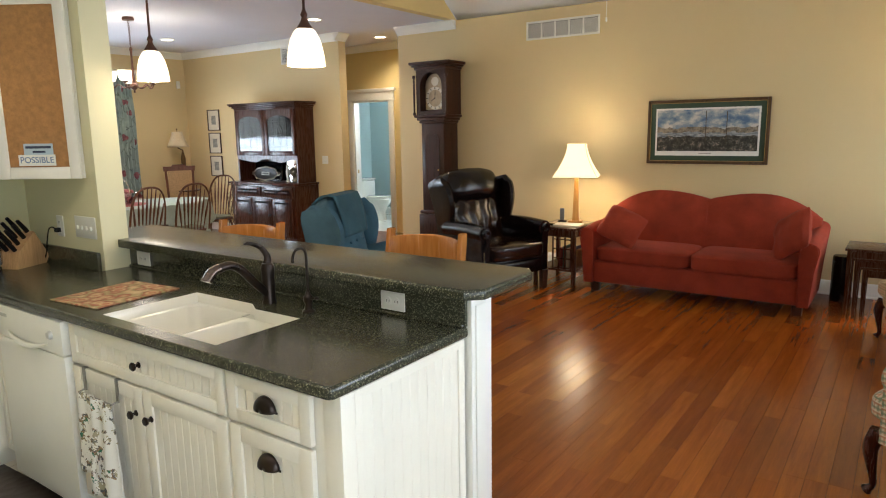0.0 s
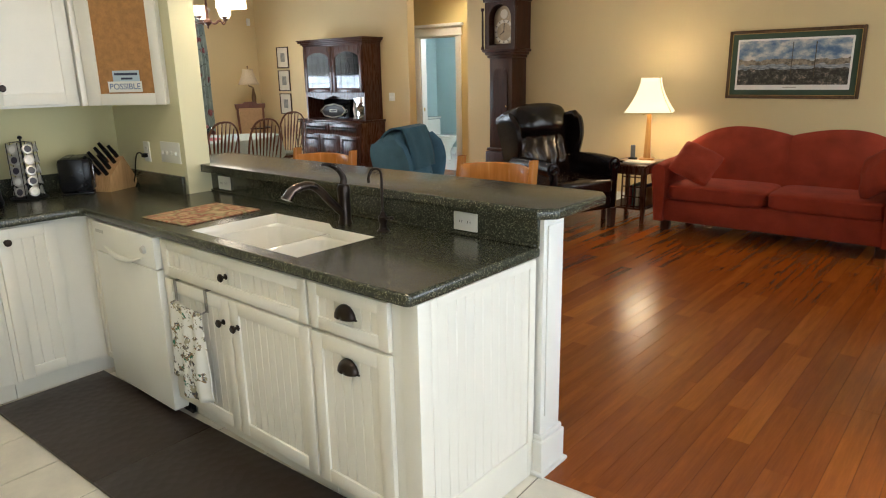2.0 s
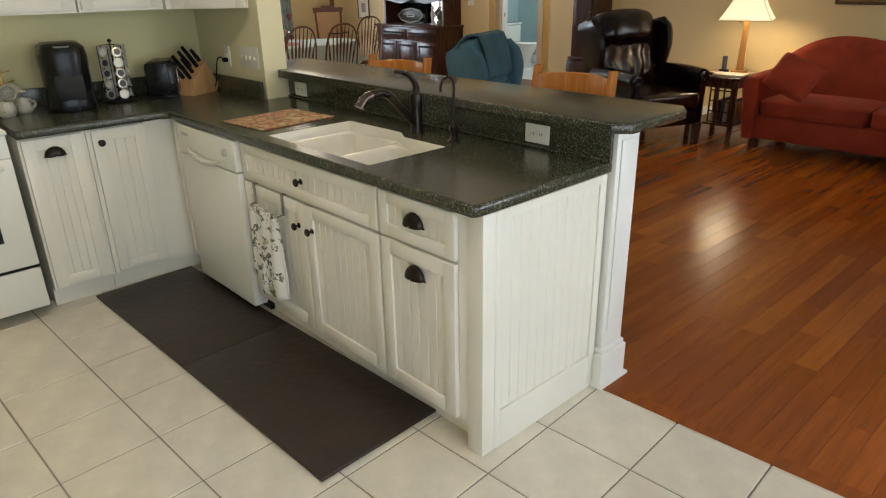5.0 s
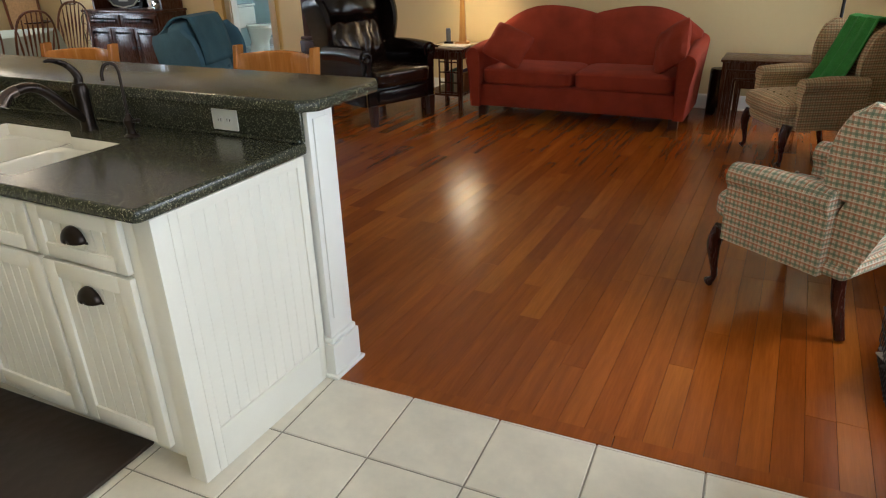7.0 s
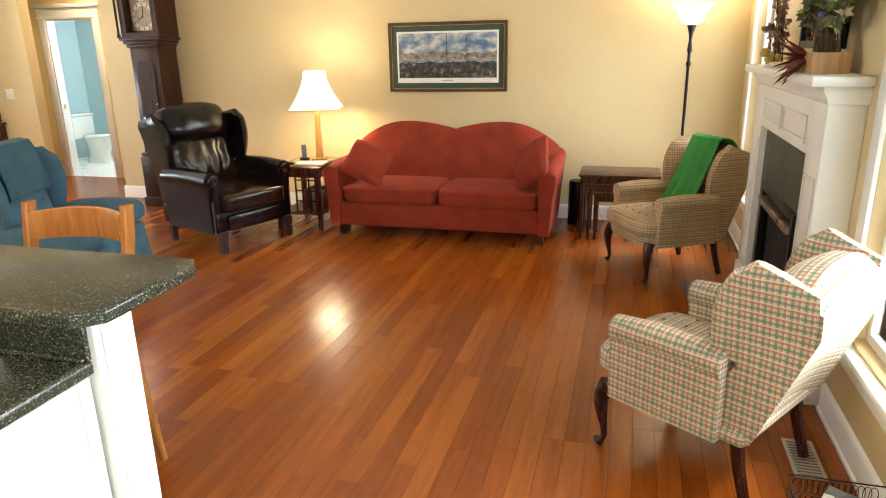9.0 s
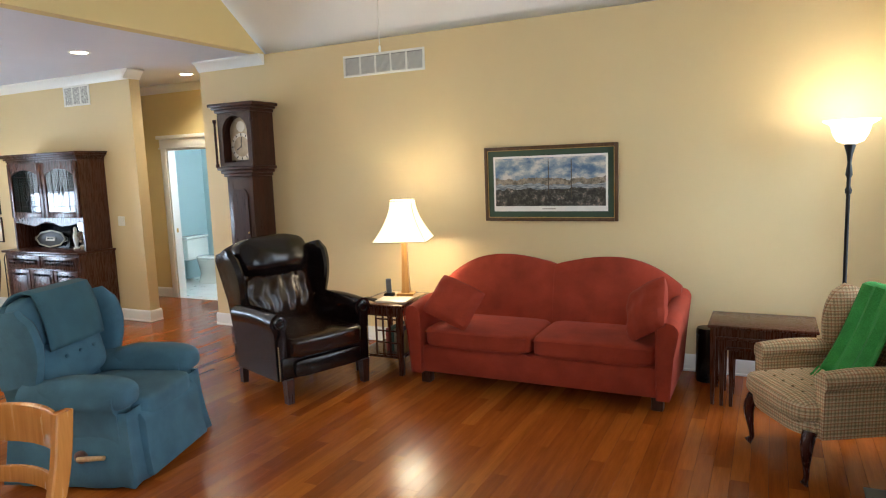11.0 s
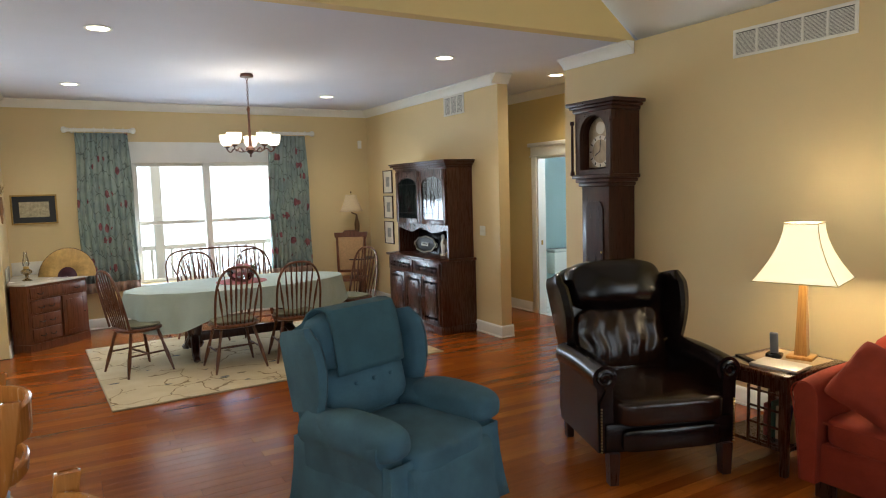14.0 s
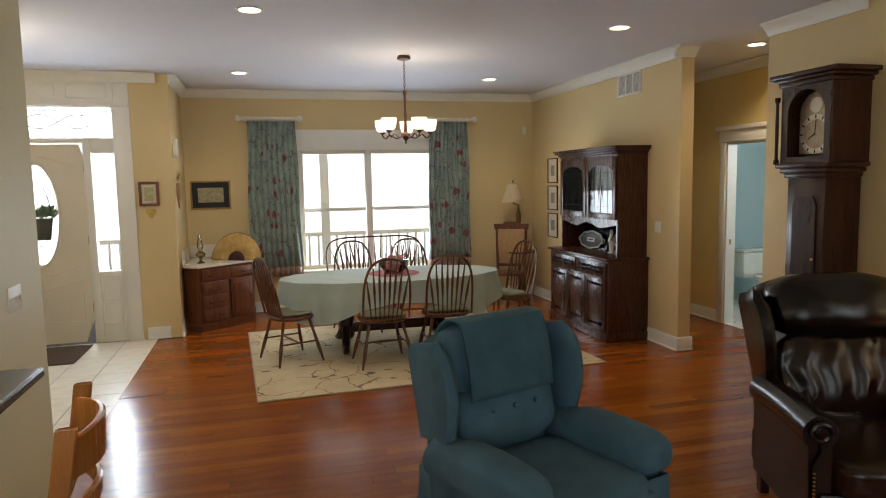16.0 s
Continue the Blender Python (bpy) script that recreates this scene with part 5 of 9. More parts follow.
bmesh.ops.bevel(bm, geom=bm.edges[:], offset=0.012, segments=2, profile=0.5, affect="EDGES")
part("footrest", bm, blue_fab, u)
for s in (-1, 1):
    bm = bmesh.new()
    puff(bm, s * 0.33 - 0.103, -0.43, 0.44, s * 0.33 + 0.103, 0.14, 0.625, 9, 0.15, 3.2, 0.015, seed=s * 3.0)
    part("arm_pad", bm, blue_fab, u)
bm = bmesh.new()
puff(bm, -0.27, -0.09, 0.12, 0.27, 0.05, hb * 0.60, 10, 0.35, 4.0, 0.03, m=lean)
part("lower_back_cushion", bm, blue_fab, u)
bm = bmesh.new()
puff(bm, -0.29, -0.10, hb * 0.52, 0.29, 0.10, hb - 0.0, 10, 0.3, 3.5, 0.03, m=lean, seed=4)
part("upper_back_cushion", bm, blue_fab, u)
for x in (-0.12, 0.0, 0.12):
    bm = bmesh.new()
    puff(bm, x - 0.012, -0.125, hb * 0.42 - 0.012, x + 0.012, -0.105, hb * 0.42 + 0.012, 3, 0.1, 2.5, m=lean)
    part("tuft_button", bm, blue_fab, u)
bm = bmesh.new()
rings = []
for j in range(17):
    t = j / 16
    if t < 0.68:
        q = t / 0.68
        y, z = -0.125 - 0.012 * math.sin(math.pi * q), hb * 0.50 + (hb * 0.44) * q
    else:
        q = (t - 0.68) / 0.32
        y, z = -0.118 + 0.26 * q, hb * 0.94 + 0.075 * math.sin(math.pi * min(1, 0.15 + q * 0.75)) - 0.06 * q ** 2
    rings.append([tuple(lean @ Vector((-0.23 + 0.46 * k / 12 + 0.012 * (1 - t) * math.sin(k), y - 0.004 * math.sin(k * 1.1), z))) for k in range(13)])
ring_mesh(bm, rings, False, False)
ob = part("head_cover", bm, fabric("blue_cover", (0.050, 0.112, 0.142), 0.9, 0.6), u, "blue fabric head cover")
ob.modifiers.new("thick", "SOLIDIFY").thickness = 0.012
bm = bmesh.new()
lathe(bm, [(0.0, -0.01), (0.035, -0.006), (0.038, 0.01), (0.025, 0.02), (0.0, 0.024)], 16)
bmesh.ops.transform(bm, matrix=pose(-0.418, -0.14, 0.20, 0, -90), verts=bm.verts[:])
lv = part("lever_hub", bm, plain("brown_plastic", (0.09, 0.035, 0.02), 0.4), u)
bm = bmesh.new()
tube(bm, [(-0.45, -0.14, 0.20), (-0.452, -0.20, 0.205), (-0.455, -0.30, 0.215)], [0.014, 0.015, 0.013], 10)
part("lever_handle", bm, blockwood, lv, "light wooden lever handle")
# the recliner is broader than its frame
for ob in u.children_recursive:
    for v in ob.data.vertices:
        v.co.x *= 1.07
        v.co.y *= 1.03


# plaid wing chairs with cabriole legs
def plaid_chair(m, fab, label, tilt=21):
    u, lean, hb = wing_chair("wing_chair", m, 0.70, 0.74, 0.965, 0.46, 0.62, 0.055, fab, fab, label, low=0.27, rake=tilt, wing_fwd=0.115)
    bm = bmesh.new()
    puff(bm, -0.30, -0.40, 0.335, 0.30, -0.05, 0.47, 10, 0.3, 4.5, 0.02)
    part("front_cushion", bm, fab, u)
    bm = bmesh.new()
    rings = []
    for z, k in ((0.27, 0.97), (0.30, 1.0), (0.345, 1.0)):
        rings.append([(0.315 * k * math.copysign(abs(math.cos(a)) ** 0.5, math.cos(a)), -0.10 + 0.27 * k * math.copysign(abs(math.sin(a)) ** 0.6, math.sin(a)), z) for a in [2 * math.pi * i / 36 for i in range(36)]])
    ring_mesh(bm, rings)
    part("front_rail", bm, fab, u)
    bm = bmesh.new()
    for ix in range(-2, 3):
        for iy in range(3):
            puff(bm, ix * 0.09 - 0.008, -0.30 + iy * 0.11 - 0.008, 0.478, ix * 0.09 + 0.008, -0.30 + iy * 0.11 + 0.008, 0.49, 2, 0.1, 2.5)
    part("tuft_buttons", bm, fab, u)
    for s in (-1, 1):
        bm = bmesh.new()
        x, y = s * 0.275, -0.315
        pts = spline([(x, y, 0.30), (x + s * 0.012, y - 0.022, 0.22), (x + s * 0.004, y - 0.016, 0.13), (x - s * 0.004, y - 0.008, 0.05), (x + s * 0.004, y - 0.022, 0.022), (x + s * 0.006, y - 0.03, 0.012)], 4)
        rr2 = [0.036, 0.036, 0.035, 0.034, 0.032, 0.030, 0.027, 0.024, 0.021, 0.018, 0.016, 0.015, 0.0145, 0.014, 0.015, 0.017, 0.019, 0.022, 0.024, 0.024, 0.012]
        tube(bm, pts, rr2[:len(pts)], 12)
        part("leg", bm, mahog, u, "dark mahogany cabriole leg")
        bm = bmesh.new()
        tube(bm, spline([(s * 0.24, 0.22, 0.29), (s * 0.245, 0.24, 0.17), (s * 0.25, 0.285, 0.012)], 5), [0.030, 0.029, 0.028, 0.027, 0.026, 0.025, 0.024, 0.023, 0.022, 0.022, 0.021], 8)
        part("leg", bm, mahog, u, "dark mahogany back leg")
    return u, lean, hb


u, lean, hb = plaid_chair(pose(1.675, 2.02, 0, 0, 0, -124), plaid_a, "green and rust plaid wing chair with cabriole legs")
bm = bmesh.new()
puff(bm, -0.20, -0.13, 0.10, 0.20, -0.01, 0.42, 8, 0.4, 3.0, 0.02, m=lean)
solo("lumbar_pillow", bm, plaid_b, pose(1.675, 2.02, 0, 0, 0, -124), "small plaid pillow leaning in the wing chair", "pillow")
u, lean, hb = plaid_chair(pose(1.60, 4.485, 0, 0, 0, -60), plaid_b, "tan and brown plaid wing chair with cabriole legs")
# green throw over its back
green = fabric("green_throw", (0.055, 0.27, 0.06), 0.95, 0.4, 140, 0.25)
bm = bmesh.new()
rings = []
for j in range(25):
    t = j / 24
    if t < 0.72:
        q = t / 0.72
        y, z = -0.13 + 0.03 * q - 0.05 * (1 - q) ** 3, 0.10 + (hb - 0.10 - 0.01) * q
    else:
        q = (t - 0.72) / 0.28
        y, z = -0.10 + 0.27 * q, hb - 0.01 + 0.045 * math.sin(math.pi * q) - 0.10 * q ** 2
    rings.append([tuple(lean @ Vector((0.03 + 0.03 * (1 - t) ** 1.5 - 0.15 + 0.30 * k / 14 * (1.0 + 0.1 * (1 - t)), y - 0.015 * math.sin(k * 1.35 + 2 * t) * (1 - 0.3 * t), z))) for k in range(15)])
ring_mesh(bm, rings, False, False)
th = thing("throw_blanket", pose(1.60, 4.485, 0, 0, 0, -60), "bright green knitted throw draped over the chair back", "blanket")
ob = part("cloth", bm, green, th)
ob.modifiers.new("thick", "SOLIDIFY").thickness = 0.014
bm = bmesh.new()
for k in range(18):
    p0 = lean @ Vector((-0.09 + 0.33 * k / 17, -0.185 - 0.015 * math.sin(k * 1.35), 0.105))
    tube(bm, [p0, p0 + Vector((0.006 * math.sin(k * 3.0), -0.03, -0.03)), p0 + Vector((0.012 * math.cos(k * 2.2), -0.05, -0.055))], 0.005, 5)
part("fringe", bm, green, th)


# end table
def end_table():
    u = thing("end_table", pose(-1.71, 5.25, 0), "dark wooden end table with lattice sides and tile top", "side table")
    part("tabletop", boxes((-0.24, -0.30, 0.575, 0.24, 0.30, 0.60), bevel=0.005), cherry, u)
    part("top_inlay", boxes((-0.19, -0.25, 0.5995, 0.19, 0.25, 0.603), bevel=0.001), plain("inlay", (0.36, 0.26, 0.15), 0.45, var=0.35, scale=18), u, "mottled tan stone inlay")
    for x in (-0.215, 0.215):
        for y in (-0.275, 0.275):
            part("leg", boxes((x - 0.02, y - 0.02, 0, x + 0.02, y + 0.02, 0.575), bevel=0.003), cherry, u)
    part("apron", boxes((-0.2, -0.285, 0.50, 0.2, -0.268, 0.575), (-0.2, 0.268, 0.50, 0.2, 0.285, 0.575), (-0.225, -0.26, 0.50, -0.21, 0.26, 0.575), (0.21, -0.26, 0.5, 0.225, 0.26, 0.575)), cherry, u)
    part("lower_shelf", boxes((-0.22, -0.28, 0.14, 0.22, 0.28, 0.16)), cherry, u)
    bm = bmesh.new()
    for i in range(4):
        x = -0.02 + 0.068 * i
        box(bm, x, -0.292, 0.16, x + 0.012, -0.278, 0.50)
    for i in range(4):
        z = 0.17 + 0.10 * i
        box(bm, -0.02, -0.290, z, 0.196, -0.280, z + 0.012)
    part("lattice", bm, cherry, u)


end_table()
# lamp on the end table
u = thing("table_lamp", pose(-1.665, 5.40, 0.603, 0, 0, 18), "oak column table lamp with lit square cream shade", "lamp")
bm = bmesh.new()
box(bm, -0.075, -0.075, 0, 0.075, 0.075, 0.02, bevel=0.004)
# oak lightened: the lamp's own glow on the column is put into the wood colour
lamp_oak_lit = wood("lamp_oak_lit", (0.30, 0.14, 0.035), (0.52, 0.28, 0.08), 0.35)
part("base", bm, lamp_oak_lit, u)
bm = bmesh.new()
ring_mesh(bm, [[(a * w, q * w, z) for a, q in ((-1, -1), (1, -1), (1, 1), (-1, 1))] for z, w in ((0.02, 0.038), (0.06, 0.034), (0.48, 0.02), (0.5, 0.02))])
part("column", bm, lamp_oak_lit, u)
shade_lit = glow("shade_lit", (1.0, 0.80, 0.44), 1.0)
trim_cream = plain("trim_cream", (0.55, 0.45, 0.28), 0.8)


def square_shade(u, z0, z1, w0, w1, material):
    bm = bmesh.new()
    rings = []
    for k in range(9):
        t = k / 8
        w = w0 + (w1 - w0) * (1 - (1 - t) ** 1.7)
        c = 0.012
        rings.append([(a * w - (c if a > 0 else -c) * f, q * w - (c if q > 0 else -c) * (1 - f), z0 + (z1 - z0) * t) for a, q, f in ((-1, -1, 0), (-1, -1, 1), (1, -1, 1), (1, -1, 0), (1, 1, 0), (1, 1, 1), (-1, 1, 1), (-1, 1, 0))])
    ring_mesh(bm, rings, True, False)
    sh = part("shade", bm, material, u, "cream fabric shade, lit")
    sh.modifiers.new("thick", "SOLIDIFY").thickness = 0.002
    bm = bmesh.new()
    for z, w in ((z0, w0), (z1, w1)):
        for a, q in (((-w, -w), (w, -w)), ((w, -w), (w, w)), ((w, w), (-w, w)), ((-w, w), (-w, -w))):
            tube(bm, [(*a, z), (*q, z)], 0.004, 6)
    for a, q in ((-1, -1), (1, -1), (1, 1), (-1, 1)):
        tube(bm, [(a * (w0 + (w1 - w0) * (1 - (1 - k / 8) ** 1.7)), q * (w0 + (w1 - w0) * (1 - (1 - k / 8) ** 1.7)), z0 + (z1 - z0) * k / 8) for k in range(9)], 0.003, 6)
    part("shade_trim", bm, trim_cream, sh)
    return sh


square_shade(u, 0.495, 0.845, 0.235, 0.095, shade_lit)
bm = bmesh.new()
lathe(bm, [(0.012, 0.5), (0.014, 0.55), (0.03, 0.60), (0.034, 0.64), (0.02, 0.69), (0.0, 0.70)], 12)
part("bulb", bm, bulb_glow, u)
bm = bmesh.new()
lathe(bm, [(0.0, 0), (0.014, 0.006), (0.016, 0.02), (0.0, 0.03)], 10, (-0.05, -0.05, 0.465))
tube(bm, [(-0.05, -0.05, 0.49), (-0.05, -0.05, 0.56)], 0.0015, 5)
part("pull_chain", bm, brass, u)
point_light("lamp_bulb_up", (-1.665, 5.40, 1.42), 11, WARM, 0.08)
point_light("lamp_bulb_down", (-1.665, 5.40, 1.16), 10, WARM, 0.10)
# things on the table
u = thing("cordless_phone", pose(-1.77, 5.28, 0.603, 0, 0, 20), "dark cordless phone standing in its charger", "phone")
part("charger", boxes((-0.045, -0.04, 0, 0.045, 0.04, 0.03), bevel=0.008), black_plastic, u)
bm = bmesh.new()
box(bm, -0.024, -0.012, 0.02, 0.024, 0.014, 0.165, bevel=0.008, m=pose(0, 0.005, 0, 10))
h = part("handset", bm, plain("phone_grey", (0.11, 0.115, 0.13), 0.3), u)
part("screen", boxes((-0.017, -0.017, 0.10, 0.017, -0.012, 0.15)), plain("phone_screen", (0.2, 0.35, 0.5), 0.2), h)
solo("remote_control", boxes((-0.09, -0.022, 0, 0.09, 0.022, 0.02), bevel=0.006), black_plastic, pose(-1.83, 5.08, 0.603, 0, 0, -25), "black remote control on the end table", "remote")
u = thing("laptop", pose(-1.62, 5.11, 0.603, 0, 0, 8), "closed silver laptop lying on the end table", "laptop")
part("base", boxes((-0.14, -0.10, 0.002, 0.14, 0.10, 0.012), bevel=0.003), plain("laptop_silver", (0.62, 0.60, 0.55), 0.35, 0.4), u)
part("lid", boxes((-0.14, -0.10, 0.0125, 0.14, 0.10, 0.019), bevel=0.003), plain("laptop_silver", (0.62, 0.60, 0.55), 0.35, 0.4), u)
for k in range(5):
    bm = bmesh.new()
    box(bm, 0, -0.11, 0, 0.02 + 0.006 * (k % 3), 0.11, 0.20 + 0.02 * (k % 2), bevel=0.002, m=pose(-0.02 + 0.04 * k, 0, 0, 0, 8 if k > 2 else 0))
    solo("book", bm, plain("book_cover_%s" % "abcde"[k], ((0.25, 0.05, 0.04), (0.05, 0.12, 0.10), (0.55, 0.5, 0.4), (0.04, 0.06, 0.15), (0.3, 0.22, 0.1))[k], 0.6), pose(-1.69, 5.20, 0.161), "upright book on the end table's lower shelf", "book", "books in the end table")

# tall case clock
def clock():
    u = thing("grandfather_clock", pose(-3.69, 5.69, 0), "antique dark wood tall case clock with arched dial", "clock")
    part("plinth", boxes((-0.235, -0.165, 0, 0.235, 0.19, 0.10), (-0.215, -0.15, 0.10, 0.215, 0.19, 0.55), bevel=0.006), walnut, u)
    bm = boxes((-0.17, -0.12, 0.55, 0.17, 0.19, 1.72), bevel=0.004)
    part("waist", bm, walnut, u)
    bm = bmesh.new()
    pts = [(-0.105, 0.62), (0.105, 0.62), (0.105, 1.50)] + [(0.105 - 0.045 * k / 4, 1.50 + 0.07 * math.sin(math.pi / 2 * k / 4)) for k in range(1, 5)] + [(-0.06, 1.57)] + [(-0.105 + 0.045 * (4 - k) / 4, 1.50 + 0.07 * math.sin(math.pi / 2 * (4 - k) / 4)) for k in range(1, 5)]
    prism(bm, pts, -0.134, -0.118, "y")
    dr = part("waist_door", bm, walnut, u)
    bm = bmesh.new()
    lathe(bm, [(0.0, 0), (0.011, 0.002), (0.008, 0.01), (0.0, 0.012)], 10)
    bmesh.ops.transform(bm, matrix=pose(0.09, -0.134, 1.12, 90), verts=bm.verts[:])
    part("escutcheon", bm, brass, dr)
    for z, w in ((0.56, 0.20), (1.70, 0.19), (1.735, 0.215), (1.77, 0.245)):
        part("moulding", boxes((-w, -w * 0.62 - 0.03, z, w, 0.19, z + 0.037), bevel=0.012), walnut, u)
    # hood
    arch = [(0.165, 2.36), (0.165, 2.16)] + arc(0, 2.16, 0.165, 0, 180, 14)[1:-1] + [(-0.165, 2.16), (-0.165, 2.36)]
    bm = bmesh.new()
    prism(bm, arch, -0.145, -0.10, "y")
    hood = part("hood", bm, walnut, u)
    for a in ((-0.225, -0.145, 1.80, -0.165, 0.19, 2.36), (0.165, -0.145, 1.80, 0.225, 0.19, 2.36)):
        part("side_panel", boxes(a), walnut, hood)
    part("back_panel", boxes((-0.165, 0.02, 1.80, 0.165, 0.19, 2.36)), walnut, hood)
    part("sill_rail", boxes((-0.165, -0.145, 1.80, 0.165, 0.02, 1.85)), walnut, hood)
    bm = bmesh.new()
    for w, z0, z1 in ((0.245, 2.355, 2.39), (0.275, 2.39, 2.415), (0.305, 2.415, 2.45)):
        box(bm, -w, -w * 0.55 - 0.03, z0, w, 0.19, z1, bevel=0.01)
    part("cornice", bm, walnut, hood)
    bm = bmesh.new()
    pts = [(-0.15, 1.87), (0.15, 1.87), (0.15, 2.16)] + arc(0, 2.16, 0.15, 0, 180, 14)[1:-1] + [(-0.15, 2.16)]
    prism(bm, pts, -0.05, -0.035, "y")
    dial = part("dial", bm, plain("dial_brass", (0.38, 0.30, 0.20), 0.45, 0.4, var=0.25, scale=20), u, "tarnished engraved dial plate")
    bm = bmesh.new()
    lathe(bm, [(0.105, 0), (0.14, 0.0), (0.14, 0.004), (0.105, 0.004)], 36, cap=False)
    lathe(bm, [(0.045, 0), (0.055, 0.0), (0.055, 0.004), (0.0, 0.004)], 24, (0, 0.205, 0), cap=False)
    bmesh.ops.transform(bm, matrix=pose(0, -0.051, 2.01, 90), verts=bm.verts[:])
    part("chapter_ring", bm, plain("ring_silver", (0.62, 0.57, 0.48), 0.4, 0.3), dial)
    for k in range(12):
        a = 2 * math.pi * k / 12
        bm = bmesh.new()
        box(bm, -0.005, -0.058, 0.112, 0.005, -0.055, 0.135, m=pose(0, 0, 2.01) @ Matrix.Rotation(a, 4, "Y"))
        part("numeral", bm, black_metal, dial)
    bm = bmesh.new()
    box(bm, -0.003, -0.062, -0.01, 0.003, -0.059, 0.10, m=pose(0, 0, 2.01) @ Matrix.Rotation(radians(5), 4, "Y"))
    box(bm, -0.004, -0.065, -0.01, 0.004, -0.0625, 0.065, m=pose(0, 0, 2.01) @ Matrix.Rotation(radians(238), 4, "Y"))
    part("clock_hands", bm, black_metal, dial)
    for s in (-1, 1):
        bm = bmesh.new()
        lathe(bm, [(0.02, 0), (0.02, 0.03), (0.012, 0.04), (0.013, 0.25), (0.011, 0.45), (0.02, 0.46), (0.02, 0.49)], 12, (s * 0.245, -0.165, 1.80))
        part("column", bm, walnut, u)


clock()

# framed print over the sofa
m, nt, b = nodes_of("print_art")
tc = nt.nodes.new("ShaderNodeTexCoord")
sp = nt.nodes.new("ShaderNodeSeparateXYZ")
lk(nt, tc.outputs["Object"], sp.inputs[0])
v = coords(nt, (1, 1, 1.6))
cl = noise_tex(nt, v, 7, 6, 0.6)
skyc = ramp(nt, cl, ((0.38, (0.08, 0.15, 0.27)), (0.5, (0.24, 0.30, 0.36)), (0.62, (0.62, 0.58, 0.52))))
cr = noise_tex(nt, coords(nt), 26, 6, 0.7)
crowd = ramp(nt, cr, ((0.36, (0.008, 0.008, 0.006)), (0.5, (0.04, 0.032, 0.022)), (0.57, (0.09, 0.09, 0.075)), (0.64, (0.28, 0.2, 0.15)), (0.72, (0.5, 0.46, 0.4))))
wat = ramp(nt, noise_tex(nt, coords(nt, (1, 1, 5)), 22, 4), ((0.35, (0.10, 0.12, 0.14)), (0.6, (0.34, 0.36, 0.36)), (0.75, (0.55, 0.5, 0.42))))
zz = calc(nt, "ADD", sp.outputs[2], calc(nt, "MULTIPLY", calc(nt, "SUBTRACT", noise_tex(nt, coords(nt), 9, 4), 0.5), 0.10))
c1 = mixc(nt, calc(nt, "GREATER_THAN", zz, -0.005), wat, ramp(nt, cr, ((0.4, (0.10, 0.085, 0.06)), (0.6, (0.34, 0.28, 0.20)))))
c2 = mixc(nt, calc(nt, "GREATER_THAN", zz, 0.045), c1, skyc)
c3 = mixc(nt, calc(nt, "LESS_THAN", zz, -0.045), c2, crowd)
lk(nt, c3, b.inputs["Base Color"])
b.inputs["Roughness"].default_value = 0.5
print_art = m
mat_green = plain("mat_green", (0.045, 0.075, 0.045), 0.85)


def framed(name, m, w, h, frame_w, mat_w, frame_m, mat_m, art_m, label, liner=0.0, depth=0.03):
    """A picture facing -y, its middle at the pose."""
    u = thing(name, m, label, "picture")
    bm = bmesh.new()
    for a in ((-w / 2, -h / 2, -w / 2 + frame_w, h / 2), (w / 2 - frame_w, -h / 2, w / 2, h / 2), (-w / 2 + frame_w, -h / 2, w / 2 - frame_w, -h / 2 + frame_w), (-w / 2 + frame_w, h / 2 - frame_w, w / 2 - frame_w, h / 2)):
        box(bm, a[0], -depth, a[1], a[2], 0, a[3], bevel=min(0.006, frame_w * 0.25))
    part("frame", bm, frame_m, u)
    i = frame_w - 0.002
    part("mat", boxes((-w / 2 + i, -depth * 0.5, -h / 2 + i, w / 2 - i, -0.002, h / 2 - i)), mat_m, u)
    i = frame_w + mat_w
    if liner:
        part("liner", boxes((-w / 2 + i, -depth * 0.5 - 0.002, -h / 2 + i, w / 2 - i, -depth * 0.5 + 0.001, h / 2 - i)), paper_white, u)
        i2 = i + liner
        part("print", boxes((-w / 2 + i2, -depth * 0.5 - 0.004, -h / 2 + i + liner * 2.6, w / 2 - i2, -depth * 0.5 - 0.001, h / 2 - i2)), art_m, u)
    else:
        part("print", boxes((-w / 2 + i, -depth * 0.5 - 0.003, -h / 2 + i, w / 2 - i, -depth * 0.5, h / 2 - i)), art_m, u)
    return u


gilt_dark = wood("gilt_dark", (0.05, 0.025, 0.012), (0.13, 0.07, 0.03), 0.35)
u = framed("framed_print", pose(-0.475, YN - 0.002, 1.553), 1.19, 0.655, 0.03, 0.055, gilt_dark, mat_green, print_art, "wide framed harbour print with green mat and gilt edge", 0.018)
bm = bmesh.new()
for a in ((-0.565, -0.2975, -0.56, 0.2975), (0.56, -0.2975, 0.565, 0.2975), (-0.56, -0.2975, 0.56, -0.2925), (-0.56, 0.2925, 0.56, 0.2975)):
    box(bm, a[0], -0.024, a[1], a[2], -0.012, a[3])
part("gilt_slip", bm, gold, u)
for x0, x1, z0, z1 in ((-0.004, 0.002, -0.10, 0.21), (0.197, 0.204, -0.12, 0.20)):
    part("mast", boxes((x0, -0.0205, z0, x1, -0.0195, z1)), plain("mast_brown", (0.07, 0.05, 0.03), 0.7), u)
part("caption_bar", boxes((-0.06, -0.019, -0.225, 0.06, -0.0175, -0.215)), plain("caption_grey", (0.45, 0.42, 0.36), 0.8), u)


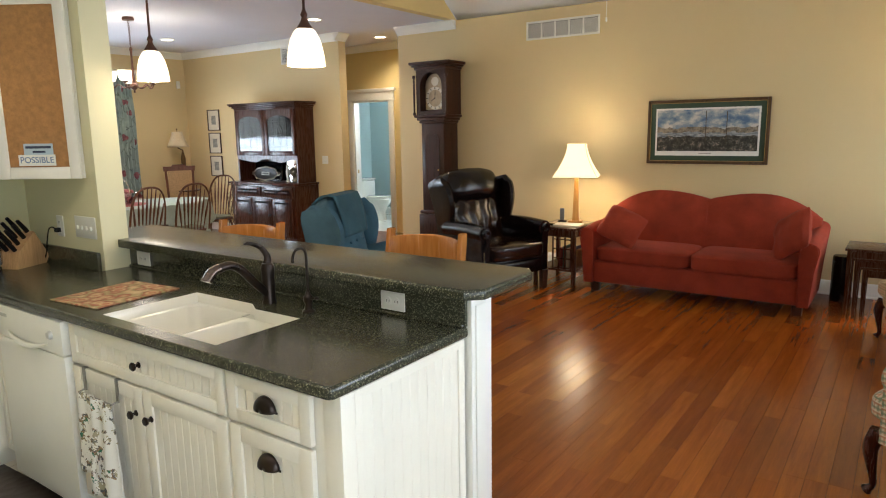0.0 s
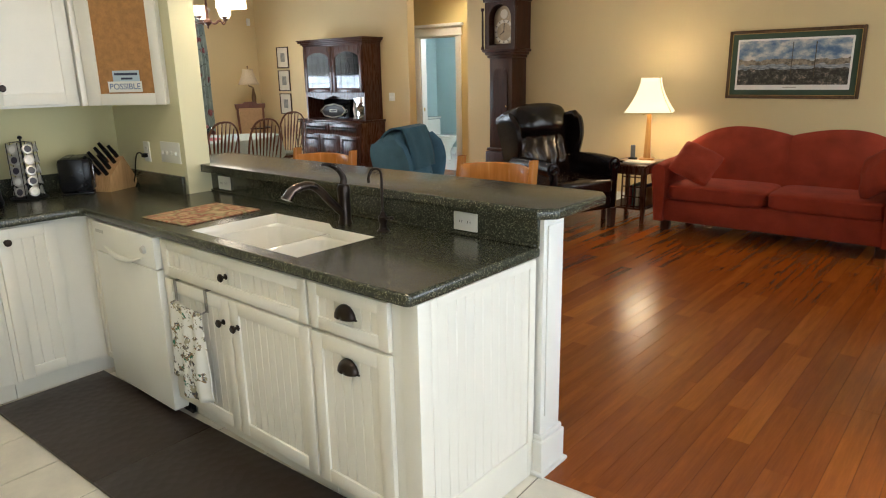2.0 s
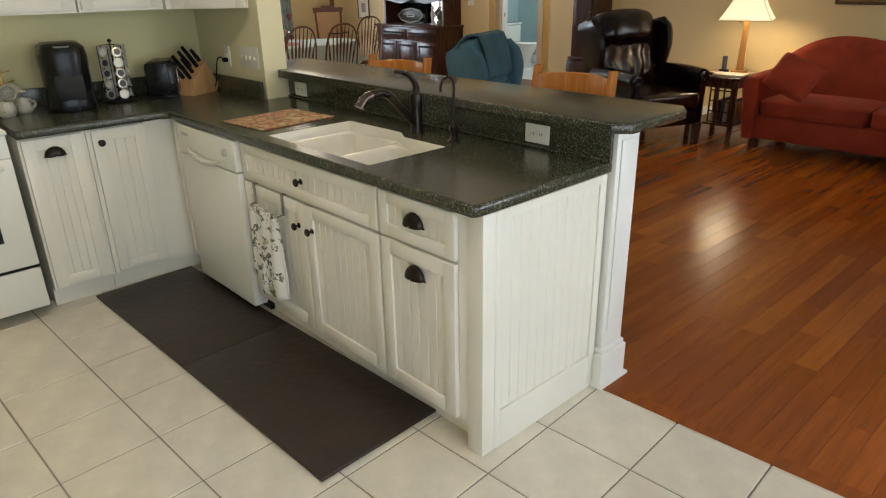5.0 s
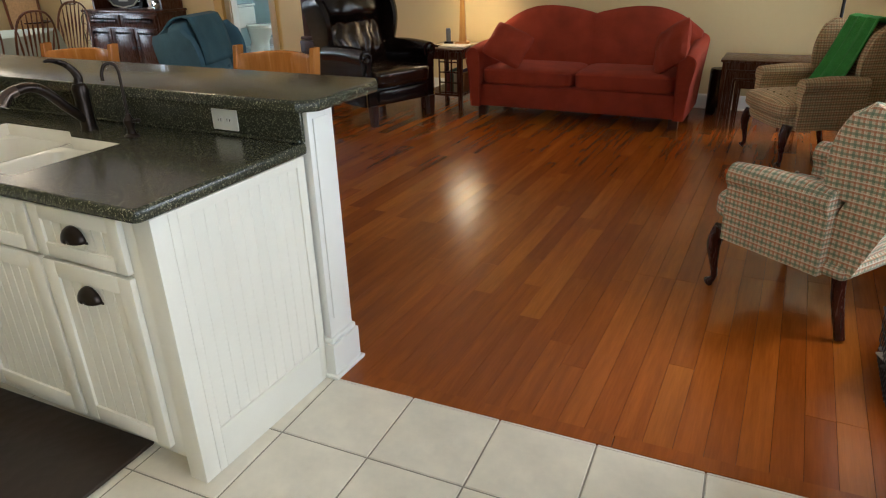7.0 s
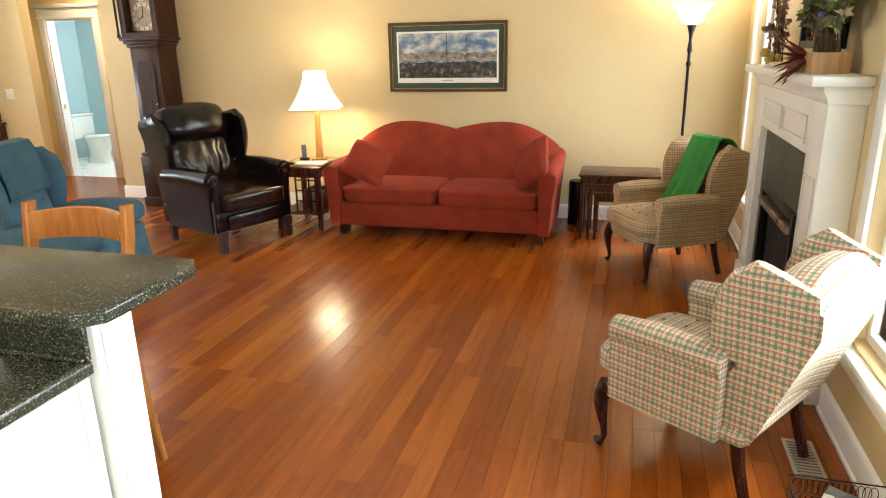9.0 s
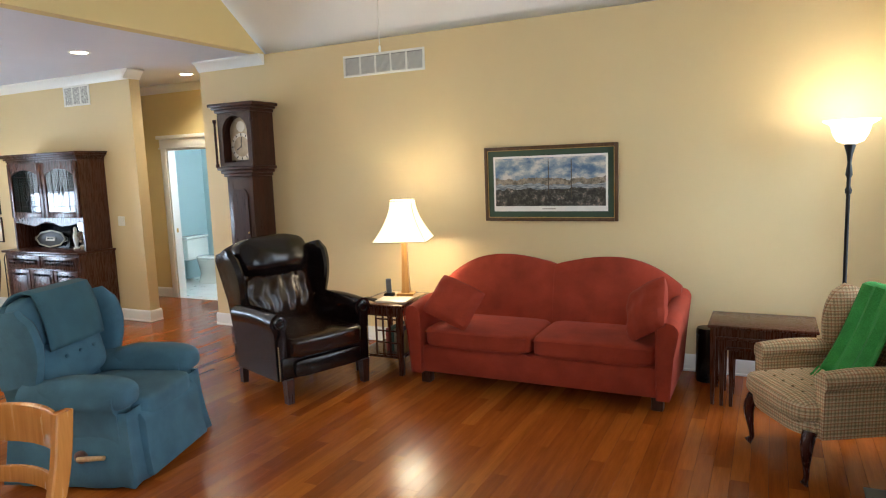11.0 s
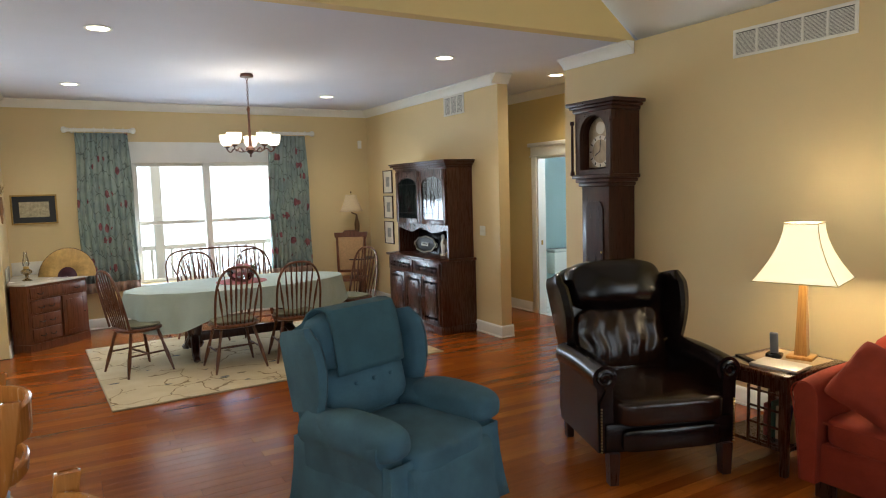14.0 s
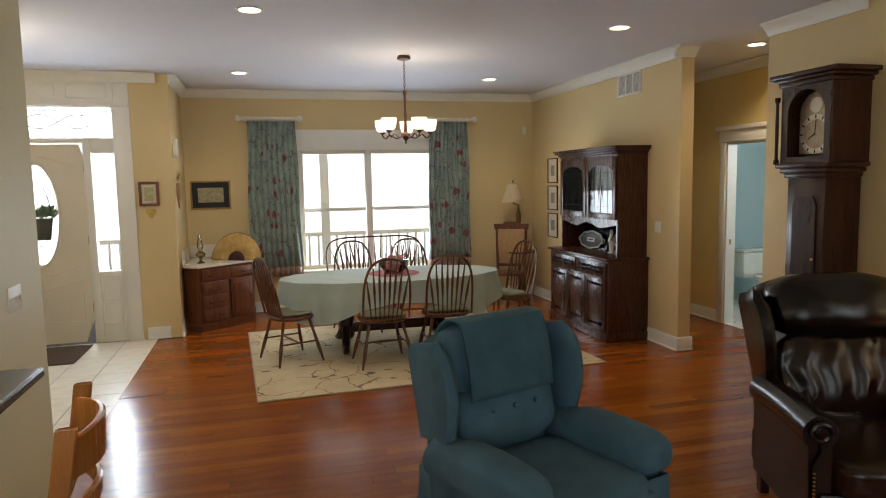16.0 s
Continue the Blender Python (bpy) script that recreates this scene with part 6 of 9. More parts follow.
# return-air vents
def vent(m, w, h, n, label, slat=0.011):
    u = thing("air_vent", m, label, "vent")
    bm = bmesh.new()
    f = 0.022
    for a in ((-w / 2, -h / 2, w / 2, -h / 2 + f), (-w / 2, h / 2 - f, w / 2, h / 2), (-w / 2, -h / 2 + f, -w / 2 + f, h / 2 - f), (w / 2 - f, -h / 2 + f, w / 2, h / 2 - f)):
        box(bm, a[0], -0.012, a[1], a[2], 0, a[3], bevel=0.002)
    for k in range(1, n):
        x = -w / 2 + f + (w - 2 * f) * k / n
        box(bm, x - 0.008, -0.011, -h / 2 + f, x + 0.008, 0, h / 2 - f)
    part("frame", bm, plate_white, u)
    # dark sheet behind the slats, coloured as the shade inside the duct
    part("backing", boxes((-w / 2 + f, -0.002, -h / 2 + f, w / 2 - f, 0, h / 2 - f)), plain("vent_shade", (0.10, 0.10, 0.09), 0.9), u)
    z = -h / 2 + f + 0.004
    k = 0
    while z < h / 2 - f - 0.004:
        bm = bmesh.new()
        box(bm, -w / 2 + f, -0.010, z, w / 2 - f, -0.003, z + slat * 0.45)
        part("slat", bm, plate_white, u)
        z += slat
        k += 1
    return u


vent(pose(-2.095, YN - 0.001, 2.73), 0.90, 0.205, 5, "white return air grille high on the wall", 0.0085)
vent(pose(-6.32, YH - 0.001, 2.735), 0.47, 0.24, 3, "white square air grille above the hutch", 0.010)

# floor lamp
u = thing("floor_lamp", pose(1.72, 5.52, 0), "dark bronze torchiere with a glowing glass bowl", "lamp")
bm = bmesh.new()
lathe(bm, [(0.14, 0), (0.14, 0.012), (0.11, 0.03), (0.03, 0.05), (0.016, 0.08)], 24)
part("base", bm, black_metal, u)
bm = bmesh.new()
lathe(bm, [(0.013, 0.07), (0.013, 1.45), (0.02, 1.46), (0.022, 1.48), (0.013, 1.50), (0.013, 1.56), (0.022, 1.58), (0.018, 1.62), (0.012, 1.66), (0.02, 1.72), (0.034, 1.77), (0.036, 1.785)], 18)
part("pole", bm, black_metal, u)
bm = bmesh.new()
lathe(bm, [(0.035, 1.785), (0.08, 1.805), (0.105, 1.85), (0.12, 1.91), (0.165, 1.935), (0.168, 1.945), (0.115, 1.918), (0.098, 1.855), (0.075, 1.815), (0.0, 1.80)], 30, cap=False)
part("bowl", bm, glow("bowl_glass", (1.0, 0.82, 0.5), 2.0), u, "frosted glass bowl, lit")
point_light("torchiere_bulb", (1.72, 5.52, 1.98), 10, WARM, 0.08)

# nest of tables
u = thing("nesting_tables", pose(1.22, 5.36, 0), "dark cherry nest of small tables", "side table")
for k, (w, d, h) in enumerate(((0.68, 0.46, 0.58), (0.56, 0.40, 0.50), (0.44, 0.34, 0.43))):
    t = part("table", boxes((-w / 2, -d / 2 - 0.03 * k, h - 0.022, w / 2, d / 2 - 0.03 * k, h), bevel=0.006), cherry, u)
    for sx in (-1, 1):
        for sy in (-1, 1):
            x, y = sx * (w / 2 - 0.035), sy * (d / 2 - 0.035) - 0.03 * k
            bm = bmesh.new()
            ring_mesh(bm, [[(x + a * q, y + c * q, z) for a, c in ((-1, -1), (1, -1), (1, 1), (-1, 1))] for z, q in ((0, 0.011), (h - 0.08, 0.018), (h - 0.022, 0.018))])
            part("leg", bm, cherry, t)
    part("apron", boxes((-w / 2 + 0.05, -d / 2 - 0.03 * k + 0.02, h - 0.085, w / 2 - 0.05, -d / 2 - 0.03 * k + 0.035, h - 0.022), (-w / 2 + 0.02, -d / 2 + 0.05 - 0.03 * k, h - 0.085, -w / 2 + 0.035, d / 2 - 0.05 - 0.03 * k, h - 0.022)), cherry, t)
u = thing("tower_speaker", pose(0.84, 5.70, 0), "black slim tower speaker beside the sofa", "speaker")
bm = bmesh.new()
lathe(bm, [(0.085, 0), (0.088, 0.01), (0.086, 0.40), (0.078, 0.42), (0.0, 0.422)], 24)
part("body", bm, black_plastic, u)

# fireplace
u = thing("fireplace", pose(0, 0, 0), "white painted mantel fireplace with dark slate surround", "fireplace")
fx, y0, y1 = 2.07, 2.54, 4.24
oy0, oy1, oz = 2.80, 3.98, 1.14
bm = bmesh.new()
box(bm, fx, y0, 0, XE - 0.001, oy0, 1.384, bevel=0.004)
box(bm, fx, oy1, 0, XE - 0.001, y1, 1.384, bevel=0.004)
box(bm, fx + 0.001, oy0, oz, XE - 0.001, oy1, 1.384, bevel=0.003)
part("surround", bm, trim_white, u)
for a in ((y0 + 0.03, 0.22, oy0 - 0.03, 1.06), (oy1 + 0.03, 0.22, y1 - 0.03, 1.06), (oy0 + 0.04, oz + 0.04, (oy0 + oy1) / 2 - 0.02, 1.31), ((oy0 + oy1) / 2 + 0.02, oz + 0.04, oy1 - 0.04, 1.31)):
    bm = bmesh.new()
    box(bm, fx - 0.006, a[0], a[1], fx, a[2], a[1] + 0.02, bevel=0.002)
    box(bm, fx - 0.006, a[0], a[3] - 0.02, fx, a[2], a[3], bevel=0.002)
    box(bm, fx - 0.006, a[0], a[1], fx, a[0] + 0.02, a[3], bevel=0.002)
    box(bm, fx - 0.006, a[2] - 0.02, a[1], fx, a[2], a[3], bevel=0.002)
    part("panel_moulding", bm, trim_white, u)
for a in (y0, oy1):
    part("plinth", boxes((fx - 0.018, a - 0.012, 0.0, XE - 0.001, a + 0.272, 0.18), bevel=0.005), trim_white, u)
bm = bmesh.new()
prism(bm, [(fx, 1.385), (fx - 0.008, 1.39), (fx - 0.012, 1.41), (fx - 0.028, 1.435), (fx - 0.032, 1.455), (XE - 0.001, 1.455), (XE - 0.001, 1.385)], y0 - 0.02, y1 + 0.02, "y")
part("bed_moulding", bm, trim_white, u)
part("mantel_shelf", boxes((fx - 0.085, y0 - 0.05, 1.456, XE - 0.001, y1 + 0.05, 1.50), bevel=0.010), trim_white, u)
slate = plain("slate", (0.05, 0.055, 0.05), 0.35, var=0.25, scale=5)
part("slate_surround", boxes((fx + 0.04, oy0, 0, XE - 0.001, oy0 + 0.16, oz), (fx + 0.04, oy1 - 0.16, 0, XE - 0.001, oy1, oz), (fx + 0.041, oy0 + 0.16, 0.80, XE - 0.001, oy1 - 0.16, oz)), slate, u, "dark slate surround")
bm = boxes((fx + 0.02, oy0 + 0.15, 0.03, fx + 0.06, oy0 + 0.19, 0.81), (fx + 0.02, oy1 - 0.19, 0.03, fx + 0.06, oy1 - 0.15, 0.81), (fx + 0.02, oy0 + 0.19, 0.77, fx + 0.06, oy1 - 0.19, 0.81), bevel=0.003)
part("firebox_frame", bm, black_metal, u)
part("hood_strip", boxes((fx + 0.0, oy0 + 0.19, 0.70, fx + 0.05, oy1 - 0.19, 0.735), bevel=0.004), plain("hood_metal", (0.42, 0.36, 0.28), 0.3, 0.8), u)
# flat near-black sheet closing the firebox opening
part("firebox", boxes((fx + 0.07, oy0 + 0.17, 0.02, fx + 0.08, oy1 - 0.17, 0.79)), plain("firebox_black", (0.006, 0.006, 0.006), 0.7), u)
for k in range(4):
    part("louvre", boxes((fx + 0.03, oy0 + 0.19, 0.05 + 0.03 * k, fx + 0.06, oy1 - 0.19, 0.06 + 0.03 * k)), black_metal, u)
part("hearth", boxes((1.72, 2.62, 0.0, fx - 0.02, 4.16, 0.012), bevel=0.003), slate, u)

# dried flowers on the mantel
RF = random.Random(5)
u = thing("flower_arrangement", pose(2.10, 2.80, 1.50), "dried flower and leaf arrangement in a wooden box", "flowers")
part("planter_box", boxes((-0.08, -0.12, 0, 0.07, 0.12, 0.09), bevel=0.003), blockwood, u, "light wooden box")
cols = [plain("leaf_rust", (0.20, 0.045, 0.025), 0.7, var=0.3), plain("leaf_olive", (0.12, 0.14, 0.05), 0.8, var=0.3), plain("bud_lime", (0.42, 0.46, 0.10), 0.7), plain("bloom_purple", (0.16, 0.10, 0.26), 0.8), plain("twig_brown", (0.10, 0.06, 0.035), 0.9), plain("seed_tan", (0.42, 0.34, 0.20), 0.8)]


def leaf(bm, p, d, up, ln, w):
    d, up = d.normalized(), up.normalized()
    s = d.cross(up).normalized()
    n = s.cross(d)
    a = [p, p + d * ln * 0.35 + s * w + n * w * 0.2, p + d * ln + n * w * 0.3, p + d * ln * 0.35 - s * w + n * w * 0.2, p + d * ln * 0.4 - n * w * 0.15]
    vs = [bm.verts.new(q) for q in a]
    bm.faces.new((vs[0], vs[1], vs[4]))
    bm.faces.new((vs[1], vs[2], vs[4]))
    bm.faces.new((vs[2], vs[3], vs[4]))
    bm.faces.new((vs[3], vs[0], vs[4]))


def rv():
    return Vector((RF.uniform(-1, 1), RF.uniform(-1, 1), RF.uniform(-1, 1)))


bms = [bmesh.new() for _ in range(6)]
for k in range(84):
    base = Vector((RF.uniform(-0.05, 0.04), RF.uniform(-0.09, 0.09), 0.08))
    tip = Vector((RF.uniform(-0.12, 0.06), RF.uniform(-0.26, 0.30), RF.uniform(0.20, 0.56)))
    mid = (base + tip) / 2 + Vector((0, 0, 0.06))
    pts = spline([base, mid, tip], 5)
    tube(bms[4], pts, 0.002, 4)
    kind = k % 4
    for q in pts[4:]:
        for _ in range(3):
            r = rv()
            if kind == 0:
                leaf(bms[1], q, r, rv(), 0.055, 0.018)
            elif kind == 1:
                puff(bms[3], q.x + r.x * 0.01 - 0.006, q.y + r.y * 0.01 - 0.006, q.z + r.z * 0.01 - 0.006, q.x + r.x * 0.01 + 0.006, q.y + r.y * 0.01 + 0.006, q.z + r.z * 0.01 + 0.006, 1, 0.1, 2.2)
            elif kind == 2:
                leaf(bms[5], q, r, rv(), 0.042, 0.012)
            else:
                leaf(bms[1], q, r, rv(), 0.065, 0.020)
    if kind == 0:
        for _ in range(3):
            r = rv() * 0.02
            c = tip + r
            puff(bms[2], c.x - 0.012, c.y - 0.012, c.z - 0.010, c.x + 0.012, c.y + 0.012, c.z + 0.012, 2, 0.1, 2.5)
for k in range(26):
    d = Vector((-0.4 + RF.uniform(-0.4, 0.2), RF.uniform(-0.2, 1.0), RF.uniform(-0.55, 0.35)))
    leaf(bms[0], Vector((-0.06, RF.uniform(0.0, 0.10), 0.07)), d, Vector((0, 0, 1)) + rv() * 0.4, RF.uniform(0.12, 0.20), 0.028)
for nm, bb, mm in zip(("rust_leaves", "green_leaves", "lime_buds", "purple_blooms", "stem_bundle", "seed_heads"), bms, cols):
    part(nm, bb, mm, u)
u = thing("flower_spray", pose(2.13, 4.05, 1.50), "dried hanging twigs with yellow blooms on the mantel", "flowers")
bms = [bmesh.new() for _ in range(3)]
for k in range(22):
    base = Vector((RF.uniform(-0.03, 0.03), RF.uniform(-0.05, 0.05), 0.02))
    tip = Vector((RF.uniform(-0.10, 0.03), RF.uniform(-0.10, 0.12), RF.uniform(0.12, 0.52)))
    pts = spline([base, (base + tip) / 2 + Vector((0, 0, 0.08)), tip], 5)
    tube(bms[0], pts, 0.0025, 4)
    for q in pts[3:]:
        for _ in range(3):
            leaf(bms[1], q, rv() - Vector((0, 0, 0.7)), rv(), 0.03, 0.008)
for k in range(10):
    c = Vector((RF.uniform(-0.08, 0.03), RF.uniform(-0.12, 0.12), RF.uniform(0.02, 0.10)))
    puff(bms[2], c.x - 0.022, c.y - 0.022, c.z - 0.018, c.x + 0.022, c.y + 0.022, c.z + 0.022, 2, 0.2, 2.5, 0.05)
part("twigs", bms[0], cols[4], u)
part("dried_leaves", bms[1], plain("leaf_tan", (0.28, 0.16, 0.10), 0.85, var=0.3), u)
part("yellow_blooms", bms[2], plain("bloom_yellow", (0.52, 0.36, 0.07), 0.8), u)
u = thing("wall_mirror", pose(XE - 0.002, 3.39, 2.02, 0, 0, -90), "black framed mirror above the mantel", "mirror")
bm = bmesh.new()
for a in ((-0.42, -0.42, -0.38, 0.42), (0.38, -0.42, 0.42, 0.42), (-0.38, -0.42, 0.38, -0.38), (-0.38, 0.38, 0.38, 0.42)):
    box(bm, a[0], -0.03, a[1], a[2], 0, a[3], bevel=0.004)
part("frame", bm, black_metal, u)
m, nt, b = nodes_of("mirror_mat")
b.inputs["Base Color"].default_value, b.inputs["Metallic"].default_value, b.inputs["Roughness"].default_value = (0.85, 0.86, 0.86, 1), 1.0, 0.02
part("mirror_glass", boxes((-0.385, -0.016, -0.385, 0.385, -0.004, 0.385)), m, u)

# windows of the east wall
def sash_window(name, y0, y1, z0, z1, x, label, sgn=1, split=(), mid=True, thick=0.14):
    """A double-hung window in a wall along y; sgn points outwards."""
    u = tagged(new(name), label, "window", "", "structure")
    xo = x + sgn * thick
    bm = bmesh.new()
    c = 0.09
    xi = x - sgn * 0.02
    for a in ((y0 - c, z0 - 0.02, y0, z1 + 0.0), (y1, z0 - 0.02, y1 + c, z1 + 0.0), (y0 - c - 0.02, z1, y1 + c + 0.02, z1 + 0.12), (y0 - c - 0.035, z1 + 0.12, y1 + c + 0.035, z1 + 0.145), (y0 - c, z0 - 0.12, y1 + c, z0 - 0.045)):
        box(bm, min(xi, x), a[0], a[1], max(xi, x), a[2], a[3], bevel=0.004)
    part("window_frame", bm, trim_white, u)
    xs = x - sgn * 0.05
    part("window_sill", boxes((min(xs, x + sgn * 0.06), y0 - c - 0.02, z0 - 0.045, max(xs, x + sgn * 0.06), y1 + c + 0.02, z0 - 0.012), bevel=0.006), trim_white, u)
    xa, xb = sorted((x + sgn * 0.055, x + sgn * 0.09))
    edges = [y0] + list(split) + [y1]
    for k, (a, q) in enumerate(zip(edges, edges[1:])):
        bm = bmesh.new()
        s = 0.045
        zm = (z0 + z1) / 2
        for bx in ((a, z0, a + s, z1), (q - s, z0, q, z1), (a + s, z0, q - s, z0 + s), (a + s, z1 - s, q - s, z1)) + (((a + s, zm - 0.025, q - s, zm + 0.025),) if mid else ()):
            box(bm, xa, bx[0], bx[1], xb, bx[2], bx[3], bevel=0.003)
        part("sash", bm, trim_white, u)
        g = part("pane", boxes((xa + 0.012, a + 0.03, z0 + 0.03, xa + 0.016, q - 0.03, z1 - 0.03)), pane, u)
        g.visible_shadow = False
    for yy in split:
        part("mullion", boxes((min(x - sgn * 0.01, xb), yy - 0.045, z0, max(x - sgn * 0.01, xb), yy + 0.045, z1), bevel=0.003), trim_white, u)
    return u


sash_window("window_1", *WIN_N[:2], *WIN_N[2:], XE, "white framed living room window beside the fireplace")
sash_window("window_2", *WIN_F[:2], *WIN_F[2:], XE, "white framed narrow window beyond the fireplace")
sash_window("window_3", *WIN_K[:2], *WIN_K[2:], XE, "white framed kitchen window", split=(-1.2,))
structure("backdrop_east", boxes((9.0, -12, -0.3, 9.05, 18, 7)), sky_glow, "bright overcast sky beyond the windows", "backdrop")

# wire basket with magazines
u = thing("wire_basket", pose(2.035, 1.43, 0), "dark scrolled wire basket holding magazines", "basket")
bm = bmesh.new()
for z, k in ((0.005, 0.88), (0.10, 0.93), (0.19, 0.97), (0.27, 1.0)):
    pts = [(0.15 * k, -0.20 * k, z), (0.15 * k, 0.20 * k, z), (-0.15 * k, 0.20 * k, z), (-0.15 * k, -0.20 * k, z), (0.15 * k, -0.20 * k, z)]
    tube(bm, pts, 0.004 if z > 0.2 or z < 0.01 else 0.002, 5)
for side in range(4):
    n = 13 if side % 2 else 10
    for k in range(n):
        t = (k + 0.5) / n * 2 - 1
        for zc in (0.05, 0.14, 0.22):
            kk = 0.9 + 0.1 * zc / 0.27
            pts = []
            for j in range(13):
                a = 2 * math.pi * j / 12
                s, z = 0.02 * math.cos(a), zc + 0.042 * math.sin(a)
                if side % 2:
                    pts.append((t * 0.13 * kk + s * 0.7, (0.2 if side == 1 else -0.2) * kk, z))
                else:
                    pts.append(((0.15 if side == 0 else -0.15) * kk, t * 0.18 * kk + s, z))
            tube(bm, pts, 0.0016, 4)
for v in bm.verts:
    v.co.z *= 0.74
part("wire_body", bm, black_metal, u)
part("liner", boxes((-0.13, -0.175, 0.006, 0.13, 0.175, 0.02)), plain("liner_plum", (0.06, 0.03, 0.045), 0.9), u)
RN = random.Random(9)
news = plain("newsprint", (0.42, 0.40, 0.36), 0.85, var=0.5, scale=45)
for k in range(7):
    bm = bmesh.new()
    rings = []
    for j in range(9):
        t = j / 8
        rings.append([(-0.10 + 0.20 * i / 8, -0.13 + 0.26 * t, 0.02 * math.sin(3.0 * t + k) + 0.014 * noise.noise(Vector((i * 0.6, j * 0.6, k * 3.1)))) for i in range(9)])
    ring_mesh(bm, rings, False, False)
    m = pose(2.035 + RN.uniform(-0.02, 0.02), 1.43 + RN.uniform(-0.03, 0.03), 0.05 + 0.022 * k, RN.uniform(-14, 14), RN.uniform(-16, 10), RN.uniform(-40, 40))
    ob = solo("magazine", bm, (news, paper_white, plain("mag_grey", (0.09, 0.085, 0.08), 0.5))[(2, 0, 2, 0, 2, 2, 0)[k]], m, "crumpled newspaper page lying in the wire basket", "newspaper", "newspapers in the basket")
    ob.modifiers.new("thick", "SOLIDIFY").thickness = 0.006
u = thing("floor_register", pose(2.05, 2.06, 0.001), "tan metal floor register by the wall", "vent")
part("plate", boxes((-0.06, -0.14, 0, 0.06, 0.14, 0.005), bevel=0.002), plain("register_tan", (0.40, 0.33, 0.24), 0.4, 0.3), u)
for k in range(12):
    part("slat", boxes((-0.045, -0.125 + 0.021 * k, 0.005, 0.045, -0.117 + 0.021 * k, 0.0065)), plain("register_dark", (0.12, 0.10, 0.08), 0.5), u)

# bar stools
def stool(m, label):
    u = thing("bar_stool", m, label, "bar stool", "stools at the bar")
    for s in (-1, 1):
        for t in (-1, 1):
            bm = bmesh.new()
            tube(bm, [(s * 0.22, t * 0.20, 0), (s * 0.17, t * 0.15, 0.66)], [0.017, 0.022], 10)
            part("leg", bm, oak, u)
    bm = bmesh.new()
    for a in (((-0.205, -0.185, 0.20), (0.205, -0.185, 0.20)), ((-0.205, 0.185, 0.20), (0.205, 0.185, 0.20)), ((-0.20, -0.18, 0.30), (-0.20, 0.18, 0.30)), ((0.20, -0.18, 0.30), (0.20, 0.18, 0.30))):
        tube(bm, a, 0.012, 8)
    part("stretcher", bm, oak, u)
    bm = bmesh.new()
    lathe(bm, [(0.19, 0.66), (0.21, 0.67), (0.215, 0.70), (0.20, 0.71)], 28)
    part("seat_frame", bm, oak, u)
    bm = bmesh.new()
    lathe(bm, [(0.20, 0.705), (0.205, 0.73), (0.18, 0.755), (0.10, 0.765), (0.0, 0.767)], 28)
    part("seat", bm, plain("seat_brown", (0.05, 0.028, 0.02), 0.45, bs=0.2), u, "brown padded seat")
    for s in (-1, 1):
        bm = bmesh.new()
        pts = spline([(s * 0.185, 0.10, 0.66), (s * 0.212, 0.16, 0.82), (s * 0.222, 0.19, 0.95), (s * 0.222, 0.21, 1.082), (s * 0.222, 0.212, 1.092)], 4)
        rings = []
        for i, p in enumerate(pts):
            w = 0.027 if i < len(pts) - 3 else 0.021
            rings.append([(p.x + a * 0.014, p.y + q * w, p.z) for a, q in ((-1, -0.8), (-0.7, -1), (0.7, -1), (1, -0.8), (1, 0.8), (0.7, 1), (-0.7, 1), (-1, 0.8))])
        ring_mesh(bm, rings)
        part("back_post", bm, oak, u)
    for z0, z1 in ((0.945, 1.055), (0.82, 0.86)):
        bm = bmesh.new()
        rings = []
        for k in range(21):
            x = -0.212 + 0.424 * k / 20
            f = max(0.0, 1 - (x / 0.212) ** 2)
            y = 0.19 + 0.085 * f ** 0.8 + (z0 - 0.95) * 0.15
            dz = 0.012 * f
            rings.append([(x, y - 0.010, z0), (x, y + 0.010, z0), (x, y + 0.014, z1 + dz - 0.006), (x, y + 0.008, z1 + dz), (x, y - 0.002, z1 + dz), (x, y - 0.007, z1 + dz - 0.006)])
        ring_mesh(bm, rings)
        part("back_rail", bm, oak, u)
    return u


s0 = stool(pose(-0.74, 1.215, 0, 0, 0, 2), "honey oak swivel bar stool with curved back rail")
copy_thing(s0, pose(-1.86, 1.03, 0, 0, 0, 8))
# fan pull cord hanging from the ridge
bm = bmesh.new()
tube(bm, [(-0.53, 3.26, 2.36), (-0.53, 3.26, 4.60)], 0.0025, 6)
lathe(bm, [(0.0, 0), (0.007, 0.006), (0.006, 0.03), (0.0, 0.036)], 10, (-0.53, 3.26, 2.32))
solo("pull_cord", bm, plate_white, pose(0, 0, 0), "thin white pull cord hanging from the ridge", "cord")

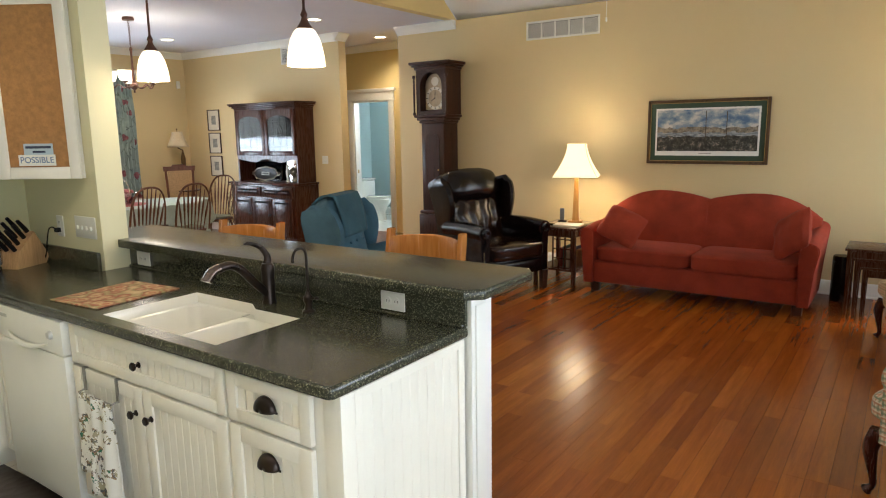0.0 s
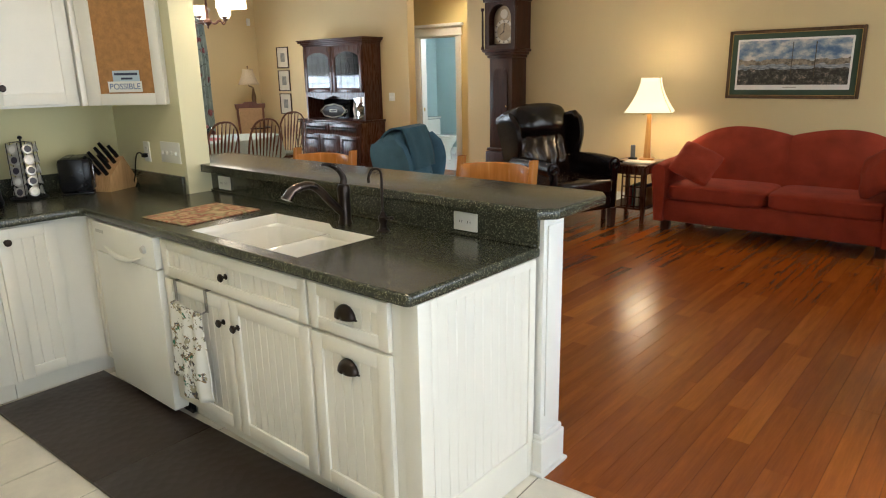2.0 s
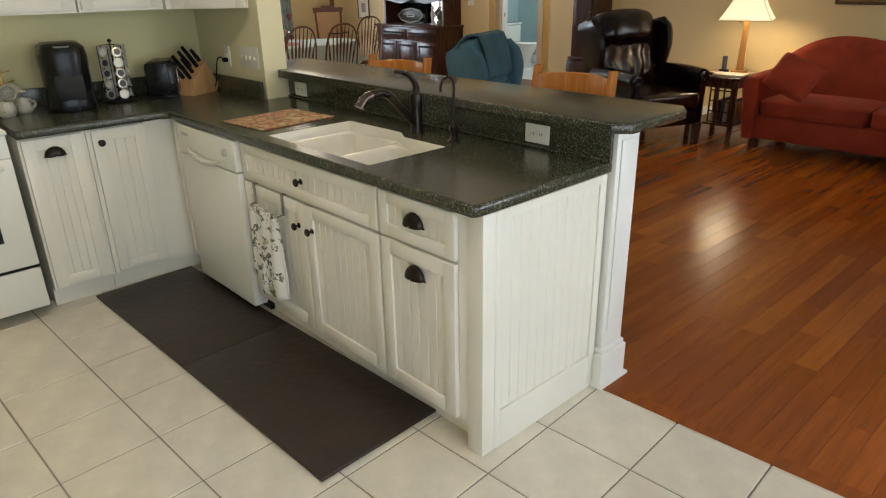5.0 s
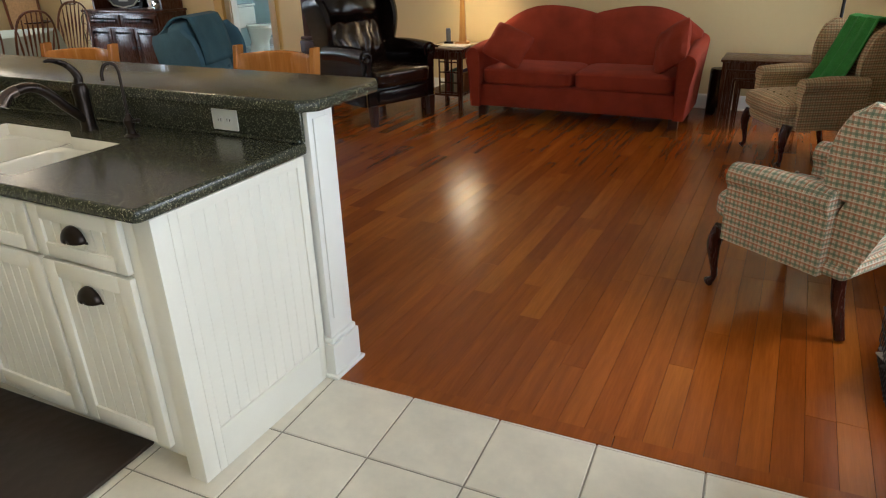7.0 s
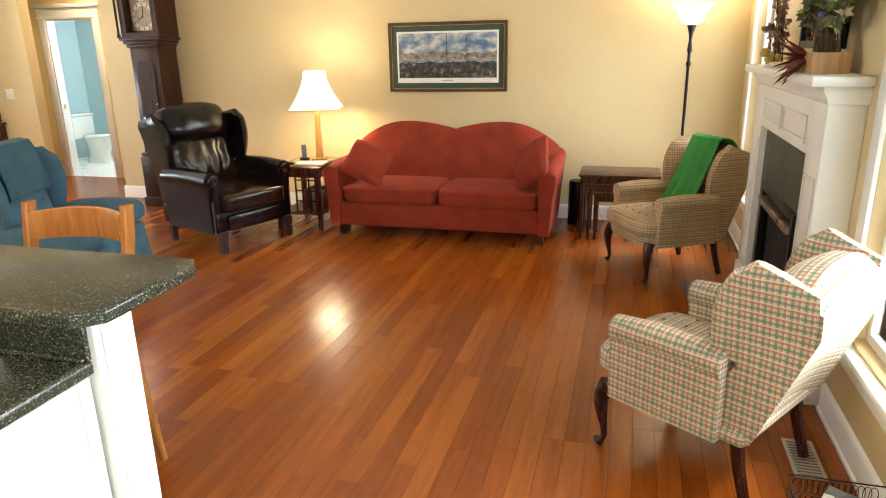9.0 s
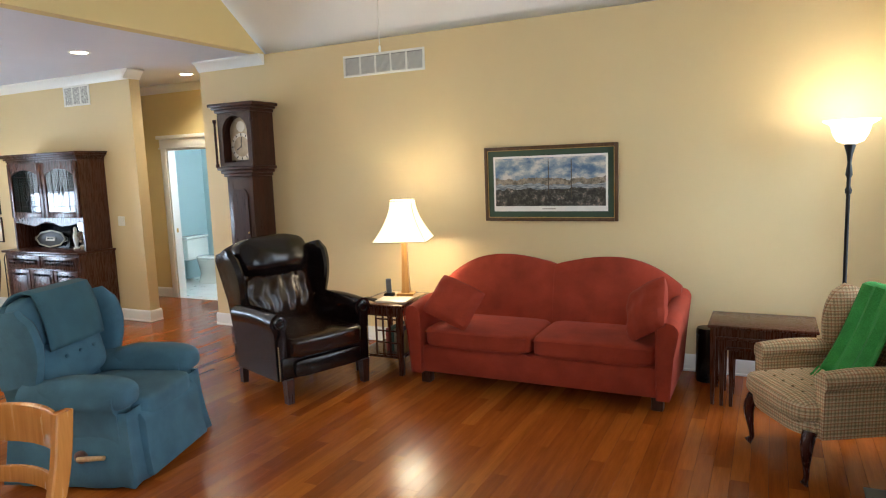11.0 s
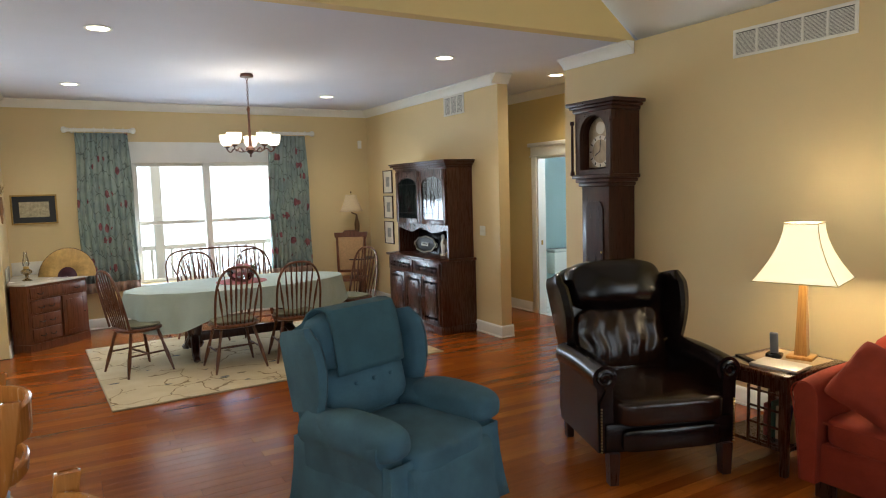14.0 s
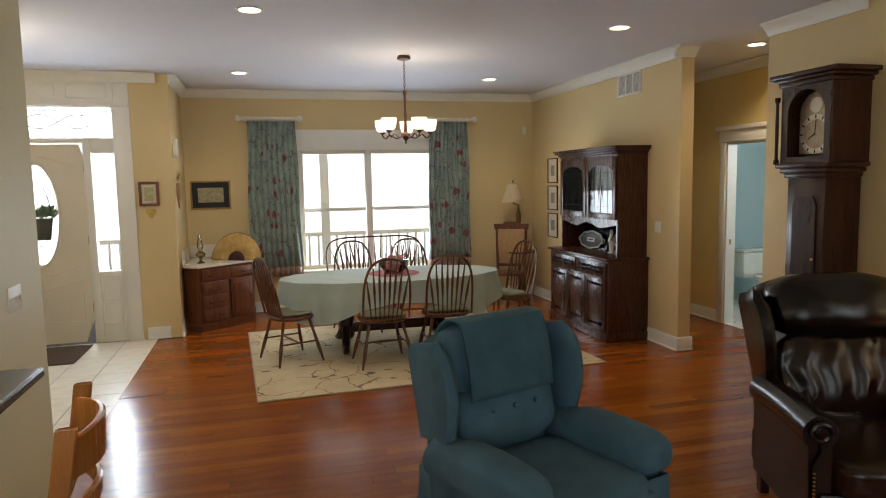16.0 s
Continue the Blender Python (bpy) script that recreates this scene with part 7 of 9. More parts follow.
# ---- dining room, entry and hall ----
def windsor(m, label, w=0.49, h=1.02, spindles=8, cushion=True, seat_w=0.47, group="windsor chairs round the table", name="windsor_chair", flat=False):
    """Bow-back chair facing -y."""
    u = thing(name, m, label, "chair" if not flat else "bench", group)
    bm = bmesh.new()
    rings = []
    for z, k in ((0.415, 0.90), (0.425, 0.98), (0.445, 1.0), (0.455, 0.96)):
        rings.append([(seat_w / 2 * k * math.copysign(abs(math.cos(a)) ** 0.7, math.cos(a)), 0.21 * k * math.copysign(abs(math.sin(a)) ** 0.75, math.sin(a)), z) for a in [2 * math.pi * i / 28 for i in range(28)]])
    ring_mesh(bm, rings)
    part("seat", bm, chairwood, u)
    bm = bmesh.new()
    pts = []
    for k in range(25):
        a = math.pi * k / 24
        c = math.cos(a)
        x = -w / 2 * math.copysign(abs(c) ** (0.75 if not flat else 0.35), c) * (1.0 - 0.10 * (1 - math.sin(a)))
        z = 0.445 + (h - 0.445) * math.sin(a) ** (0.62 if not flat else 0.5)
        pts.append((x, 0.165 + (z - 0.445) * 0.22, z))
    tube(bm, pts, 0.013, 9, 0.8)
    part("bow", bm, chairwood, u)
    for k in range(spindles):
        t = (k + 0.5) / spindles * 2 - 1
        xt = t * w / 2 * 0.90
        q = min(0.999, abs(xt) / (w / 2))
        zt = 0.445 + (h - 0.445) * (1 - q ** (2.6 if not flat else 5)) ** 0.5 - 0.01
        bm = bmesh.new()
        n = 7
        tube(bm, [(xt * (0.72 + 0.28 * i / n), 0.165 + (zt - 0.445) * 0.22 * i / n, 0.445 + (zt - 0.445) * i / n) for i in range(n + 1)], [0.006, 0.0065, 0.007, 0.010, 0.013, 0.010, 0.007, 0.006], 7)
        part("spindle", bm, chairwood, u)
    for sx in (-1, 1):
        for sy in (-1, 1):
            bm = bmesh.new()
            a, q = Vector((sx * (seat_w / 2 - 0.08), sy * 0.13, 0.42)), Vector((sx * (seat_w / 2 + 0.015), sy * 0.225, 0.0))
            tube(bm, [a + (q - a) * i / 6 for i in range(7)], [0.013, 0.017, 0.013, 0.018, 0.019, 0.014, 0.010], 9)
            part("leg", bm, chairwood, u)
    for sx in (-1, 1):
        bm = bmesh.new()
        tube(bm, [(sx * (seat_w / 2 - 0.03), -0.18, 0.20), (sx * (seat_w / 2 - 0.03), 0.18, 0.20)], 0.009, 8)
        part("stretcher", bm, chairwood, u)
    bm = bmesh.new()
    tube(bm, [(-seat_w / 2 + 0.03, 0, 0.20), (0, 0, 0.20), (seat_w / 2 - 0.03, 0, 0.20)], [0.008, 0.013, 0.008], 8)
    part("stretcher", bm, chairwood, u)
    if cushion:
        bm = bmesh.new()
        puff(bm, -seat_w / 2 + 0.03, -0.18, 0.455, seat_w / 2 - 0.03, 0.15, 0.49, 6, 0.3, 4.0)
        part("seat_pad", bm, fabric("pad_sage", (0.22, 0.22, 0.15)), u, "sage seat pad")
    return u


RUGZ = 0.012
ch = windsor(pose(-5.93, 2.86, RUGZ, 0, 0, -86), "brown bow-back windsor chair with sage seat pad")
copy_thing(ch, pose(-5.97, 3.50, RUGZ, 0, 0, -94))
copy_thing(ch, pose(-6.33, 2.02, RUGZ, 0, 0, 200))
copy_thing(ch, pose(-6.62, 4.40, RUGZ, 0, 0, 20))
copy_thing(ch, pose(-7.38, 2.82, RUGZ, 0, 0, 90))
copy_thing(ch, pose(-7.38, 3.50, RUGZ, 0, 0, 90))
windsor(pose(-8.35, 3.25, 0, 0, 0, 90), "long dark bow-back windsor bench under the window", 1.42, 1.0, 15, False, 1.4, "", "windsor_bench", True)

# table and cloth
TX, TY = -6.62, 3.10
u = thing("dining_table", pose(TX, TY, RUGZ), "oval dark wooden pedestal dining table", "table")
bm = bmesh.new()
lathe(bm, [(0.97, 0.715), (1.0, 0.725), (1.0, 0.74), (0.985, 0.748)], 48, (0, 0, 0), 0.56, 1.13)
part("tabletop", bm, walnut, u)
for s in (-1, 1):
    bm = bmesh.new()
    lathe(bm, [(0.07, 0.10), (0.09, 0.14), (0.06, 0.2), (0.085, 0.32), (0.075, 0.45), (0.05, 0.55), (0.075, 0.66), (0.10, 0.715)], 18, (0, s * 0.50, 0))
    p = part("pedestal", bm, walnut, u)
    for t in (-1, 1):
        bm = bmesh.new()
        tube(bm, spline([(0, s * 0.50, 0.22), (t * 0.13, s * 0.52, 0.17), (t * 0.26, s * 0.54, 0.07), (t * 0.36, s * 0.55, 0.045), (t * 0.38, s * 0.55, 0.03)], 4), [0.05, 0.05, 0.049, 0.048, 0.046, 0.045, 0.044, 0.042, 0.040, 0.038, 0.036, 0.035, 0.034, 0.034, 0.033, 0.032, 0.03], 8)
        part("foot", bm, walnut, p)
part("stretcher_beam", boxes((-0.03, -0.45, 0.16, 0.03, 0.45, 0.26), bevel=0.008), walnut, u)
cloth_mat = fabric("cloth_sage", (0.43, 0.50, 0.45), 0.85, 0.15, 300, 0.06)
bm = bmesh.new()
NA = 120
rings = []
for f in (0.02, 0.35, 0.7, 0.93):
    rings.append([(TX + 0.565 * f * math.cos(2 * math.pi * i / NA), TY + 1.14 * f * math.sin(2 * math.pi * i / NA), 0.764 + 0.0015 * noise.noise(Vector((i * 0.3, f * 5, 0)))) for i in range(NA)])
for j in range(9):
    t = j / 8
    row = []
    for i in range(NA):
        a = 2 * math.pi * i / NA
        c, s = math.cos(a), math.sin(a)
        corner = abs(c * s) * 2
        drop = 0.20 + 0.20 * corner ** 2.5
        fold = (0.010 + 0.040 * t) * (0.35 + 0.9 * corner) * math.sin(a * 17 + 1.5 * math.sin(a * 3))
        out = 0.02 + 0.03 * t + fold
        z = 0.762 - drop * t - 0.008 * (1 - (1 - t) ** 2)
        row.append((TX + (0.565 + out) * c, TY + (1.14 + out) * s, z if j else 0.764))
    rings.append(row)
vv = ring_mesh(bm, rings, True, False)
bm.faces.new(list(reversed(vv[0])))
ob = solo("tablecloth", bm, cloth_mat, pose(0, 0, 0), "sage green tablecloth hanging over the dining table", "tablecloth")
# centrepiece
u = thing("centerpiece", pose(-6.62, 3.12, 0.768) @ Matrix.Scale(1.35, 4), "glass bowl centrepiece with flowers on a red doily", "centerpiece")
bm = bmesh.new()
lathe(bm, [(0.20, 0.0), (0.20, 0.003), (0.0, 0.0035)], 28)
part("doily", bm, fabric("doily_red", (0.40, 0.12, 0.12), 0.9), u, "round red lace doily")
bm = bmesh.new()
lathe(bm, [(0.06, 0.004), (0.07, 0.008), (0.11, 0.06), (0.12, 0.11), (0.115, 0.11), (0.105, 0.06), (0.065, 0.014), (0.0, 0.012)], 24, cap=False)
part("glass_bowl", bm, glass("bowl_clear", (0.92, 0.94, 0.95), 0.02, 0.5), u)
bm = bmesh.new()
for k in range(24):
    c = Vector((RF.uniform(-0.07, 0.07), RF.uniform(-0.07, 0.07), RF.uniform(0.04, 0.13)))
    puff(bm, c.x - 0.02, c.y - 0.02, c.z - 0.016, c.x + 0.02, c.y + 0.02, c.z + 0.02, 2, 0.2, 2.5, 0.1)
part("blossoms", bm, plain("blossom_pink", (0.45, 0.16, 0.17), 0.8, var=0.4, scale=40), u)
bm = bmesh.new()
tube(bm, [(0.11 * math.cos(math.pi * k / 16), 0, 0.11 + 0.12 * math.sin(math.pi * k / 16)) for k in range(17)], 0.005, 7)
part("bowl_handle", bm, chrome, u)

# rug
m, nt, b = nodes_of("rug_mat")
v = coords(nt)
w = nt.nodes.new("ShaderNodeTexNoise")
w.inputs["Scale"].default_value = 3.2
lk(nt, v, w.inputs["Vector"])
mixv = nt.nodes.new("ShaderNodeMix")
mixv.data_type = "VECTOR"
mixv.inputs[0].default_value = 0.22
lk(nt, v, mixv.inputs[4])
lk(nt, w.outputs["Color"], mixv.inputs[5])
vo = nt.nodes.new("ShaderNodeTexVoronoi")
vo.feature = "DISTANCE_TO_EDGE"
vo.inputs["Scale"].default_value = 3.0
lk(nt, mixv.outputs[1], vo.inputs["Vector"])
vine = calc(nt, "LESS_THAN", vo.outputs["Distance"], 0.012)
vine = calc(nt, "MULTIPLY", vine, calc(nt, "GREATER_THAN", noise_tex(nt, v, 2.6, 2), 0.47))
v3 = nt.nodes.new("ShaderNodeTexVoronoi")
v3.inputs["Scale"].default_value = 11
mp = coords(nt, (1.0, 0.42, 1.0), (0, 0, 0.7))
lk(nt, mp, v3.inputs["Vector"])
leafm = calc(nt, "MULTIPLY", calc(nt, "LESS_THAN", v3.outputs["Distance"], 0.24), calc(nt, "LESS_THAN", vo.outputs["Distance"], 0.13))
leafm = calc(nt, "MULTIPLY", leafm, calc(nt, "GREATER_THAN", noise_tex(nt, v, 3.4, 2), 0.5))
cream = ramp(nt, noise_tex(nt, v, 2.0, 4), ((0.3, (0.47, 0.37, 0.22)), (0.7, (0.60, 0.50, 0.33))))
c1 = mixc(nt, vine, cream, (0.24, 0.17, 0.09))
c2 = mixc(nt, leafm, c1, ramp(nt, v3.outputs["Color"], ((0.2, (0.12, 0.13, 0.10)), (0.5, (0.24, 0.17, 0.08)), (0.8, (0.10, 0.12, 0.14)))))
lk(nt, c2, b.inputs["Base Color"])
b.inputs["Roughness"].default_value = 0.95
b.inputs["Specular IOR Level"].default_value = 0.1
bump(nt, b, noise_tex(nt, v, 300, 2), 0.4, 0.004)
bm = bmesh.new()
slab(bm, [(-1.30, -1.57), (1.30, -1.57), (1.30, 1.57), (-1.30, 1.57)], 0.001, 0.012, 0.003)
u = thing("area_rug", pose(-6.47, 3.22, 0, 0, 0, 2.5), "cream area rug with a trailing leaf pattern", "rug")
part("field", bm, m, u)
bm = bmesh.new()
for a in (((-1.305, -1.575), (1.305, -1.575)), ((1.305, -1.575), (1.305, 1.575)), ((1.305, 1.575), (-1.305, 1.575)), ((-1.305, 1.575), (-1.305, -1.575))):
    tube(bm, [(*a[0], 0.007), (*a[1], 0.007)], 0.007, 6)
part("binding", bm, fabric("binding_tan", (0.42, 0.33, 0.20)), u)

# chandelier
CX, CY = -6.33, 3.22
u = thing("chandelier", pose(CX, CY, ZC), "bronze five-arm chandelier with lit white glass cups", "chandelier")
bm = bmesh.new()
lathe(bm, [(0.065, -0.035), (0.068, -0.02), (0.06, 0.0)], 22)
part("canopy", bm, bronze_red, u)
bm = bmesh.new()
for k in range(10):
    z = -0.05 - 0.028 * k
    tube(bm, [(0.010 * math.cos(a) * (k % 2), 0.010 * math.cos(a) * ((k + 1) % 2), z + 0.018 * math.sin(a)) for a in [2 * math.pi * i / 10 for i in range(11)]], 0.003, 5)
part("chain", bm, bronze_red, u)
bm = bmesh.new()
lathe(bm, [(0.0, -0.86), (0.012, -0.85), (0.008, -0.83), (0.03, -0.81), (0.05, -0.785), (0.045, -0.76), (0.02, -0.74), (0.014, -0.60), (0.018, -0.58), (0.012, -0.56), (0.012, -0.38), (0.02, -0.36), (0.008, -0.33)], 16)
part("stem", bm, bronze_red, u)
chand_glass = glow("chand_glass", (1.0, 0.88, 0.66), 2.4)
for k in range(5):
    a = 2 * math.pi * k / 5 + 0.35
    c, s = math.cos(a), math.sin(a)
    bm = bmesh.new()
    tube(bm, spline([(0.03 * c, 0.03 * s, -0.78), (0.10 * c, 0.10 * s, -0.80), (0.17 * c, 0.17 * s, -0.765), (0.215 * c, 0.215 * s, -0.80), (0.25 * c, 0.25 * s, -0.77), (0.25 * c, 0.25 * s, -0.74)], 5), 0.007, 8)
    arm = part("arm", bm, bronze_red, u)
    bm = bmesh.new()
    lathe(bm, [(0.012, -0.76), (0.032, -0.745), (0.034, -0.735), (0.0, -0.733)], 14, (0.25 * c, 0.25 * s, 0))
    part("cup_holder", bm, bronze_red, arm)
    bm = bmesh.new()
    lathe(bm, [(0.030, -0.735), (0.055, -0.72), (0.070, -0.68), (0.075, -0.62), (0.073, -0.62), (0.067, -0.68), (0.052, -0.716), (0.0, -0.73)], 22, (0.25 * c, 0.25 * s, 0), cap=False)
    part("glass_shade", bm, chand_glass, arm, "white glass cup shade, lit")
point_light("chandelier_light", (CX, CY, 2.40), 15, SOFT, 0.2)

# recessed lights
can_glow = glow("can_glow", (1.0, 0.86, 0.62), 14)


def can(x, y, watts=12.0):
    u = thing("recessed_light", pose(x, y, ZC), "white recessed ceiling light, switched on", "ceiling light", "recessed ceiling lights")
    bm = bmesh.new()
    lathe(bm, [(0.075, -0.004), (0.098, -0.006), (0.098, 0.001), (0.075, 0.001)], 28, cap=False)
    part("trim_ring", bm, plate_white, u)
    bm = bmesh.new()
    lathe(bm, [(0.074, -0.003), (0.0, -0.0045)], 24, cap=False)
    part("lens", bm, can_glow, u)
    spot_light("recessed_spot", (x, y, ZC - 0.02), watts, SOFT, 140)


for p in ((-4.82, 4.72), (-4.81, 1.78), (-7.60, 1.63), (-7.66, 4.58)):
    can(*p, 42.0)
can(-5.20, 6.40, 60.0)
# three unseen kitchen cans, added to brighten cabinets and tiles
for p in ((-1.6, -0.75), (0.35, -0.75), (-0.6, -2.2)):
    can(*p, 30.0)

# hutch
def hutch():
    u = thing("china_hutch", pose(-6.605, 5.715, 0), "dark cherry china hutch with leaded glass doors", "hutch")
    w = 0.705
    part("base_body", boxes((-w, -0.475, 0.08, w, -0.002, 0.86), bevel=0.004), cherry, u)
    part("plinth", boxes((-w - 0.015, -0.495, 0.0, w + 0.015, -0.002, 0.095), bevel=0.008), cherry, u)
    part("worktop", boxes((-w - 0.025, -0.51, 0.86, w + 0.025, -0.002, 0.89), bevel=0.008), cherry, u)

    def raised(x0, z0, x1, z1, y, nm):
        bm = bmesh.new()
        box(bm, x0, y - 0.018, z0, x1, y, z1, bevel=0.004)
        ring_mesh(bm, [[(x0 + i, y - d, z0 + i), (x1 - i, y - d, z0 + i), (x1 - i, y - d, z1 - i), (x0 + i, y - d, z1 - i)] for i, d in ((0.045, 0.018), (0.05, 0.012), (0.055, 0.012), (0.085, 0.024))])
        return part(nm, bm, cherry, u)

    def pull(p, x, y, z):
        bm = bmesh.new()
        tube(bm, [(x + 0.03 * math.cos(a), y - 0.008 - 0.012 * abs(math.sin(a)), z - 0.022 * math.sin(a)) for a in [math.pi * i / 10 for i in range(11)]], 0.004, 6)
        box(bm, x - 0.035, y - 0.004, z - 0.008, x + 0.035, y, z + 0.014, bevel=0.002)
        part("pull", bm, black_metal, p)
    for k in range(2):
        x0 = -w + 0.03 + k * (w - 0.015)
        d = raised(x0, 0.68, x0 + w - 0.045, 0.835, -0.476, "drawer_front")
        pull(d, x0 + w / 2 - 0.02, -0.50, 0.76)
    for k in range(3):
        x0 = -w + 0.03 + k * (2 * w - 0.06) / 3
        d = raised(x0 + 0.008, 0.115, x0 + (2 * w - 0.06) / 3 - 0.008, 0.66, -0.476, "door")
        pull(d, x0 + (0.40 if k < 2 else 0.06), -0.495, 0.42)
    # upper case
    wu = 0.665
    bm = boxes((-wu, -0.35, 0.89, -wu + 0.03, -0.002, 1.97), (wu - 0.03, -0.35, 0.89, wu, -0.002, 1.97), (-wu + 0.03, -0.02, 0.89, wu - 0.03, -0.002, 1.97), (-wu + 0.03, -0.35, 1.27, wu - 0.03, -0.02, 1.30), (-wu + 0.03, -0.35, 1.93, wu - 0.03, -0.02, 1.97))
    part("upper_case", bm, cherry, u)
    bm = bmesh.new()
    for i, (o, z0, z1) in enumerate(((0.01, 1.96, 1.985), (0.03, 1.985, 2.01), (0.06, 2.01, 2.035), (0.075, 2.035, 2.055))):
        box(bm, -wu - o, -0.355 - o, z0, wu + o, -0.002, z1, bevel=0.006)
    part("cornice", bm, cherry, u)
    bm = bmesh.new()
    pts = [(-wu + 0.03, 1.27)] + [(-wu + 0.03 + (2 * wu - 0.06) * k / 24, 1.205 + 0.03 * math.cos(2 * math.pi * k / 24 * 2) * (1 if 6 < k < 18 else 0.6)) for k in range(25)] + [(wu - 0.03, 1.27)]
    prism(bm, pts, -0.35, -0.332, "y")
    part("scalloped_apron", bm, cherry, u)
    lead = glass("leaded_glass", (0.55, 0.63, 0.68), 0.05, 0.10)
    for k in (0, 1):
        x0, x1 = (-wu + 0.012, -0.004) if k == 0 else (0.004, wu - 0.012)
        bm = bmesh.new()
        f = 0.065
        box(bm, x0, -0.372, 1.285, x0 + f, -0.351, 1.945, bevel=0.003)
        box(bm, x1 - f, -0.372, 1.285, x1, -0.351, 1.945, bevel=0.003)
        box(bm, x0 + f, -0.372, 1.285, x1 - f, -0.351, 1.285 + f, bevel=0.003)
        cxm, hw = (x0 + x1) / 2, (x1 - x0) / 2 - f
        prism(bm, [(x0 + f, 1.945)] + [(cxm - hw + 2 * hw * i / 14, 1.79 + 0.075 * math.sin(math.pi * i / 14) ** 0.7) for i in range(15)] + [(x1 - f, 1.945)], -0.372, -0.351, "y")
        d = part("glass_door", bm, cherry, u)
        part("glass_pane", boxes((x0 + f - 0.005, -0.362, 1.34, x1 - f + 0.005, -0.359, 1.87)), lead, d)
        bm = bmesh.new()
        zc = 1.60
        tube(bm, [(cxm + 0.05 * math.cos(a), -0.364, zc + 0.12 * math.sin(a)) for a in [2 * math.pi * i / 20 for i in range(21)]], 0.003, 5)
        tube(bm, [(cxm + 0.025 * math.cos(a), -0.364, zc + 0.06 * math.sin(a)) for a in [2 * math.pi * i / 20 for i in range(21)]], 0.003, 5)
        for z in (1.42, 1.78):
            tube(bm, [(cxm - hw, -0.364, z), (cxm + hw, -0.364, z)], 0.003, 5)
        for x in (cxm - hw * 0.55, cxm + hw * 0.55):
            tube(bm, [(x, -0.364, 1.35), (x, -0.364, 1.84)], 0.003, 5)
        tube(bm, [(cxm, -0.364, 1.35), (cxm, -0.364, zc - 0.12)], 0.003, 5)
        tube(bm, [(cxm, -0.364, zc + 0.12), (cxm, -0.364, 1.85)], 0.003, 5)
        part("lead_line", bm, black_metal, d)
        knobx = x1 - 0.03 if k == 0 else x0 + 0.03
        bm = bmesh.new()
        tube(bm, [(knobx, -0.372, 1.58), (knobx, -0.395, 1.60), (knobx, -0.395, 1.66), (knobx, -0.372, 1.68)], 0.005, 6)
        part("pull", bm, black_metal, d)
    bm = bmesh.new()
    box(bm, -0.02, -0.03, 0.89, wu - 0.03, -0.024, 1.27)
    part("mirror_back", bm, bpy.data.materials["mirror_mat"], u, "mirrored back panel")
    part("shelf", boxes((-wu + 0.03, -0.32, 1.60, wu - 0.03, -0.022, 1.615)), cherry, u)


hutch()
RB = random.Random(3)
HX, HY = -6.605, 5.715
for k in range(6):
    x = HX - 0.5 + 0.2 * k
    for z in (1.30, 1.615):
        bm = bmesh.new()
        lathe(bm, [(0.03, 0), (0.035, 0.004), (0.012, 0.02), (0.05, 0.08), (0.055, 0.12 + 0.03 * RB.random()), (0.0, 0.11)], 16)
        solo("china_cup", bm, porcelain, pose(x, HY - 0.14, z), "pale china piece behind the leaded glass", "china", "china in the hutch")
u = thing("oval_tray", pose(HX - 0.27, HY - 0.17, 0.892, -12), "oval silver tray leaning in the hutch", "tray")
bm = bmesh.new()
lathe(bm, [(0.0, 0.0), (0.15, 0.0), (0.20, 0.014), (0.205, 0.010), (0.155, -0.006), (0.0, -0.006)], 8, (0, 0, 0), 1.42, 0.52, cap=False)
bmesh.ops.transform(bm, matrix=pose(0, 0, 0.11, 90), verts=bm.verts[:])
part("dish", bm, plain("tray_dark", (0.03, 0.026, 0.022), 0.45), u)
bm = bmesh.new()
tube(bm, [(0.285 * math.cos(2 * math.pi * k / 8), -0.012, 0.11 + 0.104 * math.sin(2 * math.pi * k / 8)) for k in range(9)], 0.010, 6)
part("rim", bm, plain("tray_cream", (0.50, 0.46, 0.36), 0.45), u, "cream octagonal rim")
part("plate_label", boxes((-0.09, -0.016, 0.085, 0.09, -0.009, 0.135), bevel=0.002), plain("label_grey", (0.45, 0.43, 0.37), 0.6), u)
part("print_bar", boxes((-0.06, -0.018, 0.105, 0.06, -0.0155, 0.116)), black_plastic, u)
for s in (-1, 1):
    bm = bmesh.new()
    tube(bm, [(s * 0.27, -0.005, 0.08), (s * 0.315, -0.005, 0.09), (s * 0.315, -0.005, 0.13), (s * 0.27, -0.005, 0.14)], 0.006, 6)
    part("handle", bm, plain("pewter", (0.28, 0.26, 0.22), 0.4, 0.6), u)
part("back_board", boxes((-0.31, 0.04, 0.0, 0.31, 0.05, 0.30), bevel=0.004), black_plastic, u)
bm = bmesh.new()
lathe(bm, [(0.04, 0), (0.045, 0.01), (0.02, 0.03), (0.03, 0.10), (0.035, 0.16), (0.018, 0.2), (0.022, 0.235), (0.012, 0.265), (0.0, 0.27)], 14)
solo("figurine", bm, porcelain, pose(HX + 0.28, HY - 0.2, 0.892), "white china figurine on the hutch", "figurine")
bm = bmesh.new()
for k in range(26):
    c = Vector((RB.uniform(-0.07, 0.07), RB.uniform(-0.05, 0.05), RB.uniform(0.03, 0.20)))
    r = RB.uniform(0.018, 0.034)
    puff(bm, c.x - r, c.y - r, c.z - r, c.x + r, c.y + r, c.z + r, 2, 0.1, 2.3, 0.15, seed=k)
lathe(bm, [(0.06, 0), (0.07, 0.03), (0.05, 0.06)], 14)
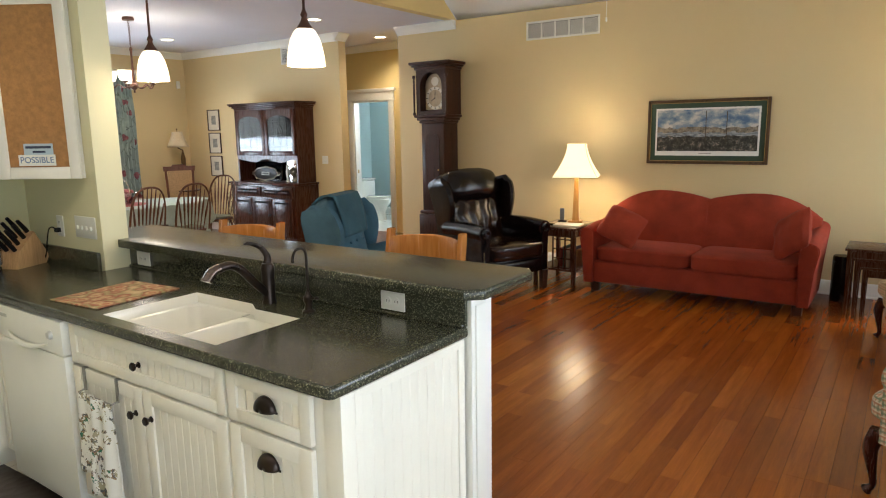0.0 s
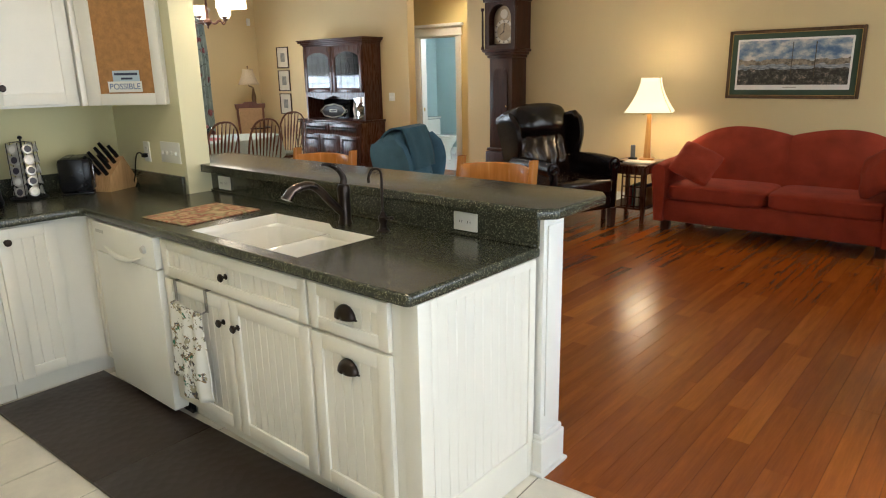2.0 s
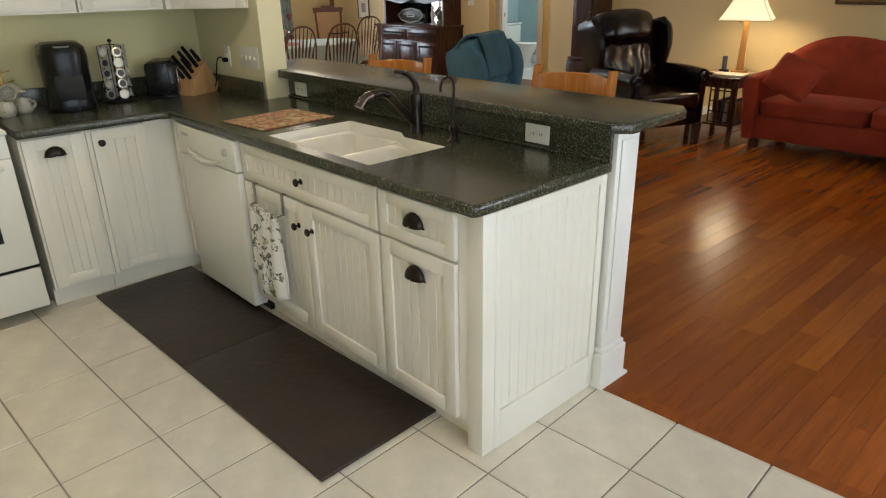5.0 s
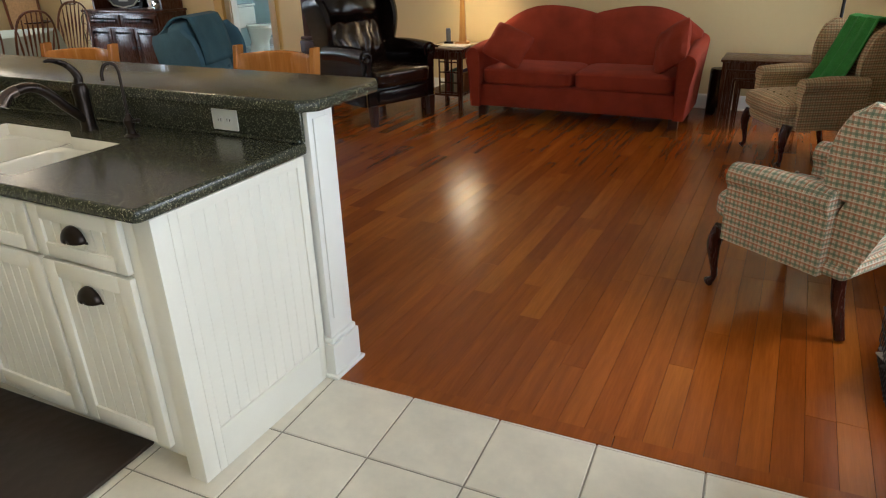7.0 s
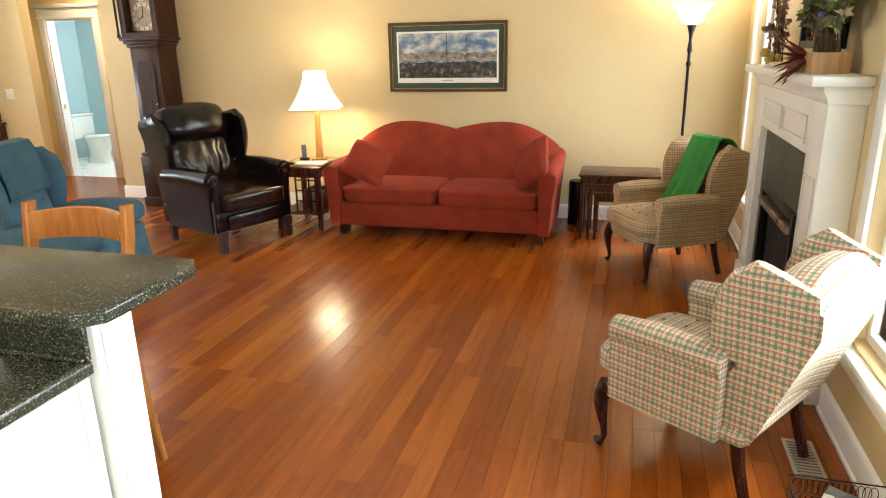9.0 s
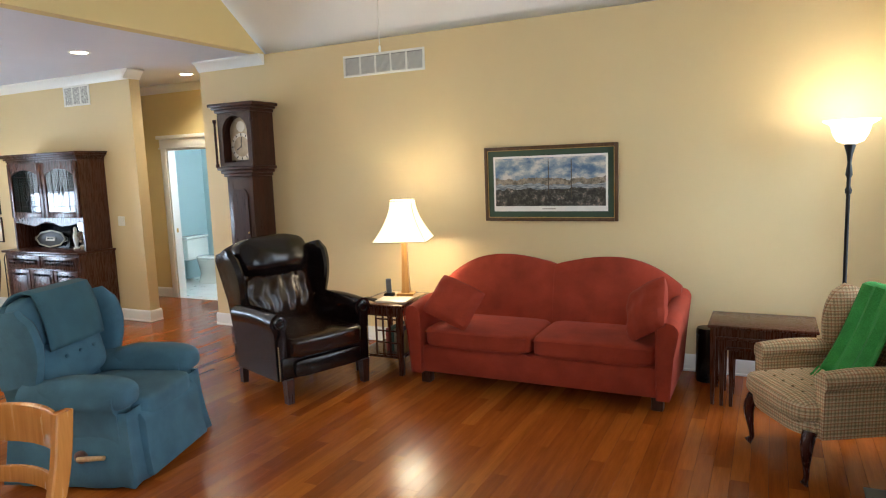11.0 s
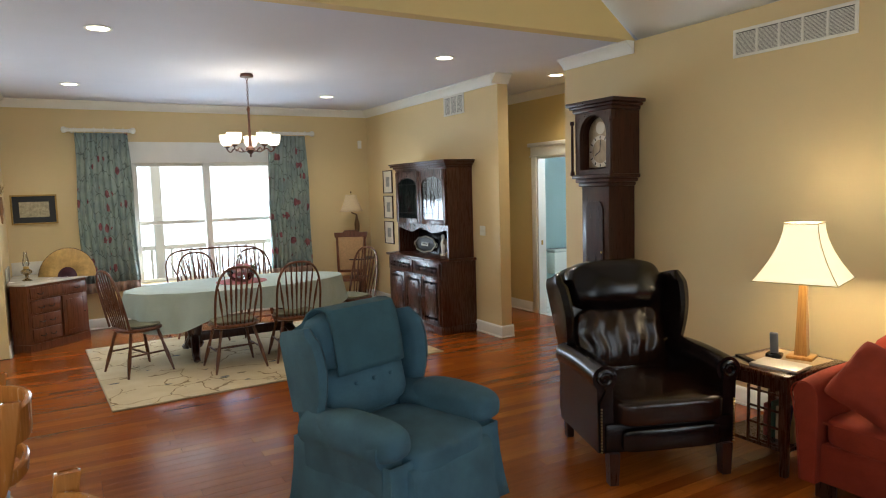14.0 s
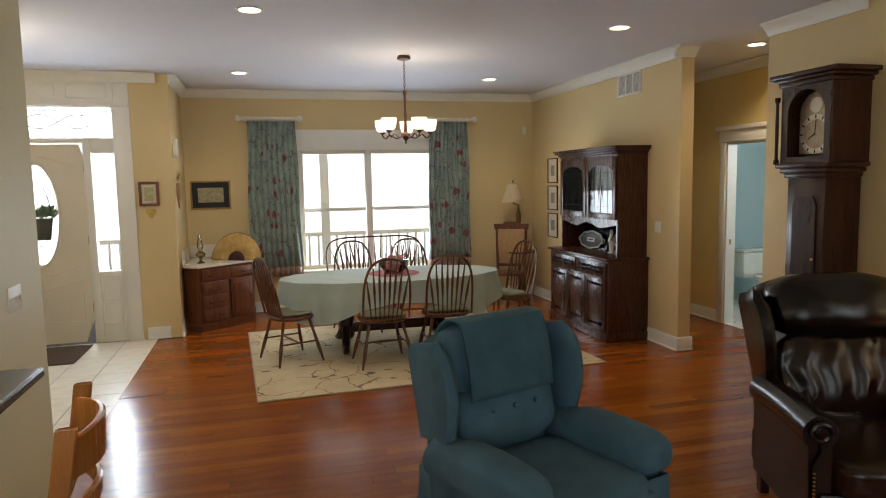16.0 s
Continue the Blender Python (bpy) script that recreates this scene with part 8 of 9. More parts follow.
solo("ornament_cluster", bm, plain("ornament_mix", (0.22, 0.17, 0.10), 0.5, var=0.8, scale=22), pose(HX + 0.45, HY - 0.2, 0.892), "tan and dark ornament beside the figurine", "ornament")

# small pictures left of the hutch
art_grey = plain("art_grey", (0.26, 0.25, 0.22), 0.6, var=0.7, scale=24)
cream_mat = plain("cream_mat", (0.66, 0.60, 0.48), 0.85)
for z in (1.84, 1.465, 1.085):
    framed("small_print", pose(-8.27, YH - 0.002, z), 0.31, 0.34, 0.014, 0.085, walnut, cream_mat, art_grey, "small thin-framed print with wide cream mat", depth=0.02)

# motion sensor, thermostat box, wall ornaments
solo("wall_sensor", boxes((-0.03, -0.035, -0.06, 0.03, 0, 0.06), bevel=0.01), plate_white, pose(XW + 0.001, 5.58, 2.44, 0, 0, 90), "small white alarm sensor near the ceiling", "sensor")
solo("door_chime", boxes((-0.09, -0.045, -0.11, 0.09, 0, 0.11), bevel=0.008), plate_white, pose(-7.99, 0.862, 2.15, 0, 0, 180), "white wall-mounted door chime box", "chime")
u = thing("dried_corn", pose(-7.90, 0.865, 1.62), "dried corn husks hanging on the corner wall", "wall ornament")
bm = bmesh.new()
for k in range(12):
    a = RB.uniform(-1.2, 1.2)
    leaf(bm, Vector((0, 0.02, 0.16)), Vector((math.sin(a), RB.uniform(0, 0.4), math.cos(a) * 0.8)), Vector((0, 1, 0.2)), 0.14, 0.022)
part("husk", bm, plain("husk_tan", (0.55, 0.42, 0.20), 0.85, var=0.25), u)
for k in range(3):
    bm = bmesh.new()
    tube(bm, [(-0.03 + 0.03 * k, 0.03, 0.14), (-0.035 + 0.035 * k, 0.03, 0.0), (-0.035 + 0.035 * k, 0.03, -0.10 - 0.05 * (k % 2))], [0.016, 0.02, 0.008], 10)
    part("cob", bm, plain("cob_brown", (0.30, 0.15, 0.06), 0.6, var=0.4, scale=60), u)
framed("framed_sampler", pose(XW + 0.002, 1.17, 1.60, 0, 0, 90), 0.50, 0.37, 0.02, 0.07, gold, plain("mat_navy", (0.018, 0.022, 0.028), 0.7), plain("sampler_art", (0.40, 0.36, 0.24), 0.7, var=0.6, scale=30), "gold framed sampler with dark mat")
framed("framed_sampler", pose(XD + 0.002, 0.60, 1.645, 0, 0, 90), 0.21, 0.27, 0.03, 0.028, redwood, cream_mat, plain("verse_art", (0.45, 0.44, 0.22), 0.7, var=0.4, scale=30), "small red wooden framed verse")
bm = bmesh.new()
for k in range(3):
    a = 2 * math.pi * k / 3 + 0.5
    puff(bm, 0.03 * math.cos(a) - 0.028, -0.016, 0.03 * math.sin(a) - 0.028, 0.03 * math.cos(a) + 0.028, -0.002, 0.03 * math.sin(a) + 0.028, 4, 0.3, 2.4)
tube(bm, [(0, -0.008, -0.03), (0.005, -0.008, -0.065)], 0.006, 6)
solo("brass_trefoil", bm, brass, pose(XD + 0.001, 0.61, 1.435, 0, 0, 90), "small brass clover ornament on the wall", "wall ornament")

# dining window, curtains
sash_window("window_4", WIN_D[0], WIN_D[1], WIN_D[2], WIN_D[3], XW, "white double window behind the dining table", -1, split=(3.26,))
structure("window_header", boxes((XW + 0.001, WIN_D[0] - 0.10, WIN_D[3] + 0.001, XW + 0.022, WIN_D[1] + 0.10, WIN_D[3] + 0.28), bevel=0.006), trim_white, "white panel above the dining window", "trim")
structure("backdrop_west", boxes((-16.05, -14, -0.3, -16.0, 20, 9)), sky_glow, "bright overcast sky beyond the dining window", "backdrop")
m, nt, b = nodes_of("curtain_mat")
tc = nt.nodes.new("ShaderNodeTexCoord")
v = coords(nt)
vo = nt.nodes.new("ShaderNodeTexVoronoi")
vo.inputs["Scale"].default_value = 4.6
lk(nt, v, vo.inputs["Vector"])
petal = calc(nt, "LESS_THAN", calc(nt, "ADD", vo.outputs["Distance"], calc(nt, "MULTIPLY", noise_tex(nt, v, 30, 3), 0.25)), 0.375)
v2 = nt.nodes.new("ShaderNodeTexVoronoi")
v2.feature = "DISTANCE_TO_EDGE"
v2.inputs["Scale"].default_value = 7
lk(nt, coords(nt, (1, 1.6, 0.6)), v2.inputs["Vector"])
stem = calc(nt, "LESS_THAN", v2.outputs["Distance"], 0.02)
gr = ramp(nt, noise_tex(nt, v, 6, 4), ((0.3, (0.20, 0.27, 0.26)), (0.7, (0.34, 0.41, 0.37))))
c1 = mixc(nt, calc(nt, "MULTIPLY", stem, 0.7), gr, (0.06, 0.08, 0.075))
c2 = mixc(nt, petal, c1, ramp(nt, noise_tex(nt, v, 26, 3), ((0.35, (0.13, 0.035, 0.05)), (0.6, (0.30, 0.11, 0.12)))))
lk(nt, c2, b.inputs["Base Color"])
b.inputs["Roughness"].default_value = 0.9
bump(nt, b, noise_tex(nt, v, 400, 2), 0.2, 0.002)
curtain_mat = m


def curtain(y0, y1, ztop, zbot, label):
    u = thing("curtain", pose(XW, 0, 0), label, "curtain", "floral curtains at the dining window")
    bm = bmesh.new()
    rings = []
    n = 72
    for j in range(15):
        t = j / 14
        row = []
        for i in range(n + 1):
            s = i / n
            amp = 0.022 + 0.012 * t
            y = (y0 + y1) / 2 + (s - 0.5) * (y1 - y0) * (0.92 + 0.10 * t) + 0.008 * math.sin(9 * t + 5 * s)
            x = 0.11 + amp * math.sin(2 * math.pi * 9 * s + 0.8 * math.sin(4 * t)) + 0.01 * math.sin(2 * math.pi * 3 * s + 2 * t)
            row.append((x, y, ztop + (zbot - ztop) * t))
        rings.append(row)
    ring_mesh(bm, rings, False, False)
    ob = part("panel", bm, curtain_mat, u)
    ob.modifiers.new("thick", "SOLIDIFY").thickness = 0.004
    bm = bmesh.new()
    ring_mesh(bm, [[(0.11 + (0.034 + 0.002) * math.sin(2 * math.pi * 9 * i / n + 0.8 * math.sin(4)) + 0.01 * math.sin(2 * math.pi * 3 * i / n + 2), (y0 + y1) / 2 + (i / n - 0.5) * (y1 - y0) * 1.02, z) for i in range(n + 1)] for z in (zbot + 0.002, zbot - 0.13)], False, False)
    ob = part("hem_band", bm, fabric("hem_pink", (0.42, 0.30, 0.24)), u, "plain pinkish hem band")
    ob.modifiers.new("thick", "SOLIDIFY").thickness = 0.004
    return u


curtain(1.64, 2.31, 2.55, 0.62, "blue-green floral curtain panel gathered on a white rod")
curtain(4.08, 4.70, 2.55, 0.62, "blue-green floral curtain panel gathered on a white rod")
for ya, yb in ((1.61, 2.29), (4.08, 4.73)):
    u = thing("curtain_rod", pose(XW + 0.11, 0, 2.585), "thick white curtain rod with ball finials", "curtain rod", "curtain rods")
    bm = bmesh.new()
    tube(bm, [(0, ya, 0), (0, yb, 0)], 0.022, 14)
    part("rod", bm, trim_white, u)
    for y, s in ((ya, -1), (yb, 1)):
        bm = bmesh.new()
        lathe(bm, [(0.022, 0), (0.03, 0.008), (0.022, 0.016), (0.036, 0.035), (0.042, 0.055), (0.034, 0.078), (0.0, 0.092)], 16)
        bmesh.ops.transform(bm, matrix=pose(0, y, 0, -90 * s), verts=bm.verts[:])
        part("finial", bm, trim_white, u)
    for k in range(6):
        y = ya + 0.06 + (yb - ya - 0.12) * k / 5
        bm = bmesh.new()
        tube(bm, [(0.031 * math.cos(a), y, 0.031 * math.sin(a)) for a in [2 * math.pi * i / 14 for i in range(15)]], 0.006, 6)
        part("ring", bm, trim_white, u)
    part("bracket", boxes((-0.108, ya + 0.02, -0.03, 0.0, ya + 0.045, 0.0), bevel=0.004), trim_white, u)

# porch railing and post outside
u = thing("porch_railing", pose(-11.2, 0, -0.3), "white porch railing outside the dining window", "railing")
part("top_rail", boxes((-0.04, -1, 1.13, 0.04, 7, 1.2)), trim_white, u)
part("bottom_rail", boxes((-0.03, -1, 0.35, 0.03, 7, 0.41)), trim_white, u)
pm = None
for k in range(52):
    y = -1 + 0.155 * k
    if pm is None:
        pm = mesh_of("baluster", boxes((-0.018, -0.018, 0.4, 0.018, 0.018, 1.14)), trim_white)
    ob = new("baluster", pm)
    ob.parent = u
    ob.location = (0, y, 0)
u = thing("porch_post", pose(-11.2, 2.85, -0.3), "white square porch post", "post")
part("shaft", boxes((-0.07, -0.07, 0, 0.07, 0.07, 3.4), bevel=0.006), trim_white, u)
structure("porch_floor", boxes((-11.5, -3, -0.3, XW - 0.16, 8, -0.05)), plain("porch_grey", (0.35, 0.35, 0.34), 0.8), "grey porch floor outside", "pavement")
# shrubs beyond the porch
for k, (sx, sy, sr) in enumerate(((-12.6, 0.2, 0.55), (-12.4, 2.2, 0.45), (-12.8, 4.6, 0.5))):
    bm = bmesh.new()
    for i in range(420):
        d = rv().normalized()
        p = Vector((d.x * sr, d.y * sr * 1.2, abs(d.z) * sr * 1.2)) * RF.uniform(0.7, 1.05)
        leaf(bm, p, rv(), rv(), 0.09, 0.025)
    solo("shrub", bm, plain("shrub_green", (0.06, 0.13, 0.04), 0.7, var=0.4), pose(sx, sy, -0.3), "green leafy shrub outside by the porch", "shrub", "shrubs outside")

# corner washstand
u = thing("washstand", pose(0, 0, 0), "reddish wooden corner washstand with marble top", "cabinet")
bm = bmesh.new()
poly = [(-8.96, 0.89), (-8.05, 0.89), (-7.93, 1.06), (-8.44, 1.66), (-8.96, 1.66)]
prism(bm, poly, 0.07, 0.76, "z")
part("body", bm, redwood, u)
bm = bmesh.new()
cen = (-8.5, 1.22)
prism(bm, [(cen[0] + (x - cen[0]) * 1.02, cen[1] + (y - cen[1]) * 1.02) for x, y in poly], 0.002, 0.09, "z")
part("plinth", bm, redwood, u)
marble = plain("marble", (0.70, 0.68, 0.62), 0.25, var=0.12, scale=5)
bm = bmesh.new()
slab(bm, [(-8.975, 0.878), (-8.04, 0.878), (-7.90, 1.05), (-8.43, 1.69), (-8.975, 1.69)], 0.761, 0.785, 0.006)
part("marble_top", bm, marble, u, "white marble top")
part("marble_back", boxes((-8.6, 0.865, 0.786, -8.10, 0.88, 0.95), (-8.992, 0.88, 0.786, -8.978, 1.66, 0.95), bevel=0.003), marble, u, "white marble upstand")
fa = math.degrees(math.atan2(0.60, -0.51))
FM = pose(-8.44, 1.66, 0, 0, 0, fa + 180)
LF = math.hypot(0.51, 0.60)
for nm, a in (("drawer_front", (0.03, 0.61, LF - 0.03, 0.73)), ("drawer_front", (LF - 0.40, 0.44, LF - 0.03, 0.585)), ("drawer_front", (LF - 0.40, 0.28, LF - 0.03, 0.42)), ("drawer_front", (LF - 0.40, 0.12, LF - 0.03, 0.26)), ("door", (0.03, 0.12, LF - 0.43, 0.585))):
    bm = bmesh.new()
    box(bm, a[0], 0.001, a[1], a[2], 0.018, a[3], bevel=0.004)
    if nm == "door":
        box(bm, a[0] + 0.05, 0.018, a[1] + 0.05, a[2] - 0.05, 0.024, a[3] - 0.05, bevel=0.006)
    bmesh.ops.transform(bm, matrix=FM, verts=bm.verts[:])
    d = part(nm, bm, redwood, u)
    bm = bmesh.new()
    if nm == "door":
        lathe(bm, [(0.0, 0), (0.01, 0.004), (0.012, 0.012), (0.0, 0.016)], 10, (a[0] + 0.03, 0.024, (a[1] + a[3]) / 2))
    else:
        for xc in ((a[0] + 0.12, a[2] - 0.12) if a[2] > 0.6 else ((a[0] + a[2]) / 2,)):
            zc = (a[1] + a[3]) / 2
            bm = bmesh.new()
            tube(bm, [(xc + 0.035 * math.cos(q), 0.02 + 0.014 * math.sin(q), zc - 0.018 * math.sin(q)) for q in [math.pi * i / 8 for i in range(9)]], 0.005, 6)
            bmesh.ops.transform(bm, matrix=FM, verts=bm.verts[:])
            part("pull", bm, black_metal, d)
        continue
    bmesh.ops.transform(bm, matrix=FM, verts=bm.verts[:])
    part("pull", bm, black_metal, d)
u = thing("hand_fan", pose(-8.42, 1.47, 0.787, -10, 0, 62), "open folded tan paper fan standing on the washstand", "fan")
bm = bmesh.new()
rings = []
for r in (0.10, 0.345):
    rings.append([(-r * math.cos(math.pi * k / 36), 0.006 * (1 if k % 2 else -1) * r / 0.345, r * math.sin(math.pi * k / 36)) for k in range(37)])
ring_mesh(bm, rings, False, False)
ob = part("paper", bm, plain("fan_paper", (0.55, 0.36, 0.13), 0.7, var=0.25, scale=14), u)
ob.modifiers.new("thick", "SOLIDIFY").thickness = 0.002
bm = bmesh.new()
ring_mesh(bm, [[(-r * math.cos(math.pi * k / 36), -0.004 + 0.003 * (1 if k % 2 else -1), r * math.sin(math.pi * k / 36)) for k in range(37)] for r in (0.005, 0.115)], False, False)
ob = part("ribs", bm, plain("fan_rib", (0.06, 0.015, 0.03), 0.5), u, "dark plum fan sticks")
ob.modifiers.new("thick", "SOLIDIFY").thickness = 0.003
bm = bmesh.new()
tube(bm, [(-0.347 * math.cos(math.pi * k / 36), 0, 0.347 * math.sin(math.pi * k / 36)) for k in range(37)], 0.003, 5)
part("edge_band", bm, plain("fan_rib", (0.06, 0.015, 0.03), 0.5), u)
u = thing("oil_lamp", pose(-8.30, 1.06, 0.786), "clear glass oil lamp on the washstand", "lamp")
clear = glass("lamp_clear", (0.9, 0.9, 0.86), 0.02, 0.8)
bm = bmesh.new()
lathe(bm, [(0.05, 0), (0.05, 0.006), (0.016, 0.03), (0.018, 0.06), (0.055, 0.09), (0.06, 0.115), (0.03, 0.14)], 18)
part("font", bm, glass("lamp_amber", (0.75, 0.62, 0.40), 0.02, 0.8), u)
bm = bmesh.new()
lathe(bm, [(0.03, 0.14), (0.032, 0.16), (0.02, 0.17)], 14)
part("burner", bm, brass, u)
bm = bmesh.new()
lathe(bm, [(0.024, 0.165), (0.038, 0.20), (0.03, 0.25), (0.02, 0.30), (0.02, 0.34)], 16, cap=False)
part("chimney", bm, clear, u)

# cane chair in the corner with a lamp table behind
u = thing("cane_chair", pose(-8.42, 5.12, 0, 0, 0, 62), "old cane-backed wooden chair in the corner", "chair")
bm = bmesh.new()
for s in (-1, 1):
    tube(bm, spline([(s * 0.19, 0.18, 0), (s * 0.19, 0.16, 0.42), (s * 0.20, 0.19, 0.75), (s * 0.21, 0.24, 1.08)], 4), 0.02, 8)
    tube(bm, [(s * 0.20, -0.19, 0), (s * 0.20, -0.19, 0.42)], 0.019, 8)
prism(bm, [(-0.24, 1.02), (0.24, 1.02), (0.25, 1.10), (0.12, 1.10), (0.09, 1.13), (-0.09, 1.13), (-0.12, 1.10), (-0.25, 1.10)], 0.215, 0.245, "y")
box(bm, -0.19, 0.165, 0.50, 0.19, 0.185, 0.54)
part("frame", bm, redwood, u)
part("cane_back", boxes((-0.185, 0.178, 0.53, 0.185, 0.184, 1.03), bevel=0.001), plain("cane", (0.42, 0.26, 0.12), 0.7, var=0.25, scale=60, bs=0.4, bscale=180), u, "woven tan cane panel")
part("seat", boxes((-0.23, -0.22, 0.41, 0.23, 0.19, 0.45), bevel=0.01), redwood, u)
u = thing("lamp_table", pose(-8.68, 5.38, 0), "small round wooden table in the corner", "side table")
bm = bmesh.new()
lathe(bm, [(0.15, 0), (0.14, 0.02), (0.03, 0.06), (0.025, 0.6), (0.05, 0.66), (0.22, 0.68), (0.23, 0.70), (0.0, 0.702)], 22)
part("pedestal", bm, walnut, u)
u = thing("table_lamp", pose(-8.68, 5.36, 0.702), "brass swing-arm table lamp with cream shade", "lamp")
bm = bmesh.new()
lathe(bm, [(0.07, 0), (0.07, 0.015), (0.02, 0.03), (0.018, 0.35), (0.035, 0.42), (0.04, 0.52), (0.02, 0.60), (0.012, 0.66)], 16)
tube(bm, [(0, 0, 0.66), (0.0, -0.08, 0.69), (0.0, -0.08, 0.72)], 0.01, 8)
tube(bm, [(0, -0.08, 0.72), (0.0, -0.08, 0.99)], 0.004, 6)
lathe(bm, [(0.0, 0), (0.014, 0.008), (0.01, 0.025), (0.0, 0.03)], 10, (0, -0.08, 0.985))
part("stem", bm, plain("antique_brass", (0.16, 0.09, 0.04), 0.4, 0.8), u)
bm = bmesh.new()
rings = []
for k in range(7):
    t = k / 6
    r = 0.175 + (0.085 - 0.175) * (1 - (1 - t) ** 1.4)
    rings.append([(r * math.cos(2 * math.pi * i / 24), -0.08 + r * math.sin(2 * math.pi * i / 24), 0.71 + 0.25 * t) for i in range(24)])
ring_mesh(bm, rings, True, False)
ob = part("shade", bm, fabric("shade_cream", (0.62, 0.50, 0.33), 0.85, 0.1, 200, 0.05), u, "cream fabric shade, unlit")
ob.modifiers.new("thick", "SOLIDIFY").thickness = 0.003

# wrought iron rack beside the hutch
u = thing("wine_rack", pose(-7.52, 5.48, 0), "black wrought iron wine rack beside the hutch", "rack")
bm = bmesh.new()
for x in (-0.11, 0.11):
    for y in (-0.08, 0.10):
        tube(bm, [(x, y, 0), (x, y, 0.72)], 0.006, 6)
for y in (-0.08, 0.10):
    tube(bm, [(0.11 * math.cos(a), y, 0.72 + 0.11 * math.sin(a)) for a in [math.pi * i / 12 for i in range(13)]], 0.006, 6)
    for k in range(5):
        for s in (-1, 1):
            tube(bm, [(s * 0.055 + 0.05 * math.cos(a), y, 0.12 + 0.13 * k + 0.05 * math.sin(a)) for a in [2 * math.pi * i / 14 for i in range(15)]], 0.004, 5)
part("frame", bm, black_metal, u)

# front door
u = tagged(new("door_1"), "cream panelled front door with oval leaded glass", "door", "", "structure")
door_cream = plain("door_cream", (0.76, 0.71, 0.60), 0.45, var=0.03, scale=3, bs=0.02)
DY0, DY1 = -1.015, -0.055
cy, cz, ry, rz = -0.535, 1.437, 0.20, 0.545
bm = bmesh.new()
xd = XD - 0.055
for face_x in (xd, xd - 0.045):
    outer, inner2 = [], []
    for k in range(48):
        a = 2 * math.pi * k / 48
        c, s = math.cos(a), math.sin(a)
        inner2.append(bm.verts.new((face_x, cy + ry * c, cz + rz * s)))
        q = min((DY1 - cy) / abs(c) if c else 9, 9)
        ly = (DY1 - cy) if c > 0 else (cy - DY0)
        lz = (2.20 - cz) if s > 0 else (cz - 0.012)
        f = min(ly / max(abs(c), 1e-6), lz / max(abs(s), 1e-6))
        outer.append(bm.verts.new((face_x, cy + f * c, cz + f * s)))
    for k in range(48):
        j = (k + 1) % 48
        bm.faces.new((outer[k], outer[j], inner2[j], inner2[k]))
    if face_x == xd:
        first_o, first_i = outer, inner2
    else:
        for k in range(48):
            j = (k + 1) % 48
            bm.faces.new((first_o[j], first_o[k], outer[k], outer[j]))
            bm.faces.new((first_i[k], first_i[j], inner2[j], inner2[k]))
slabd = part("leaf", bm, door_cream, u)
bm = bmesh.new()
tube(bm, [(xd + 0.006, cy + (ry + 0.018) * math.cos(2 * math.pi * k / 40), cz + (rz + 0.018) * math.sin(2 * math.pi * k / 40)) for k in range(41)], 0.016, 8)
for y0, y1, z, s in ((-0.94, -0.13, 2.02, -1), (-0.94, -0.13, 0.82, 1), (-0.94, -0.13, 0.66, 1)):
    pts = []
    for k in range(17):
        t = k / 16
        pts.append((xd + 0.002, y0 + (y1 - y0) * t, z + s * 0.05 * math.cos(2 * math.pi * t)))
    tube(bm, pts, 0.008, 6)
for y0, y1 in ((-0.94, -0.56), (-0.51, -0.13)):
    pts = [(xd + 0.002, y0, 0.55), (xd + 0.002, y0, 0.25), (xd + 0.002, y1, 0.25), (xd + 0.002, y1, 0.55)]
    tube(bm, pts, 0.008, 6)
part("panel_moulding", bm, door_cream, u)
g = part("oval_glass", boxes((xd - 0.024, cy - ry - 0.01, cz - rz - 0.01, xd - 0.02, cy + ry + 0.01, cz + rz + 0.01)), pane, u)
g.visible_shadow = False
bm = bmesh.new()
xl = xd - 0.016
for f in (0.62,):
    tube(bm, [(xl, cy + ry * f * math.cos(2 * math.pi * k / 32), cz + rz * f * math.sin(2 * math.pi * k / 32)) for k in range(33)], 0.004, 5)
for k in range(8):
    a = 2 * math.pi * k / 8 + 0.2
    tube(bm, [(xl, cy + ry * 0.62 * math.cos(a), cz + rz * 0.62 * math.sin(a)), (xl, cy + ry * math.cos(a), cz + rz * math.sin(a))], 0.003, 5)
part("lead_came", bm, black_metal, u)
bm = bmesh.new()
for z in (0.35, 1.1, 1.9):
    tube(bm, [(XD - 0.03, DY1 + 0.012, z), (XD - 0.03, DY1 + 0.012, z + 0.10)], 0.010, 8)
part("hinge", bm, black_metal, u)
# frame set around the door
bm = bmesh.new()
for a in ((-0.045, 0.0, 0.035, 2.26), (0.268, 0.0, 0.398, 2.615), (0.036, 0.0, 0.267, 0.80), (0.036, 2.10, 0.267, 2.26), (-1.298, 2.215, -0.046, 2.262), (-0.045, 2.2605, 0.267, 2.264), (-1.298, 2.595, 0.267, 2.617), (-1.298, 0, -1.03, 2.21)):
    box(bm, XD - 0.10, a[0], a[1], XD - 0.01, a[2], a[3], bevel=0.003)
part("door_frame", bm, trim_white, u)
bm = bmesh.new()
for a in ((0.05, 0.20, 0.25, 0.45), (0.05, 0.48, 0.25, 0.75)):
    for q in ((a[0], a[1], a[2], a[1] + 0.015), (a[0], a[3] - 0.015, a[2], a[3]), (a[0], a[1], a[0] + 0.015, a[3]), (a[2] - 0.015, a[1], a[2], a[3])):
        box(bm, XD - 0.012, q[0], q[1], XD - 0.003, q[2], q[3], bevel=0.002)
part("sidelight_panel", bm, trim_white, u)
